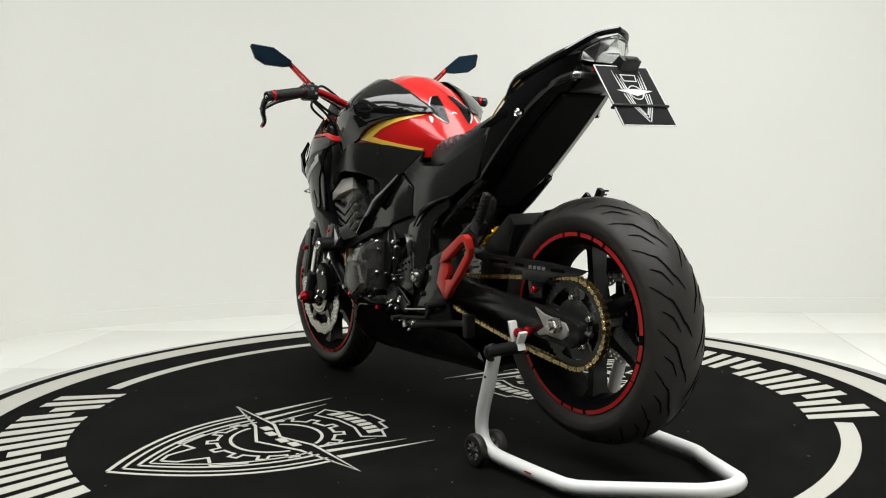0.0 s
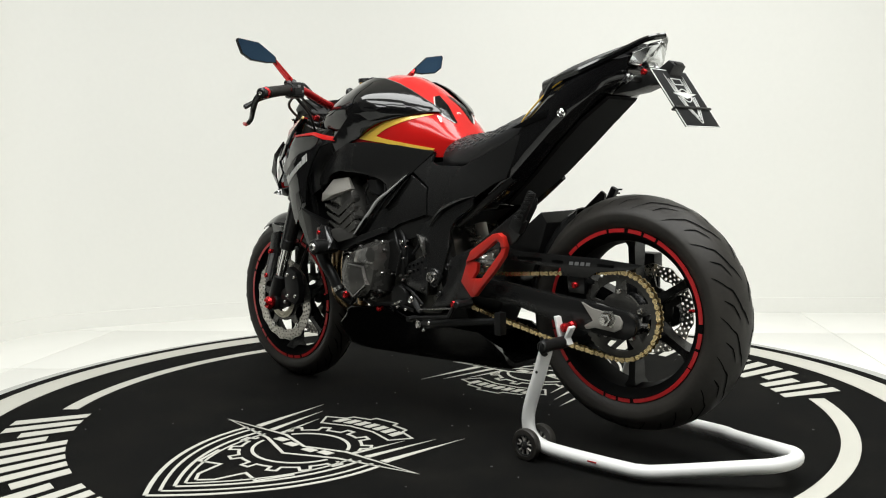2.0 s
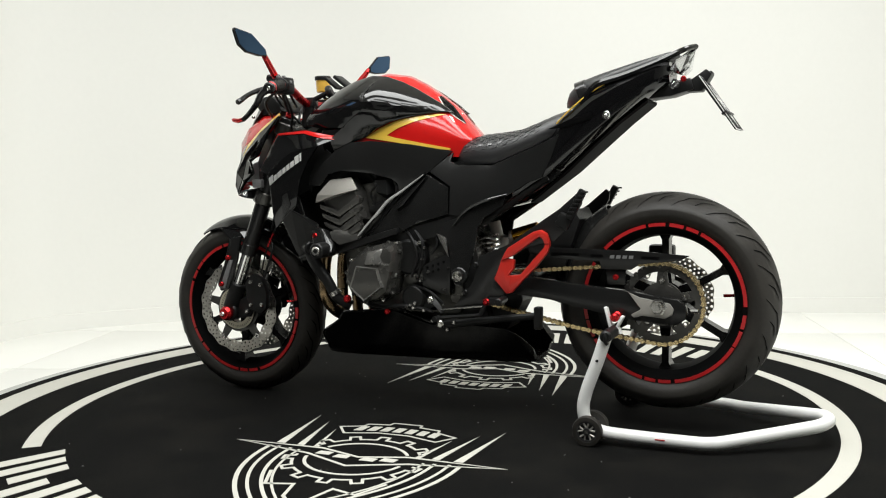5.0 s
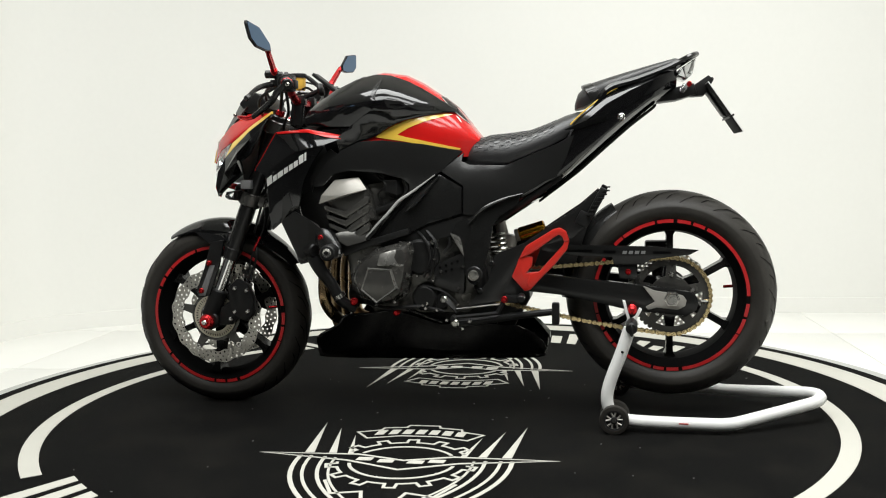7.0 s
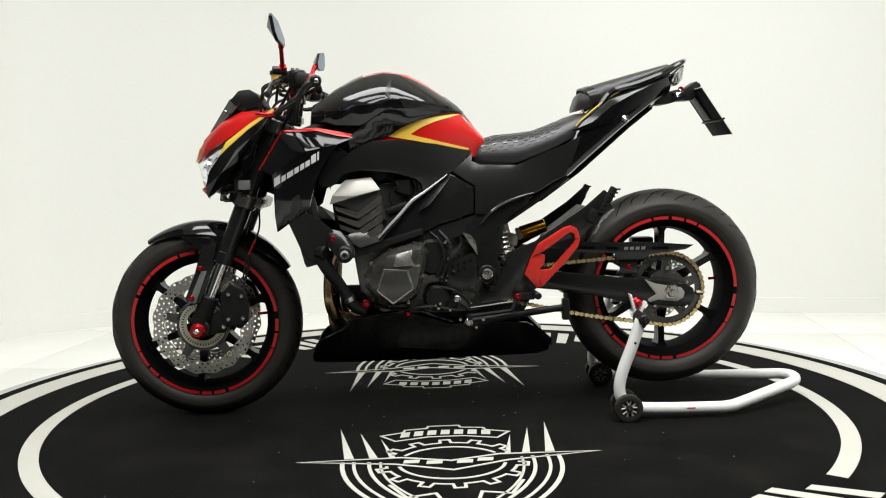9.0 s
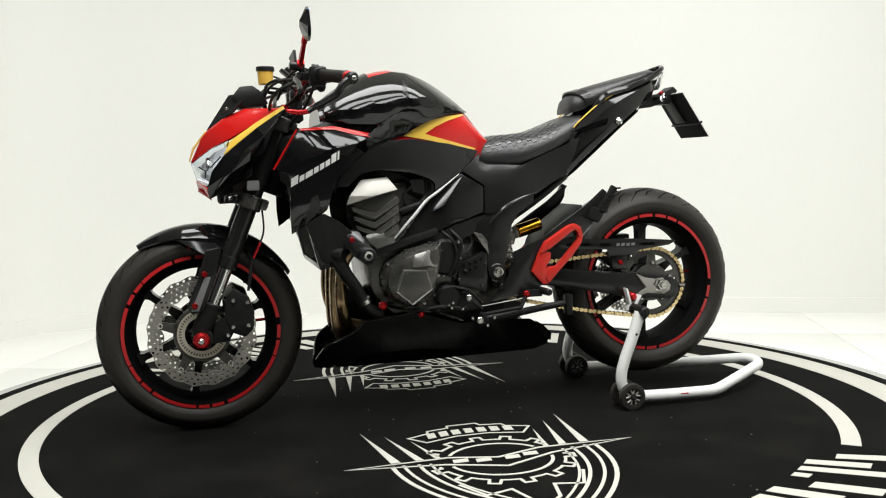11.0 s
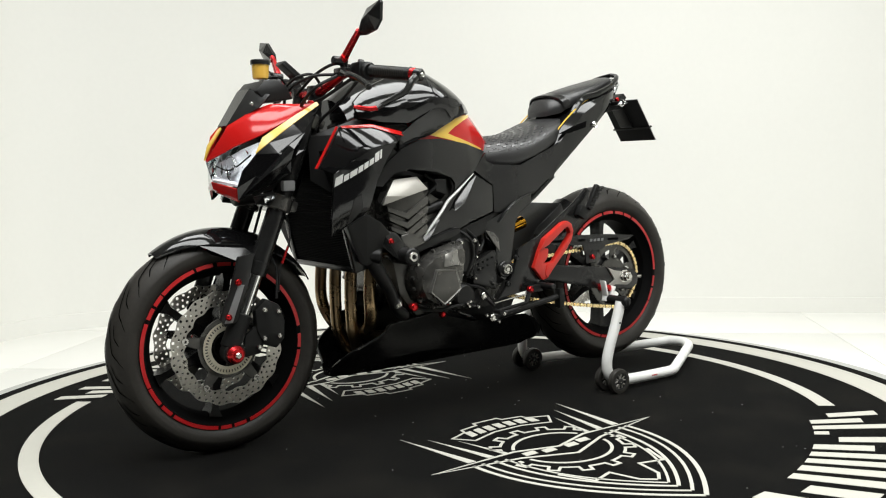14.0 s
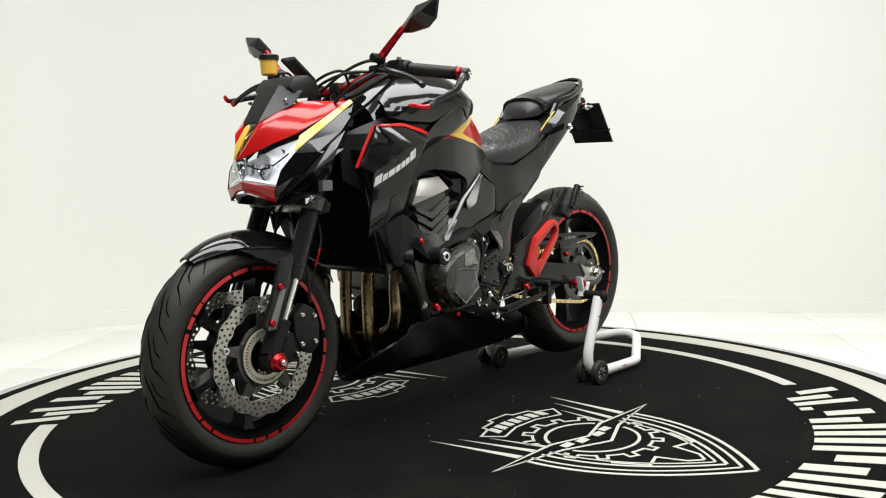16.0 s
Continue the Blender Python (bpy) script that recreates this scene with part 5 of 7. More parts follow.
        red = [[(0.280, 0.497), (0.300, 0.533), (0.380, 0.582), (0.400, 0.587), (0.418, 0.577), (0.428, 0.548), (0.412, 0.545), (0.408, 0.560), (0.398, 0.567), (0.386, 0.560), (0.318, 0.512), (0.297, 0.503)],
               [(0.428, 0.549), (0.421, 0.523), (0.388, 0.482), (0.346, 0.440), (0.312, 0.403), (0.302, 0.420), (0.312, 0.452), (0.338, 0.457), (0.409, 0.536), (0.412, 0.546)],
               [(0.280, 0.499), (0.297, 0.504), (0.321, 0.500), (0.318, 0.474), (0.301, 0.453), (0.338, 0.457), (0.330, 0.428), (0.312, 0.403), (0.295, 0.399), (0.257, 0.442), (0.271, 0.474)]]
        part("heel_guard", lump(*[prism(o, s * 0.170, s * (0.192, 0.190, 0.187)[i], 0.004) for i, o in enumerate(red)]), REDPAINT, bike, "red powder-coated heel guard")
        peg = part("passenger_peg", lump(box(0.508, s * 0.200, 0.660, 0.022, 0.018, 0.090, 0.005, Matrix.Rotation(radians(28), 4, "Y")), box(0.470, s * 0.186, 0.612, 0.040, 0.026, 0.040, 0.006, Matrix.Rotation(radians(28), 4, "Y"))), MATTE, bike, "folded black passenger footrest")
        bm = bmesh.new()
        for k in range(7):
            lump(bm, box(0.516 - 0.053 * 0.47 + 0.0088 * k * 0.9 - 0.004, s * 0.211, 0.628 + 0.011 * k, 0.020, 0.006, 0.005, 0.001))
        part("peg_ribs", bm, MATTE, peg)
        # rider footrest, lever linkage
        part("rider_peg", lump(rod((0.285, s * 0.175, 0.383), (0.290, s * 0.245, 0.383), 0.011, 12, 0.003)), MATTE, bike)
        part("peg_bracket", lump(box(0.262, s * 0.185, 0.376, 0.05, 0.025, 0.022, 0.005)), MATTE, bike)
        bolt("red_bolt", 0.236, s * 0.190, 0.375, 0.0105, bike, REDPART, 0.010, "red anodised bolt")
        part("shift_rod", rod((0.09, s * 0.19, 0.345), (0.235, s * 0.188, 0.362), 0.003, 8), BOLT, bike)
        part("foot_lever", lump(rod((0.235, s * 0.19, 0.372), (0.215, s * 0.195, 0.335), 0.007, 8), rod((0.215, s * 0.195, 0.335), (0.085, s * 0.205, 0.322), 0.0055, 8), rod((0.085, s * 0.20, 0.322), (0.085, s * 0.235, 0.322), 0.008, 10)), MATTE, bike)
    # side stand folded along the belly, with its foot
    part("side_stand", lump(tube([(0.095, -0.170, 0.300), (0.16, -0.180, 0.308), (0.26, -0.175, 0.322), (0.375, -0.165, 0.335)], [0.015, 0.012, 0.011, 0.010], 10), box(0.385, -0.165, 0.33, 0.022, 0.030, 0.065, 0.005)), MATTE, bike, "black side stand folded up")
    for bx, bz, r in ((0.085, 0.300, 0.012), (0.13, 0.308, 0.007), (0.108, 0.285, 0.006), (0.06, 0.31, 0.006)):
        bolt("stand_bolt", bx, -0.186, bz, r, bike, BOLT, 0.008)
    # stand spools on the swingarm
    for s in (-1, 1):
        part("stand_spool", spin([(0.0001, s * 0.178), (0.006, s * 0.178), (0.012, s * 0.174), (0.013, s * 0.166), (0.0085, s * 0.160), (0.0085, s * 0.146), (0.013, s * 0.142), (0.013, s * 0.132), (0.0001, s * 0.132)], 20, (0.608, 0, 0.343), closed=False), REDPART, bike, "red anodised stand spool")


TANK_X = [-0.372, -0.315, -0.261, -0.208, -0.154, -0.083, -0.030, 0.022, 0.075, 0.119, 0.152]
TANK_TOP = [0.966, 1.009, 1.040, 1.063, 1.073, 1.061, 1.034, 0.998, 0.958, 0.904, 0.862]
TANK_HALF = [0.140, 0.170, 0.188, 0.198, 0.200, 0.194, 0.182, 0.162, 0.134, 0.108, 0.080]


def tank_half(x, z):
    zt, hw = float(np.interp(x, TANK_X, TANK_TOP)), float(np.interp(x, TANK_X, TANK_HALF))
    base = 0.845
    if z <= base:
        return hw
    f = min(1.0, (z - base) / max(0.012, zt - base))
    return hw * max(0.0, 1 - f ** 2.3) ** 0.55


def bodywork(bike):
    # tank shell in red: a skin of rounded sections
    secs = []
    for x in np.linspace(-0.372, 0.152, 30):
        zt = float(np.interp(x, TANK_X, TANK_TOP))
        ring = []
        for k in range(25):
            a = math.pi * k / 24
            z = 0.845 + (zt - 0.845) * math.sin(a) ** 0.85
            y = -math.copysign(tank_half(x, min(z, zt - 1e-4)), math.cos(a)) if k not in (12,) else 0
            ring.append((x, y, z if k != 12 else zt))
        hw = float(np.interp(x, TANK_X, TANK_HALF))
        ring += [(x, hw * 0.97, 0.80), (x, -hw * 0.97, 0.80)]
        secs.append(ring)
    tank = part("fuel_tank", loft(secs), RED, bike, "metallic red fuel tank with gold chevrons")
    part("tank_cap", spin([(0.0001, 0.010), (0.036, 0.010), (0.042, 0.004), (0.042, -0.01), (0.0001, -0.01)], 28, closed=False), CAST, tank).matrix_basis = Matrix.Translation((-0.16, 0, 1.056)) @ Matrix.Rotation(radians(-2), 4, "Y") @ Matrix.Rotation(radians(90), 4, "X")
    secs = []
    for x in np.linspace(-0.378, -0.222, 10):
        zt, hw = float(np.interp(x, TANK_X, TANK_TOP)) + 0.006, float(np.interp(x, TANK_X, TANK_HALF)) * 1.03
        ring = []
        for k in range(25):
            a = math.pi * k / 24
            z = 0.842 + (zt - 0.842) * math.sin(a) ** 0.85
            f = min(1.0, (z - 0.842) / (zt - 0.842))
            ring.append((x, -math.copysign(hw * max(0.0, 1 - f ** 2.3) ** 0.55, math.cos(a)) if k != 12 else 0, z))
        secs.append(ring + [(x, hw * 0.97, 0.80), (x, -hw * 0.97, 0.80)])
    part("tank_front", loft(secs), BLACK, tank, "gloss black tank front")
    # gold chevron, red field and dark pinstripe on the flanks
    skins("gold_chevron", [(-0.145, 0.863), (-0.100, 0.890), (-0.054, 0.910), (0.0, 0.923), (0.055, 0.931), (0.075, 0.930), (0.0, 0.908), (-0.045, 0.889), (-0.078, 0.869), (-0.056, 0.862), (0.029, 0.842), (0.100, 0.826), (0.098, 0.821), (0.029, 0.829), (-0.056, 0.848)], tank_half, YELLOW, tank, 0.004, 0.0025, "gold chevron decal", 0.02)
    skins("tank_decal", [(0.082, 0.925), (0.098, 0.905), (0.108, 0.912), (0.092, 0.938)], tank_half, SILVER, tank, 0.004, 0.0022, "pale tank decal", 0.02)
    def tank_top(x, y):
        zt, hw = float(np.interp(x, TANK_X, TANK_TOP)), float(np.interp(x, TANK_X, TANK_HALF))
        return 0.845 + (zt - 0.845) * max(0.0, 1 - min(1.0, abs(y) / hw) ** (1 / 0.55)) ** (1 / 2.3)

    def tank_sticker(name, rows, mat_, label, lift):
        bm = bmesh.new()
        grid = [[bm.verts.new((x, y0 + (y1 - y0) * k / 6, tank_top(x, y0 + (y1 - y0) * k / 6) + lift)) for k in range(7)] for x, y0, y1 in rows]
        for p, q in zip(grid, grid[1:]):
            for k in range(6):
                bm.faces.new((p[k], p[k + 1], q[k + 1], q[k]))
        bmesh.ops.solidify(bm, geom=bm.faces[:], thickness=0.003)
        part(name, bm, mat_, tank, label)
    for s in (-1, 1):
        rows = [(0.030 + 0.011 * k, s * (0.018 + 0.002 * k), s * (0.040 + 0.030 * math.sin(math.pi * k / 8))) for k in range(9)]
        tank_sticker("tank_decal", rows, BLACK, "black tank decal", 0.0022)
        tank_sticker("decal_edge", [(x, b, b + s * 0.006) for x, a, b in rows], SILVER, "pale decal edge", 0.0024)
    # black side wings: front facet, rear facet and the undercut below
    WX = [-0.372, -0.330, -0.286, -0.219, -0.160, -0.112, -0.060, -0.018, 0.050, 0.090]
    CREST_Z = [0.950, 0.985, 1.012, 1.042, 1.056, 1.052, 1.033, 1.011, 0.967, 0.938]
    CREST_Y = [0.140, 0.130, 0.128, 0.126, 0.124, 0.120, 0.112, 0.104, 0.086, 0.062]
    RIDGE_Z = [0.915, 0.925, 0.934, 0.946, 0.957, 0.962, 0.955, 0.948, 0.940, 0.934]
    RIDGE_Y = [0.172, 0.192, 0.208, 0.226, 0.237, 0.240, 0.220, 0.192, 0.124, 0.070]

    def wing(x, z):
        cz, cy, rz, ry = (sum(float(np.interp(x + d, WX, v)) for d in (-0.016, -0.008, 0, 0.008, 0.016)) / 5 for v in (CREST_Z, CREST_Y, RIDGE_Z, RIDGE_Y))
        t = (z - rz) / max(0.006, cz - rz)
        return ry + (cy - ry) * min(t, 1.15) ** 1.75 if t > 0 else ry - 0.30 * (rz - z)
    skins("tank_wing", [(-0.372, 0.930), (-0.365, 0.955), (-0.330, 0.985), (-0.286, 1.012), (-0.219, 1.042), (-0.160, 1.056), (-0.112, 1.052), (-0.060, 1.033), (-0.018, 1.011), (0.050, 0.967), (0.088, 0.938), (-0.019, 0.928), (-0.080, 0.914), (-0.110, 0.936), (-0.140, 0.940), (-0.175, 0.922), (-0.214, 0.896), (-0.322, 0.900), (-0.368, 0.906)], wing, BLACK, tank, 0.010, 0.0, "gloss black tank wing", 0.014)
    # crease line and small facet on the wing
    skins("wing_crease", [(-0.132, 0.968), (-0.150, 0.985), (-0.140, 1.030), (-0.131, 1.040), (-0.127, 1.030), (-0.136, 0.988)], wing, SATIN, tank, 0.004, 0.003)
    skins("wing_facet", [(-0.108, 0.972), (-0.060, 0.965), (-0.040, 0.950), (-0.070, 0.942), (-0.098, 0.948)], wing, SATIN, tank, 0.004, 0.002)
    low = surface([(-0.137, 0.960, 0.236), (-0.088, 0.912, 0.216), (-0.019, 0.928, 0.176), (-0.145, 0.863, 0.206), (-0.25, 0.83, 0.205), (-0.235, 0.865, 0.215), (-0.214, 0.898, 0.220), (-0.175, 0.925, 0.230), (0.05, 0.93, 0.125)])
    skins("tank_flank", [(-0.125, 0.955), (-0.095, 0.935), (-0.080, 0.916), (-0.019, 0.929), (0.050, 0.934), (0.0, 0.925), (-0.054, 0.911), (-0.100, 0.891), (-0.146, 0.864), (-0.183, 0.853), (-0.255, 0.822), (-0.262, 0.86), (-0.214, 0.898), (-0.175, 0.924)], low, BLACK, tank, 0.008)
    # knee cover in satin black between tank and frame
    knee = surface([(-0.337, 0.737, 0.205), (-0.25, 0.822, 0.214), (-0.123, 0.851, 0.210), (0.106, 0.818, 0.128), (0.044, 0.758, 0.160), (-0.046, 0.690, 0.178), (-0.18, 0.795, 0.222), (-0.227, 0.763, 0.216), (0.0, 0.80, 0.178)])
    skins("knee_cover", [(-0.345, 0.720), (-0.337, 0.745), (-0.293, 0.790), (-0.250, 0.824), (-0.191, 0.850), (-0.123, 0.853), (-0.005, 0.840), (0.108, 0.817), (0.044, 0.757), (-0.025, 0.705), (-0.046, 0.688), (-0.048, 0.722), (-0.067, 0.738), (-0.126, 0.756), (-0.227, 0.766), (-0.277, 0.755), (-0.314, 0.719)], knee, SATIN, bike, 0.012, label="satin black knee cover")
    skins("intake_lip", [(-0.350, 0.70), (-0.337, 0.745), (-0.293, 0.790), (-0.262, 0.815), (-0.285, 0.832), (-0.325, 0.795), (-0.356, 0.738)], knee, MATTE, bike, 0.010, -0.008)
    # shrouds beside the radiator
    sh_up = surface([(-0.445, 0.883, 0.216), (-0.352, 0.887, 0.214), (-0.235, 0.866, 0.203), (-0.285, 0.842, 0.246), (-0.38, 0.822, 0.258), (-0.483, 0.757, 0.236), (-0.520, 0.774, 0.220)])
    sh_lo = surface([(-0.285, 0.842, 0.246), (-0.38, 0.822, 0.258), (-0.483, 0.757, 0.236), (-0.48, 0.72, 0.226), (-0.336, 0.78, 0.250), (-0.379, 0.656, 0.236), (-0.479, 0.587, 0.203), (-0.43, 0.68, 0.238)])
    shroud_top = [(-0.520, 0.774), (-0.493, 0.812), (-0.450, 0.882), (-0.352, 0.888), (-0.234, 0.866), (-0.288, 0.843), (-0.380, 0.822), (-0.440, 0.787), (-0.484, 0.757)]
    shroud_low = [(-0.484, 0.757), (-0.440, 0.787), (-0.380, 0.822), (-0.288, 0.843), (-0.325, 0.795), (-0.356, 0.738), (-0.379, 0.656), (-0.392, 0.645), (-0.426, 0.621), (-0.443, 0.611), (-0.478, 0.587), (-0.482, 0.640), (-0.481, 0.724)]
    for s in (-1, 1):
        shr = part("radiator_shroud", skin(shroud_low, sh_lo, 0.008, 0, 0.025, s), BLACK, bike, "gloss black radiator shroud with silver lettering bars")
        part("shroud_top", skin(shroud_top, sh_up, 0.008, 0, 0.025, s), BLACK, shr)
        part("red_edge", panel([(-0.5235, s * 0.216, 0.772), (-0.455, s * 0.211, 0.884), (-0.457, s * 0.204, 0.885), (-0.526, s * 0.208, 0.773)], 0.003), RED, shr, "red edge stripe")
        part("red_edge", skin([(-0.450, 0.886), (-0.352, 0.892), (-0.228, 0.868), (-0.250, 0.860), (-0.290, 0.866), (-0.352, 0.882), (-0.446, 0.879)], sh_up, 0.006, 0.003, 0.02, s), RED, shr, "red edge stripe")
        # lettering on the shroud as plain silver bars
        k = 0
        for u0, u1 in ((0.0, 0.022), (0.026, 0.041), (0.045, 0.067), (0.071, 0.086), (0.090, 0.104), (0.108, 0.123), (0.127, 0.143), (0.147, 0.153)):
            hgt = 0.024 if k in (0, 6, 7) else 0.0165
            k += 1
            def pt(u, v):
                return (-0.479 + u * 0.88 + v * 0.05, 0.722 + u * 0.50 + v)
            part("silver_bar", skin([pt(u0, 0), pt(u1, 0), pt(u1, hgt), pt(u0, hgt)], sh_lo, 0.003, 0.0015, 0.02, s), SILVER, shr, "silver lettering bar")
        part("shroud_blade", skin([(-0.425, 0.690), (-0.405, 0.700), (-0.398, 0.662), (-0.432, 0.622), (-0.440, 0.618)], sh_lo, 0.004, 0.002, 0.02, s), SATIN, shr)
        duct = part("air_duct", bevelled(hull([(-0.443, s * 0.225, 0.615), (-0.391, s * 0.246, 0.648), (-0.345, s * 0.245, 0.622), (-0.309, s * 0.235, 0.590), (-0.303, s * 0.225, 0.564), (-0.340, s * 0.225, 0.545), (-0.354, s * 0.222, 0.512), (-0.380, s * 0.218, 0.497), (-0.398, s * 0.212, 0.505), (-0.43, s * 0.17, 0.61), (-0.34, s * 0.17, 0.60), (-0.37, s * 0.17, 0.52)]), 0.005), MATTE, bike, "matt black air duct", smooth=False)
        part("duct_outlet", rod((-0.37, s * 0.20, 0.53), (-0.335, s * 0.225, 0.525), 0.022, 16, 0.004), MATTE, duct)
        part("inner_panel", hull([(-0.50, s * 0.12, 0.86), (-0.36, s * 0.18, 0.87), (-0.25, s * 0.17, 0.83), (-0.33, s * 0.19, 0.72), (-0.42, s * 0.185, 0.68), (-0.50, s * 0.13, 0.74), (-0.30, s * 0.15, 0.93)]), MATTE, bike)
    # rider seat
    def seat_loft(rows, n=21, flat=2.6):
        secs = []
        for x, zt, zb, hw in rows:
            ring = []
            for k in range(n):
                a = math.pi * k / (n - 1)
                c, s_ = math.cos(a), math.sin(a)
                ring.append((x, -hw * math.copysign(abs(c) ** (2 / flat), c), zb + 0.012 + (zt - zb - 0.012) * s_ ** (2 / flat)))
            ring += [(x, hw * 0.97, zb), (x, -hw * 0.97, zb)]
            secs.append(ring)
        return loft(secs)
    seat_rows = ((0.098, 0.802, 0.784, 0.075), (0.112, 0.832, 0.777, 0.098), (0.135, 0.853, 0.774, 0.116), (0.186, 0.867, 0.774, 0.132), (0.245, 0.871, 0.778, 0.140), (0.307, 0.878, 0.802, 0.143), (0.368, 0.900, 0.826, 0.138), (0.411, 0.919, 0.848, 0.128), (0.445, 0.929, 0.870, 0.112), (0.475, 0.932, 0.895, 0.095))
    seat = part("rider_seat", seat_loft(seat_rows), LEATHER, bike, "black vinyl rider seat with embossed pads")
    bm = bmesh.new()
    sx, sz, shw = [r[0] for r in seat_rows], [r[1] for r in seat_rows], [r[3] for r in seat_rows]
    szb = [r[2] for r in seat_rows]

    def seat_point(x, a, up):
        hw, zt, zb = np.interp(x, sx, shw), np.interp(x, sx, sz), np.interp(x, sx, szb)
        c, s_ = math.cos(a), math.sin(a)
        return Vector((x, -(hw + up) * math.copysign(abs(c) ** (2 / 2.6), c), zb + 0.012 + (zt + up - zb - 0.012) * s_ ** (2 / 2.6)))
    for i in range(15):
        for j in range(19):
            if (i + j) % 2:
                continue
            x = 0.145 + 0.0165 * i
            a = radians(20 + 140 * j / 18)
            da, dx = 0.052, 0.0066
            q = [seat_point(x - dx, a - da, 0.0011), seat_point(x + dx, a - da * 0.6, 0.0011), seat_point(x + dx, a + da, 0.0011), seat_point(x - dx, a + da * 0.6, 0.0011)]
            b = [seat_point(x - dx * 1.15, a - da * 1.15, -0.001), seat_point(x + dx * 1.15, a - da * 0.75, -0.001), seat_point(x + dx * 1.15, a + da * 1.15, -0.001), seat_point(x - dx * 1.15, a + da * 0.75, -0.001)]
            t = [bm.verts.new(p) for p in q]
            u = [bm.verts.new(p) for p in b]
            bm.faces.new(t)
            for k in range(4):
                bm.faces.new((t[k], u[k], u[(k + 1) % 4], t[(k + 1) % 4]))
    tagged(part("seat_embossing", bm, material("glossy seat emboss", (0.035, 0.035, 0.036), 0.24, spread=0.1), seat, "glossier embossed pads"), kind="stuff")
    pil_rows = ((0.440, 0.955, 0.935, 0.045), (0.450, 0.985, 0.938, 0.062), (0.478, 1.012, 0.945, 0.078), (0.530, 1.027, 0.975, 0.092), (0.576, 1.039, 0.995, 0.098), (0.640, 1.056, 1.018, 0.092), (0.700, 1.071, 1.040, 0.076), (0.735, 1.080, 1.053, 0.060), (0.752, 1.076, 1.058, 0.045))
    pil = part("pillion_seat", seat_loft(pil_rows), LEATHER, bike, "black vinyl pillion seat with a strap")
    strap = [Vector((0.502 - 0.030 * math.sin(a), -0.090 * math.cos(a), 0.966 + 0.046 * math.sin(a) ** 0.7)) for a in [math.pi * k / 16 for k in range(17)]]
    bm = bmesh.new()
    rows = [[bm.verts.new(p + Vector(d)) for d in ((-0.014, 0, -0.003), (0.014, 0, 0.005), (0.014, 0, -0.001), (-0.014, 0, -0.009))] for p in strap]
    for p, q in zip(rows, rows[1:]):
        for i in range(4):
            bm.faces.new((p[i], p[(i + 1) % 4], q[(i + 1) % 4], q[i]))
    part("seat_strap", bm, SATIN, pil)
    bm = bmesh.new()
    px_, pz_, ph_ = [r[0] for r in pil_rows], [r[1] for r in pil_rows], [r[3] for r in pil_rows]
    pb_ = [r[2] for r in pil_rows]
    for i in range(17):
        for s in (-1, 1):
            for a in (0.62, 0.86):
                x = 0.545 + 0.0105 * i
                hw, zt, zb = np.interp(x, px_, ph_), np.interp(x, px_, pz_), np.interp(x, px_, pb_)
                y = s * (hw + 0.001) * math.cos(a) ** (2 / 2.6)
                z = zb + 0.012 + (zt - zb - 0.012) * math.sin(a) ** (2 / 2.6)
                lump(bm, box(x, y * 0.99, z - 0.001, 0.0046, 0.0030, 0.0014, 0))
    tagged(part("seat_embossing", bm, LEATHER, pil), kind="stuff")
    # tail: hollow-looking wedge that rises to the lamp
    secs = []
    for x, zt, zb, wt, wm, wb in ((0.235, 0.765, 0.640, 0.100, 0.118, 0.060), (0.318, 0.795, 0.662, 0.118, 0.128, 0.060), (0.400, 0.846, 0.718, 0.130, 0.136, 0.075), (0.450, 0.905, 0.760, 0.134, 0.138, 0.084), (0.536, 0.972, 0.836, 0.134, 0.139, 0.092), (0.606, 1.004, 0.896, 0.127, 0.134, 0.090),
                                  (0.665, 1.026, 0.942, 0.112, 0.117, 0.080), (0.700, 1.040, 0.966, 0.099, 0.103, 0.072), (0.728, 1.050, 0.984, 0.080, 0.082, 0.062), (0.738, 1.053, 0.994, 0.068, 0.070, 0.056)):
        h = zt - zb
        half = [(-wt + 0.020, zt), (-wt - 0.002, zt - 0.20 * h), (-wm, zb + 0.42 * h), (-wm * 0.93, zb + 0.16 * h), (-wb, zb)]
        secs.append([(x, 0, zt + 0.004)] + [(x, y, z) for y, z in half] + [(x, 0, zb - 0.004)] + [(x, -y, z) for y, z in half[::-1]])
    tail = part("tail_fairing", loft(secs), BLACK, bike, "gloss black rising tail fairing")
    for s in (-1, 1):
        # grab hollow drawn as a thin black patch for its shade
        part("recess_shade", bevelled(hull([(0.410, s * 0.1385, 0.872), (0.474, s * 0.1395, 0.897), (0.541, s * 0.1385, 0.917), (0.534, s * 0.1405, 0.895), (0.458, s * 0.1415, 0.874), (0.47, s * 0.128, 0.885), (0.53, s * 0.128, 0.905), (0.42, s * 0.128, 0.872)]), 0.001), RECESS, tail)
        part("tail_rail", tube([(0.50, s * 0.110, 0.940), (0.545, s * 0.110, 0.990), (0.62, s * 0.108, 1.012), (0.71, s * 0.088, 1.046), (0.775, s * 0.050, 1.080), (0.80, s * 0.0, 1.092)], [0.010, 0.012, 0.011, 0.009, 0.008, 0.008], 8), BLACK, tail)
        part("gold_pinstripe", tube([(0.405, s * 0.112, 0.856), (0.450, s * 0.117, 0.908), (0.536, s * 0.117, 0.975), (0.606, s * 0.110, 1.007), (0.665, s * 0.095, 1.029)], 0.0024, 6), YELLOW, tail, "gold pinstripe")
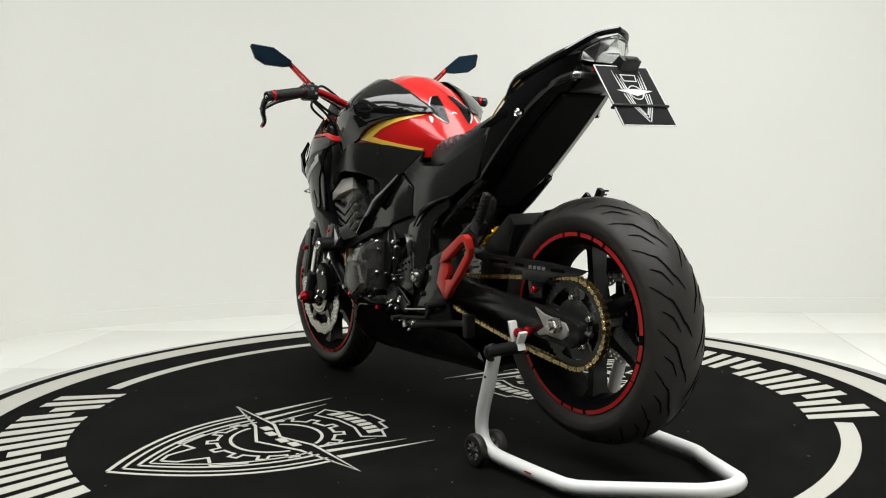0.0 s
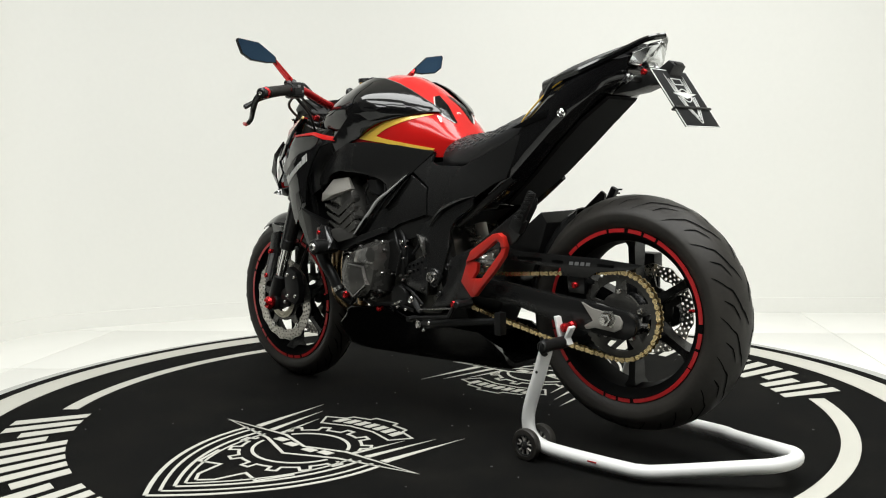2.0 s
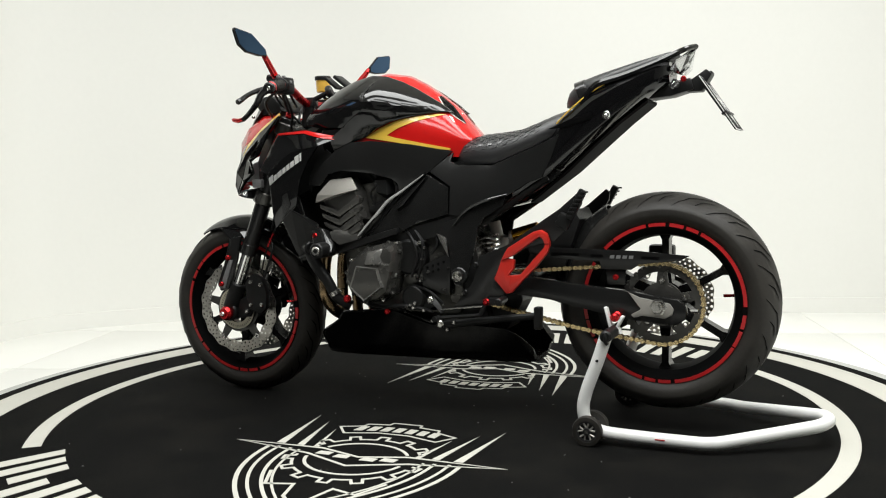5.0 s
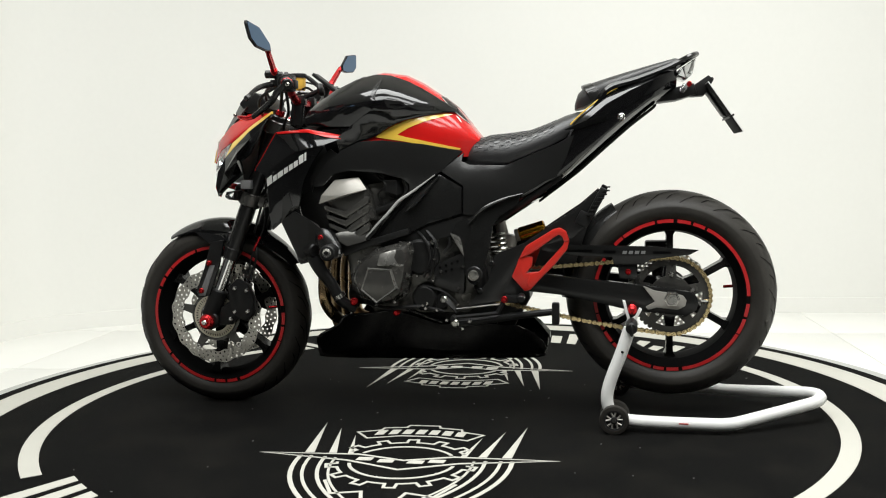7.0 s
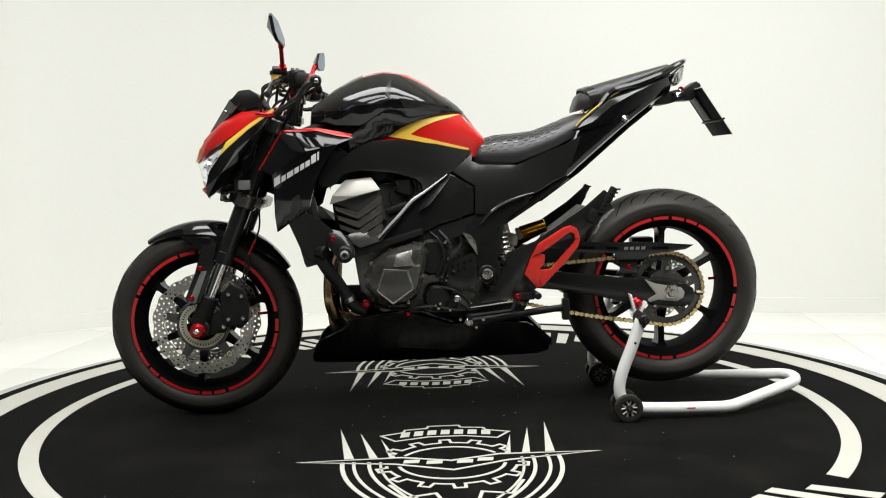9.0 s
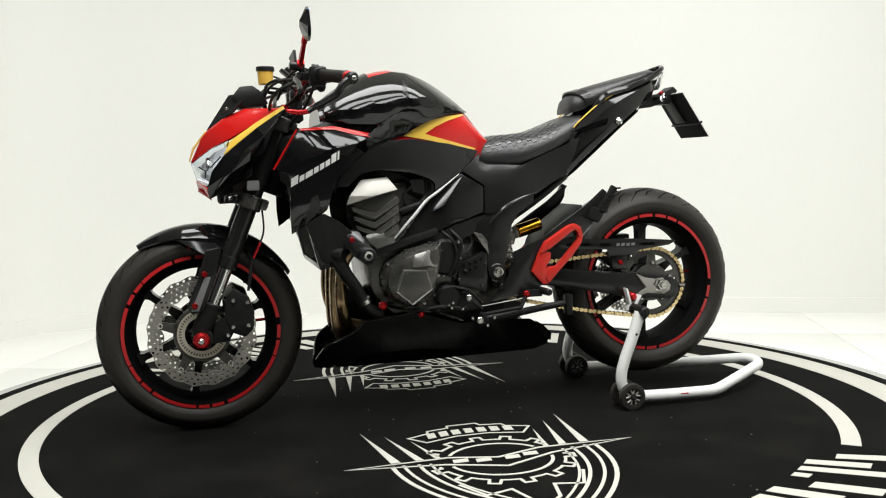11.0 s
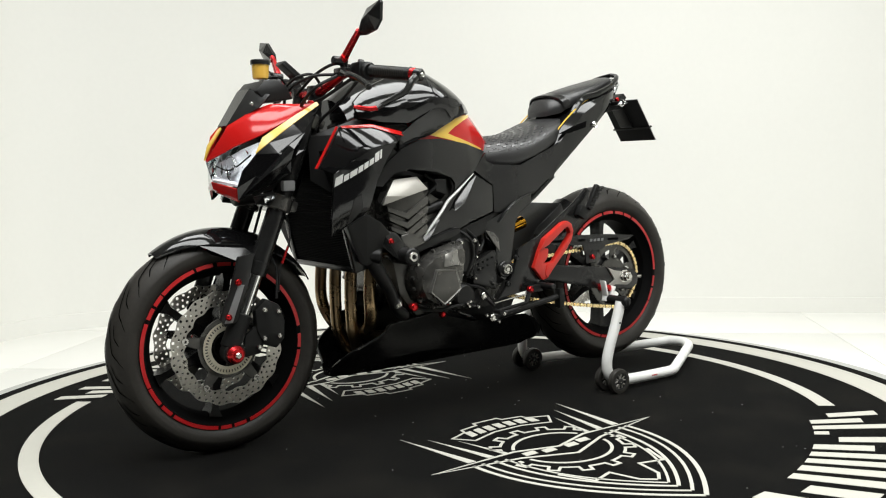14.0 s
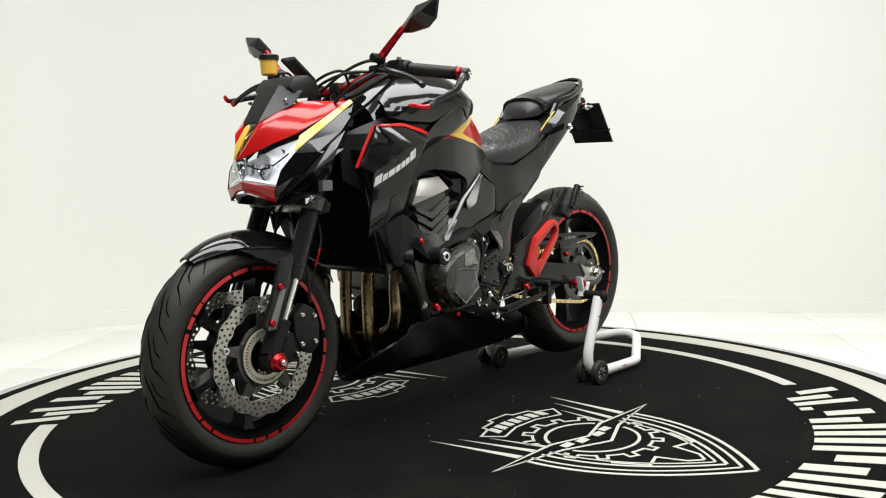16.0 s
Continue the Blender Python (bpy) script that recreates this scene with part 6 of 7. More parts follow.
        part("tail_screw", spin([(0.0001, s * 0.008), (0.005, s * 0.004), (0.006, s * 0.001), (0.009, s * 0.005), (0.0115, s * 0.002), (0.0115, -s * 0.004), (0.0001, -s * 0.004)], 18, (0.578, s * 0.137, 0.905), closed=False), CHROME, tail, "chrome dished screw")
    part("undertail", loft([[(x, -w, z - 0.004), (x, w, z - 0.004), (x, w * 0.9, z - 0.012), (x, -w * 0.9, z - 0.012)] for x, w, z in ((0.33, 0.058, 0.668), (0.45, 0.080, 0.758), (0.536, 0.088, 0.834), (0.606, 0.086, 0.894), (0.68, 0.074, 0.950))]), FINS, tail, "matt black undertail panel")
    # rear lamp: clear lens over a silver reflector, wrapped round the tip
    lamp = part("rear_lamp", bevelled(hull([(0.800, 0, 1.082), (0.788, -0.042, 1.072), (0.788, 0.042, 1.072), (0.757, -0.079, 1.050), (0.757, 0.079, 1.050), (0.742, -0.078, 1.022), (0.742, 0.078, 1.022), (0.765, -0.05, 1.012), (0.765, 0.05, 1.012), (0.786, -0.03, 1.030), (0.786, 0.03, 1.030), (0.73, 0, 1.03)]), 0.003), LENS, tail, "clear rear lamp lens")
    part("lamp_reflector", bevelled(hull([(0.788, 0, 1.074), (0.778, -0.036, 1.066), (0.778, 0.036, 1.066), (0.750, -0.072, 1.046), (0.750, 0.072, 1.046), (0.740, -0.070, 1.024), (0.740, 0.070, 1.024), (0.762, -0.045, 1.018), (0.762, 0.045, 1.018), (0.73, 0, 1.03)]), 0.003), CHROME, lamp, smooth=False)
    # plate bracket, plate cover and lamp
    br = part("plate_bracket", lump(bevelled(hull([(0.66, s * 0.055, 0.948) for s in (-1, 1)] + [(0.74, s * 0.045, 0.955) for s in (-1, 1)] + [(0.80, s * 0.035, 0.972) for s in (-1, 1)] + [(0.79, s * 0.035, 1.004) for s in (-1, 1)] + [(0.70, s * 0.05, 0.985) for s in (-1, 1)]), 0.004), bevelled(hull([(0.78, s * 0.03, 0.965) for s in (-1, 1)] + [(0.82, s * 0.03, 0.966) for s in (-1, 1)] + [(0.848, s * 0.03, 1.012) for s in (-1, 1)] + [(0.832, s * 0.03, 1.026) for s in (-1, 1)] + [(0.79, s * 0.03, 0.998) for s in (-1, 1)]), 0.003), bevelled(hull([(0.82, s * 0.03, 0.985) for s in (-1, 1)] + [(0.84, s * 0.03, 0.965) for s in (-1, 1)] + [(0.875, s * 0.03, 0.905) for s in (-1, 1)] + [(0.895, s * 0.03, 0.90) for s in (-1, 1)]), 0.003)), MATTE, bike, "black plate bracket")
    part("plate_lamp", box(0.838, 0, 1.012, 0.022, 0.04, 0.010, 0.003, Matrix.Rotation(radians(-35), 4, "Y")), MATTE, br)
    bolt("red_bolt", 0.775, -0.052, 1.000, 0.008, br, REDPART, 0.006)
    T = Matrix.Translation((0.872, -0.018, 0.927)) @ Matrix.Rotation(radians(-34), 4, "Y")
    def plate_bm(b):
        b.transform(T)
        return b
    plate = part("plate_cover", plate_bm(box(0, 0, 0, 0.006, 0.170, 0.172, 0.0015)), material("black plate card", (0.012, 0.012, 0.012), 0.75, specular=0.12, spread=0.15), br, "black card over the plate with a silver emblem")
    part("plate_frame", plate_bm(lump(box(0.0016, -0.086, 0, 0.0024, 0.0024, 0.176, 0.0006), box(0.0016, 0.086, 0, 0.0024, 0.0024, 0.176, 0.0006), box(0.0016, 0, -0.087, 0.0024, 0.174, 0.0024, 0.0006), box(0.0016, 0, 0.087, 0.0024, 0.174, 0.0024, 0.0006))), SILVER, br, "pale plate frame edge")
    part("elastic_band", plate_bm(box(0, 0, -0.032, 0.016, 0.180, 0.006, 0.002)), MATTE, br)
    # small emblem on the card: gear, wing and shield
    def flat(pts, w=None, closed=True):
        b = stroke(pts, w, closed, 0.0, 0.0012) if w else slab(pts, 0.0, 0.0012)
        b.transform(T @ Matrix(((0, 0, 1, 0.0028), (1, 0, 0, 0.005), (0, 1, 0, 0.008), (0, 0, 0, 1))))
        return b
    marks = [flat([(0.022 * math.cos(k * 0.35), 0.020 * math.sin(k * 0.35)) for k in range(18)], 0.0025), flat([(-0.058, 0.006), (0, 0.010), (0.058, 0.006), (0, -0.010)]), flat([(-0.020, 0.034), (0.020, 0.034), (0.024, 0.052), (-0.024, 0.052)], 0.0025)]
    for s in (-1, 1):
        for u in (0.046, 0.036, 0.028):
            marks.append(flat([(s * u, 0.065 - (0.046 - u) * 1.2), (s * u * 0.92, 0.010), (s * (u * 0.92 - 0.004), 0.010)]))
            marks.append(flat([(s * u * 0.9, -0.004), (s * u * 0.75, -0.035), (s * 0.002, -0.085 + (0.046 - u) * 1.1)], 0.0025, False))
    part("silver_emblem", lump(*marks), SILVER, plate, "printed silver emblem", smooth=False)
    for s in (-1, 1):
        part("indicator", bevelled(hull([(0.745, s * 0.075, 0.982), (0.775, s * 0.080, 0.990), (0.765, s * 0.118, 0.985), (0.745, s * 0.112, 0.978), (0.755, s * 0.10, 1.0), (0.752, s * 0.10, 0.968)]), 0.003), LENS, bike, "clear rear indicator")
        part("indicator_stalk", rod((0.755, s * 0.04, 0.985), (0.757, s * 0.085, 0.984), 0.008), MATTE, bike)


def nose(bike):
    cowl = empty("headlight_cowl")
    cowl.parent = bike
    cowl["label"] = "red and black pointed headlight cowl with gold strips"
    for s in (-1, 1):
        def P(*pts):
            return [(x, s * y, z) for x, y, z in pts]
        part("cowl_top", panel(P((-0.747, 0.002, 0.797), (-0.692, 0.030, 0.896), (-0.655, 0.055, 0.925), (-0.590, 0.085, 0.950), (-0.505, 0.118, 0.950), (-0.486, 0.150, 0.950), (-0.560, 0.138, 0.908), (-0.640, 0.112, 0.862), (-0.690, 0.080, 0.838)), 0.006, crown=[P((-0.715, 0.044, 0.866))[0], P((-0.652, 0.086, 0.912))[0], P((-0.565, 0.118, 0.938))[0]]), RED, cowl, "metallic red cowl top")
        part("gold_strip", panel(P((-0.486, 0.152, 0.954), (-0.482, 0.160, 0.946), (-0.560, 0.157, 0.894), (-0.622, 0.138, 0.845), (-0.656, 0.124, 0.816), (-0.634, 0.121, 0.858), (-0.560, 0.143, 0.909)), 0.006), YELLOW, cowl, "gold strip")
        part("cowl_side", panel(P((-0.482, 0.162, 0.945), (-0.510, 0.178, 0.905), (-0.547, 0.192, 0.823), (-0.583, 0.186, 0.800), (-0.580, 0.176, 0.762), (-0.635, 0.152, 0.730), (-0.699, 0.096, 0.690), (-0.703, 0.104, 0.725), (-0.690, 0.112, 0.770), (-0.657, 0.126, 0.813), (-0.622, 0.139, 0.843), (-0.560, 0.158, 0.892)), 0.007, crown=[P((-0.66, 0.128, 0.755))[0], P((-0.610, 0.165, 0.815))[0], P((-0.545, 0.180, 0.868))[0]]), BLACK, cowl, "gloss black cowl side", smooth=False)
        part("cowl_blade", panel(P((-0.545, 0.195, 0.868), (-0.590, 0.190, 0.835), (-0.655, 0.152, 0.755), (-0.694, 0.108, 0.700), (-0.630, 0.166, 0.742), (-0.588, 0.198, 0.798)), 0.005, crown=[P((-0.640, 0.178, 0.765))[0], P((-0.583, 0.206, 0.825))[0]]), BLACK, cowl, smooth=False)
        part("cowl_crease", panel(P((-0.560, 0.186, 0.858), (-0.545, 0.190, 0.862), (-0.575, 0.188, 0.822), (-0.600, 0.178, 0.818)), 0.004), SATIN, cowl)
        lens = part("headlight_lens", panel(P((-0.746, 0.001, 0.794), (-0.690, 0.080, 0.836), (-0.641, 0.116, 0.858), (-0.650, 0.126, 0.815), (-0.690, 0.110, 0.768), (-0.703, 0.100, 0.722), (-0.731, 0.001, 0.742)), 0.003, crown=P((-0.722, 0.055, 0.775))[0]), LENS, cowl, "clear headlight lens")
        part("headlight_reflector", panel(P((-0.715, 0.004, 0.790), (-0.672, 0.075, 0.828), (-0.630, 0.110, 0.848), (-0.640, 0.116, 0.812), (-0.672, 0.102, 0.765), (-0.688, 0.094, 0.730), (-0.715, 0.004, 0.735)), 0.003, crown=[P((-0.690, 0.030, 0.775))[0], P((-0.672, 0.070, 0.79))[0]]), REFLECT, lens)
        part("lamp_strip", tube(P((-0.728, 0.006, 0.747), (-0.712, 0.050, 0.741), (-0.694, 0.094, 0.733)), 0.0035, 8), WHITE, lens, "white daylight strip")
        part("lamp_divider", lump(tube(P((-0.722, 0.012, 0.784), (-0.704, 0.046, 0.772), (-0.690, 0.080, 0.782), (-0.664, 0.112, 0.812)), 0.0022, 6), tube(P((-0.704, 0.046, 0.772), (-0.706, 0.052, 0.755), (-0.700, 0.060, 0.742)), 0.0022, 6)), SATIN, lens)
        rng = random.Random(31)
        bm = bmesh.new()
        for k in range(14):
            u, w = rng.uniform(0.08, 0.92), rng.uniform(0.1, 0.9)
            c = Vector((-0.716 + 0.058 * u, 0.012 + 0.088 * u, 0.745 + 0.022 * u + (0.040 + 0.020 * u) * w))
            q = [c + Vector((rng.uniform(-0.004, 0.003), rng.uniform(-0.011, 0.011), rng.uniform(-0.010, 0.010))) for i in range(5)]
            lump(bm, hull(P(*[(p.x, p.y, p.z) for p in q])))
        part("lamp_facets", bm, CHROME, lens, "chromed lamp facets", smooth=False)
        part("reflector_fin", panel(P((-0.726, 0.008, 0.745), (-0.696, 0.094, 0.727), (-0.696, 0.092, 0.738), (-0.726, 0.008, 0.757)), 0.003), material("white lamp strip", (0.85, 0.86, 0.9), 0.25), lens)
        part("lamp_bowl", spin([(0.030, 0.0), (0.026, 0.012), (0.012, 0.024), (0.0001, 0.026)], 20, closed=False), CHROME, lens).matrix_basis = Matrix.Translation((-0.70, s * 0.052, 0.782)) @ Matrix.Rotation(radians(-90), 4, "Z")
        part("cowl_chin", panel(P((-0.734, 0.001, 0.741), (-0.706, 0.100, 0.722), (-0.700, 0.096, 0.696), (-0.728, 0.030, 0.718), (-0.729, 0.001, 0.722)), 0.006), RED, cowl, "red cowl chin")
        part("indicator", bevelled(hull([(-0.650, s * 0.150, 0.700), (-0.622, s * 0.150, 0.706), (-0.628, s * 0.175, 0.696), (-0.645, s * 0.172, 0.690), (-0.625, s * 0.145, 0.683), (-0.645, s * 0.145, 0.682)]), 0.003), LENS, bike, "clear front indicator")
        part("indicator_body", bevelled(hull([(-0.66, s * 0.10, 0.700), (-0.60, s * 0.10, 0.715), (-0.61, s * 0.150, 0.705), (-0.65, s * 0.150, 0.705), (-0.62, s * 0.12, 0.675), (-0.66, s * 0.12, 0.68)]), 0.004), MATTE, bike)
        part("reflector_block", box(-0.578, s * 0.150, 0.728, 0.035, 0.02, 0.028, 0.004), GREY, bike, "grey alloy bracket block")
    part("gold_strip", panel([(-0.7525, 0, 0.800), (-0.738, -0.012, 0.838), (-0.706, -0.010, 0.884), (-0.702, 0.0, 0.890), (-0.706, 0.010, 0.884), (-0.738, 0.012, 0.838)], 0.004, crown=(-0.741, 0, 0.842)), YELLOW, cowl, "gold strip")
    part("cowl_core", hull([(x, s * y, z) for s in (-1, 1) for x, y, z in ((-0.62, 0.05, 0.87), (-0.53, 0.10, 0.92), (-0.55, 0.14, 0.80), (-0.60, 0.11, 0.72), (-0.63, 0.04, 0.70), (-0.62, 0.085, 0.80))]), MATTE, cowl)
    part("horn_lamp", rod((-0.675, 0, 0.700), (-0.60, 0, 0.705), 0.028, 16, 0.006), MATTE, bike)
    # dark flyscreen and the meter housing behind it
    screen = part("flyscreen", lump(panel([(-0.697, -0.032, 0.893), (-0.697, 0.032, 0.893), (-0.632, 0.040, 0.992), (-0.600, 0.0, 1.000), (-0.632, -0.040, 0.992)], 0.004), panel([(-0.697, -0.032, 0.893), (-0.632, -0.040, 0.992), (-0.592, -0.088, 0.975), (-0.625, -0.085, 0.940)], 0.004), panel([(-0.697, 0.032, 0.893), (-0.632, 0.040, 0.992), (-0.592, 0.088, 0.975), (-0.625, 0.085, 0.940)], 0.004)), SATIN, cowl, "black faceted flyscreen")
    for s in (-1, 1):
        bolt("screen_screw", -0.640, s * 0.076, 0.950, 0.005, screen, BOLT, 0.004)
    part("meter_housing", bevelled(hull([(x, s * y, z) for s in (-1, 1) for x, y, z in ((-0.625, 0.075, 0.985), (-0.600, 0.070, 1.015), (-0.565, 0.080, 1.018), (-0.540, 0.085, 1.000), (-0.520, 0.080, 0.965), (-0.60, 0.08, 0.955))]), 0.004), MATTE, bike, "matt black meter housing")


def controls(bike):
    bar = empty("handlebar")
    bar.parent = bike
    bar["label"] = "red handlebar with black grips and switchgear"
    part("bar_tube", tube([(-0.341, -0.415, 1.008), (-0.385, -0.28, 1.028), (-0.415, -0.20, 1.030), (-0.430, -0.10, 0.995), (-0.432, -0.05, 0.985), (-0.432, 0.05, 0.985), (-0.430, 0.10, 0.995), (-0.415, 0.20, 1.030), (-0.385, 0.28, 1.028), (-0.341, 0.415, 1.008)], 0.0125, 14), REDPART, bar, "red anodised bar tube")
    for s in (-1, 1):
        part("bar_riser", lump(rod((-0.445, s * 0.05, 0.91), (-0.434, s * 0.05, 0.985), 0.020, 16, 0.004), box(-0.432, s * 0.05, 0.992, 0.046, 0.036, 0.030, 0.006)), SATIN, bike)
        a, b = Vector((-0.341, s * 0.405, 1.010)), Vector((-0.388, s * 0.285, 1.028))
        d = (b - a).normalized()
        grip = part("grip", tube([a, a.lerp(b, 0.03), a.lerp(b, 0.06), a.lerp(b, 0.5), a.lerp(b, 0.97), b], [0.0165, 0.019, 0.0165, 0.0165, 0.0165, 0.020], 18, 2), MATTE, bar, "black rubber grip")
        bm = bmesh.new()
        for k in range(18):
            c = a.lerp(b, 0.12 + 0.045 * k)
            rod(c - d * 0.0012, c + d * 0.0012, 0.0172, 16, bm=bm)
        tagged(part("grip_ribs", bm, RUBBER, grip), kind="stuff")
        part("bar_end", lump(rod(a, a - d * 0.012, 0.0175, 18, 0.002)), REDPART, bar, "red anodised bar end")
        part("bar_weight", rod(a - d * 0.011, a - d * 0.034, 0.0165, 18, 0.004), SATIN, bar)
        bolt("bar_end_bolt", a.x - d.x * 0.034, a.y - d.y * 0.034, a.z - d.z * 0.034, 0.006, bar, BOLT, 0.003)
        # lever guard: arm from the bar end that hooks forward to a coloured tip
        e = a - d * 0.022
        if s < 0:
            arm = [e, e + Vector((-0.025, s * 0.006, -0.018)), e + Vector((-0.045, s * 0.004, -0.045)), Vector((-0.425, s * 0.405, 0.935)), Vector((-0.447, s * 0.402, 0.921))]
            tip = [Vector((-0.445, s * 0.402, 0.922)), Vector((-0.465, s * 0.398, 0.919)), Vector((-0.488, s * 0.388, 0.922)), Vector((-0.500, s * 0.380, 0.925))]
        else:
            arm = [e, Vector((-0.372, 0.438, 1.002)), Vector((-0.41, 0.441, 0.993)), Vector((-0.44, 0.439, 0.988)), Vector((-0.458, 0.436, 0.988))]
            tip = [Vector((-0.457, 0.436, 0.988)), Vector((-0.464, 0.434, 0.992)), Vector((-0.468, 0.433, 0.998)), Vector((-0.470, 0.432, 1.003))]
        part("lever_guard", tube(arm, [0.012, 0.010, 0.009, 0.0075, 0.007], 10), SATIN, bar, "black lever guard arm")
        part("guard_tip", tube(tip, [0.0065, 0.0068, 0.0062, 0.0035], 10), REDPART, bar, "red guard tip")
        # switch housing, master cylinder, lever
        part("switch_box", lump(box(-0.398, s * 0.252, 1.028, 0.048, 0.050, 0.052, 0.010), box(-0.372, s * 0.262, 1.022, 0.02, 0.03, 0.025, 0.004), rod((-0.392, s * 0.285, 1.027), (-0.40, s * 0.23, 1.03), 0.024, 16, 0.004)), MATTE, bar, "black switch housing")
        bm = bmesh.new()
        for k, (dx, dy, dz) in enumerate(((0.022, 0.0, 0.012), (0.022, 0.012, -0.002), (0.022, -0.012, -0.004), (0.0, 0.0, 0.028), (-0.012, 0.012, 0.028))):
            lump(bm, box(-0.398 + dx, s * (0.252 + dy), 1.028 + dz, 0.010, 0.010, 0.008, 0.002))
        part("switch_keys", bm, GREY, bar)
        part("lever_perch", lump(box(-0.430, s * 0.215, 1.030, 0.045, 0.050, 0.022, 0.006), rod((-0.445, s * 0.235, 1.022), (-0.445, s * 0.235, 1.040), 0.010, 12, 0.002)), SATIN, bar)
        part("lever", tube([(-0.448, s * 0.235, 1.028), (-0.462, s * 0.29, 1.016), (-0.462, s * 0.345, 1.000), (-0.462, s * 0.392, 0.978)], [0.009, 0.0085, 0.007, 0.008], 10), SATIN, bar, "black control lever")
        part("lever_end", rod((-0.462, s * 0.388, 0.980), (-0.466, s * 0.402, 0.972), 0.0085, 10, 0.003), SATIN if s < 0 else REDPART, bar)
        # mirrors: slotted red stem, faceted shell, blue glass
        sy = s
        base = Vector((-0.442 if s < 0 else -0.415, sy * 0.232, 1.062))
        foot = Vector((-0.436 if s < 0 else -0.400, sy * 0.300, 1.122))
        stem_d = (foot - base).normalized()
        nrm = Vector((1, 0, 0))
        nrm = (nrm - stem_d * nrm.dot(stem_d)).normalized()
        wide = stem_d.cross(nrm)
        mir = empty("mirror")
        mir.parent = bike
        mir["label"] = "blue-glass bar mirror with a slotted red stem"
        bm = bmesh.new()
        for q in (-1, 1):
            lump(bm, loft([[base + wide * (q * 0.0058 + c[0] * 0.0030) + nrm * c[1] * 0.006 for c in ((-1, -1), (1, -1), (1, 1), (-1, 1))], [foot + wide * (q * 0.0045 + c[0] * 0.0028) + nrm * c[1] * 0.005 for c in ((-1, -1), (1, -1), (1, 1), (-1, 1))]]))
        rod(base - stem_d * 0.012, base + stem_d * 0.010, 0.011, 12, bm=bm)
        rod(foot - stem_d * 0.012, foot + stem_d * 0.008, 0.0085, 12, bm=bm)
        part("mirror_stem", bm, REDPART, mir, "slotted red anodised stem")
        part("mirror_clamp", lump(rod(base - stem_d * 0.010, (-0.425, sy * 0.215, 1.030), 0.010, 12), rod(base + nrm * -0.030 - stem_d * 0.008, base + nrm * 0.012 - stem_d * 0.008, 0.012, 12, 0.002)), SATIN, mir)
        u = Vector((0.0, sy, 0.0))
        face = Vector((0.985, -0.075 if s < 0 else -0.14, 0.10)).normalized()
        u = (u - face * u.dot(face)).normalized()
        v = face.cross(u)
        if v.z < 0:
            v = -v
        o = [(-0.002, -0.007), (0.000, 0.012), (0.036, 0.038), (0.058, 0.054), (0.132, 0.064), (0.137, 0.057), (0.124, 0.016), (0.092, -0.004), (0.032, -0.010)]
        c0 = foot + face * 0.004
        rim_ = [c0 + u * a_ + v * b_ for a_, b_ in o]
        shell = hull(rim_ + [p + face * 0.007 for p in rim_] + [c0 + u * 0.055 + v * 0.026 - face * 0.018, c0 + u * 0.092 + v * 0.036 - face * 0.018, c0 + u * 0.02 + v * 0.004 - face * 0.010])
        part("mirror_shell", shell, SATIN, mir, "black faceted mirror shell", smooth=False)
        gl = [c0 + u * (0.066 + (a_ - 0.066) * 0.93) + v * (0.031 + (b_ - 0.031) * 0.92) + face * 0.0072 for a_, b_ in o]
        bm = bmesh.new()
        t = [bm.verts.new(p + face * 0.0015) for p in gl]
        w_ = [bm.verts.new(p) for p in gl]
        bm.faces.new(t)
        bm.faces.new(w_[::-1])
        for k in range(len(t)):
            bm.faces.new((t[k], w_[k], w_[(k + 1) % len(t)], t[(k + 1) % len(t)]))
        part("mirror_glass", bm, MIRROR, mir, "blue-tinted mirror glass", smooth=False)
    # brake fluid pot
    pot = part("fluid_pot", spin([(0.0001, -0.030), (0.020, -0.030), (0.024, -0.026), (0.026, 0.016), (0.0001, 0.016)], 28, closed=False), AMBER, bike, "amber brake fluid pot with a black cap")
    pot.matrix_basis = Matrix.Translation((-0.506, 0.161, 1.070)) @ Matrix.Rotation(radians(90), 4, "X")
    part("pot_cap", spin([(0.0001, 0.028), (0.027, 0.028), (0.029, 0.025), (0.029, 0.014), (0.0001, 0.014)], 28, closed=False), MATTE, pot)
    part("pot_hose", lump(tube([(-0.506, 0.161, 1.038), (-0.500, 0.165, 1.020), (-0.470, 0.185, 1.018), (-0.445, 0.205, 1.030)], 0.006, 8), tube([(-0.485, 0.165, 1.07), (-0.455, 0.19, 1.062), (-0.43, 0.21, 1.05)], 0.003, 6)), MATTE, bike)
    # device mount and small display on the bar
    part("device_mount", lump(box(-0.405, 0.155, 1.062, 0.012, 0.060, 0.100, 0.005, Matrix.Rotation(radians(-52), 4, "Y")), rod((-0.42, 0.15, 1.0), (-0.40, 0.155, 1.05), 0.012, 12), rod((-0.425, 0.09, 1.015), (-0.425, 0.13, 1.015), 0.020, 18, 0.004)), MATTE, bike, "black device mount on the bar")
    part("device_mount", box(-0.440, 0.12, 1.066, 0.010, 0.045, 0.060, 0.004, Matrix.Rotation(radians(-50), 4, "Y")), MATTE, bike)
    part("ignition_horn", rod((-0.370, -0.045, 1.020), (-0.352, -0.040, 1.026), 0.021, 20, 0.005), MATTE, bike)
    part("ignition_stalk", rod((-0.43, -0.05, 0.995), (-0.365, -0.045, 1.02), 0.008, 10), SATIN, bike)
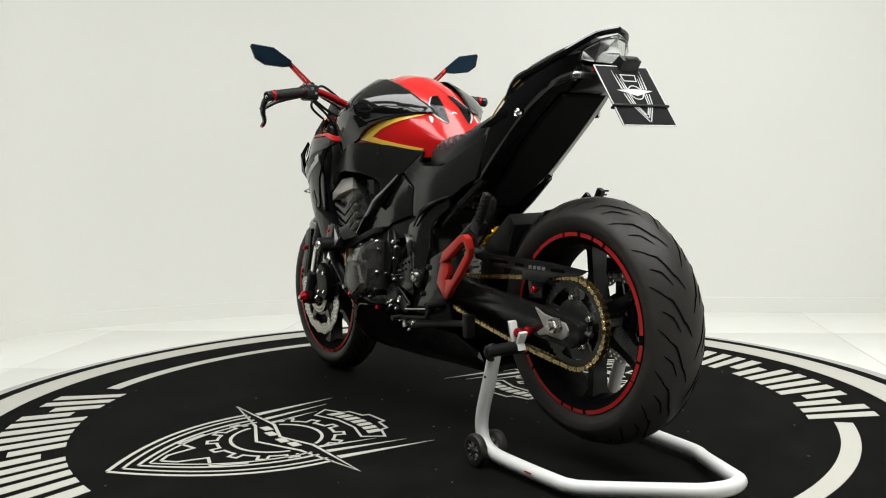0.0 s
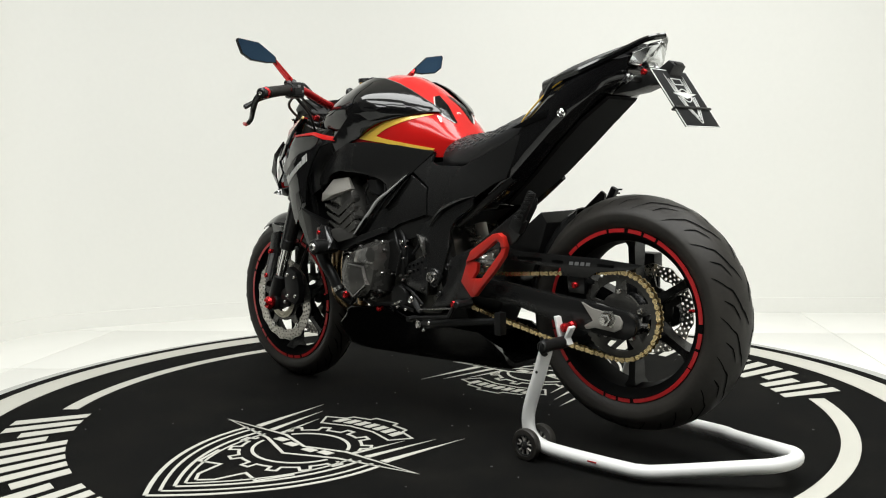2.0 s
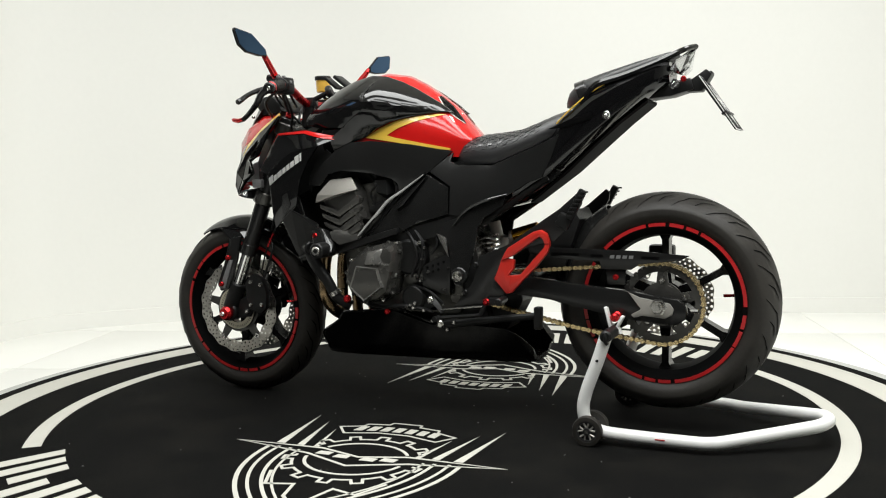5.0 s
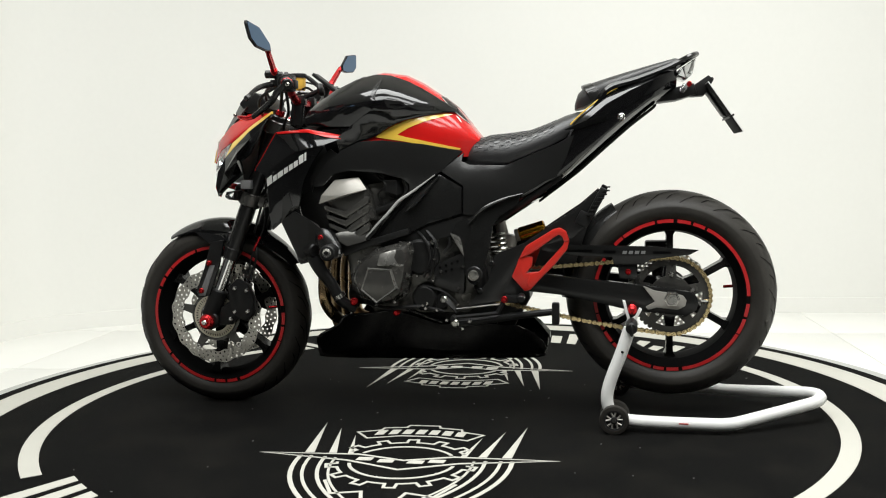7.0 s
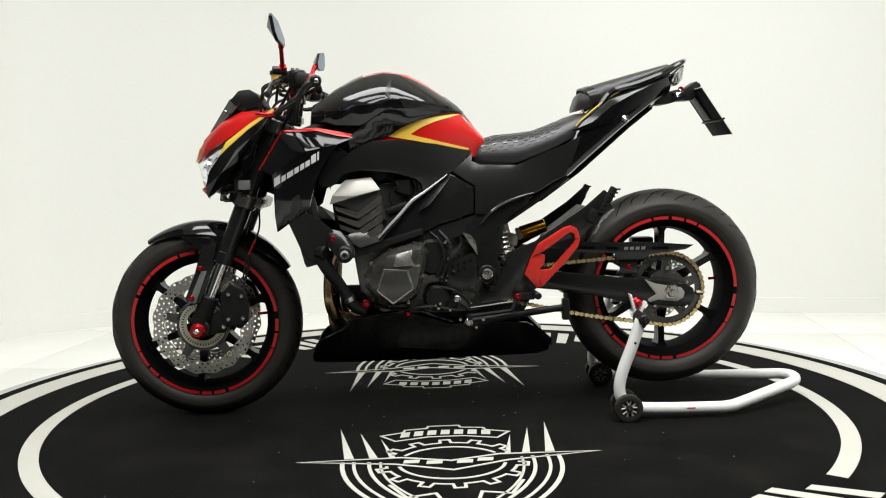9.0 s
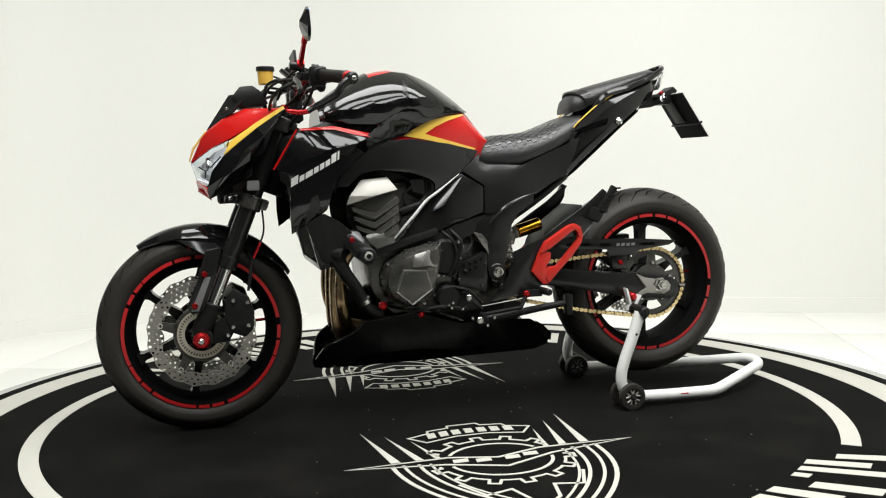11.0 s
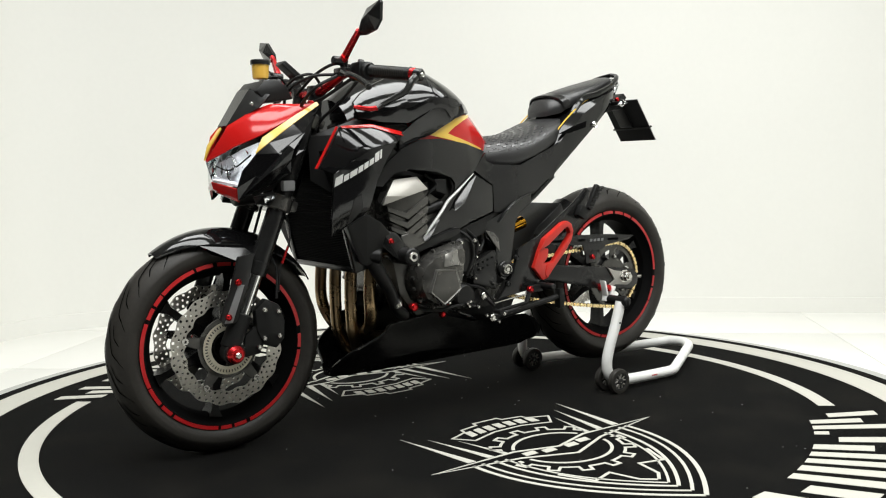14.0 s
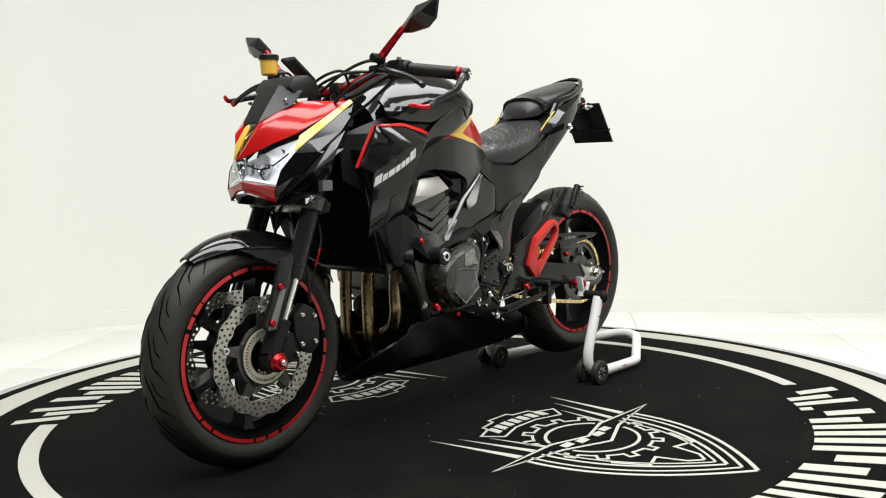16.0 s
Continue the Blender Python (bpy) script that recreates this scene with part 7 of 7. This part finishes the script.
    # cables and hoses in front of the bar
    for pts, r in (([(-0.43, -0.20, 1.025), (-0.50, -0.15, 1.02), (-0.53, -0.06, 0.98), (-0.50, 0.02, 0.90)], 0.0042), ([(-0.45, -0.21, 1.02), (-0.51, -0.19, 0.985), (-0.52, -0.12, 0.93), (-0.47, -0.08, 0.86)], 0.0045),
                   ([(-0.43, 0.20, 1.025), (-0.50, 0.15, 1.03), (-0.53, 0.06, 0.99), (-0.50, -0.02, 0.90)], 0.0042), ([(-0.45, 0.22, 1.02), (-0.52, 0.17, 0.99), (-0.53, 0.10, 0.92), (-0.48, 0.07, 0.84)], 0.0045), ([(-0.42, -0.23, 1.01), (-0.46, -0.14, 0.965), (-0.49, -0.05, 0.94), (-0.47, 0.03, 0.88)], 0.005),
                   ([(-0.405, -0.24, 1.005), (-0.425, -0.17, 0.95), (-0.46, -0.12, 0.90), (-0.45, -0.09, 0.84)], 0.0045)):
        part("cable", tube(pts, r, 8), MATTE, bike)
    for pts, r in (([(-0.44, -0.10, 1.00), (-0.48, -0.12, 1.03), (-0.52, -0.10, 1.02), (-0.53, -0.03, 0.99)], 0.004), ([(-0.42, 0.14, 1.01), (-0.46, 0.13, 1.045), (-0.49, 0.15, 1.045)], 0.004), ([(-0.41, -0.22, 1.045), (-0.44, -0.18, 1.055), (-0.47, -0.12, 1.03), (-0.49, -0.04, 0.98)], 0.0045)):
        part("cable", tube(pts, r, 8), MATTE, bike)
    part("yoke_key", lump(rod((-0.462, 0.0, 0.935), (-0.456, 0.0, 0.952), 0.016, 16, 0.003), box(-0.44, 0, 0.925, 0.05, 0.10, 0.02, 0.005)), SATIN, bike)
    part("head_nut", lump(rod((-0.482, 0, 0.918), (-0.476, 0, 0.932), 0.020, 6, 0.002)), BOLT, bike)


def motorcycle():
    bike = empty("motorcycle")
    rear_end(bike)
    front_end(bike)
    engine(bike)
    frame_parts(bike)
    bodywork(bike)
    nose(bike)
    controls(bike)
    return tagged(bike, "black naked motorcycle with red and gold tank and red rim tape", "motorcycle")


BIKE = motorcycle()
for ob in BIKE.children_recursive:
    if ob.type == "MESH" and ob.data.materials[0] is LENS:
        ob.visible_shadow = False


# ---- the paddock stand under the rear wheel ----
HUB = material("black nylon hub", (0.02, 0.02, 0.02), 0.35)


def paddock_stand():
    st = empty("paddock_stand")
    R = 0.0178
    left = [(0.606, -0.206, 0.302), (0.580, -0.206, 0.225), (0.552, -0.206, 0.150), (0.541, -0.206, 0.100), (0.550, -0.206, 0.060), (0.585, -0.206, 0.037), (0.66, -0.206, 0.031), (0.830, -0.198, 0.028), (0.878, -0.190, 0.028), (0.925, -0.164, 0.031), (1.090, -0.066, 0.054), (1.138, -0.034, 0.061), (1.157, 0.0, 0.064)]
    right = [(x, 0.044 - y, z) for x, y, z in left[::-1]]
    bm = tube(left + [(1.160, 0.022, 0.064)] + right, R, 16, 5)
    part("stand_tube", bm, WHITE, st, "white bent steel tube")
    for y, s in ((-0.206, -1), (0.250, 1)):
        # roller wheels on the outer and inner side
        for k, dy in enumerate((-0.034, 0.030)):
            wy = y + dy
            x, z = 0.562, 0.042
            w = part("roller", spin([(0.030, wy - 0.011), (0.040, wy - 0.010), (0.042, wy - 0.006), (0.042, wy + 0.006), (0.040, wy + 0.010), (0.030, wy + 0.011), (0.026, wy + 0.004), (0.026, wy - 0.004)], 32, (x, 0, z)), RUBBER, st, "black rubber roller")
            hub = part("roller_hub", spin([(0.004, wy - 0.012), (0.010, wy - 0.012), (0.011, wy - 0.003), (0.024, wy - 0.003), (0.025, wy - 0.010), (0.030, wy - 0.010), (0.030, wy + 0.010), (0.025, wy + 0.010), (0.024, wy + 0.003), (0.011, wy + 0.003), (0.010, wy + 0.012), (0.004, wy + 0.012)], 28, (x, 0, z)), HUB, w)
            for q in range(5):
                a = 2 * math.pi * q / 5 + 0.4
                for da in (-0.30, 0.30):
                    part("hub_spoke", rod((x + 0.008 * math.cos(a), wy + (s if k else -1) * 0.006, z + 0.008 * math.sin(a)), (x + 0.026 * math.cos(a + da), wy + (s if k else -1) * 0.006, z + 0.026 * math.sin(a + da)), 0.003, 6), TITAN, hub)
            part("roller_bolt", rod((x, wy - 0.014, z), (x, wy + 0.014, z), 0.005, 10), BOLT, w)
        part("roller_axle", rod((0.562, y - 0.04, 0.042), (0.562, y + 0.036, 0.042), 0.006, 10), BOLT, st)
        # black sleeve and hooked cup that holds the spool
        part("sleeve", lump(rod((0.606, y - s * -0.012, 0.302), (0.616, y + s * 0.012, 0.302), 0.0235, 20, 0.004), rod((0.611, y + s * 0.03, 0.305), (0.611, y - s * 0.075, 0.305), 0.0165, 16, 0.004)), MATTE, st, "black cup sleeve")
        yo = y - s * 0.068
        part("cup", lump(prism([(0.598, 0.318), (0.624, 0.318), (0.632, 0.300), (0.592, 0.300)], yo - 0.012, yo + 0.012, 0.002), prism([(0.598, 0.316), (0.606, 0.316), (0.592, 0.370), (0.584, 0.372)], yo - 0.012, yo + 0.012, 0.002), prism([(0.616, 0.316), (0.624, 0.316), (0.640, 0.346), (0.632, 0.350)], yo - 0.012, yo + 0.012, 0.002)), WHITE, st, "white hooked spool cup")
        # hole in the arm, its shade drawn as a small dark disc
        part("arm_hole_disc", spin([(0.0001, s * 0.0185), (0.004, s * 0.0185), (0.004, s * 0.015), (0.0001, s * 0.015)], 12, (0.585, y, 0.235), closed=False), MATTE, st)
    part("maker_label", prism([(0.742, 0.031), (0.768, 0.031), (0.768, 0.034), (0.742, 0.034)], -0.2208, -0.2185), STRIPE, st, "small red printed bar")
    return tagged(st, "white tubular paddock stand on black rollers", "paddock stand")


STAND = paddock_stand()
# turning things and how each sits on the table: shift across and turn in degrees
TURNING = [(TURNTABLE, 0.0, 0.0), (MAT, 0.0, 0.0), (BIKE, 0.013, 1.65), (STAND, 0.0, 0.0)]


# ---- motion: the table turns at an even pace ----
def motions():
    for thing, shift, turn in TURNING:
        walk(thing, [(float(t), pose(0, 0, 0, 0, 0, -58.43 + 6.537 * t) @ pose(0, shift, 0, 0, 0, turn)) for t in range(17)])


motions()
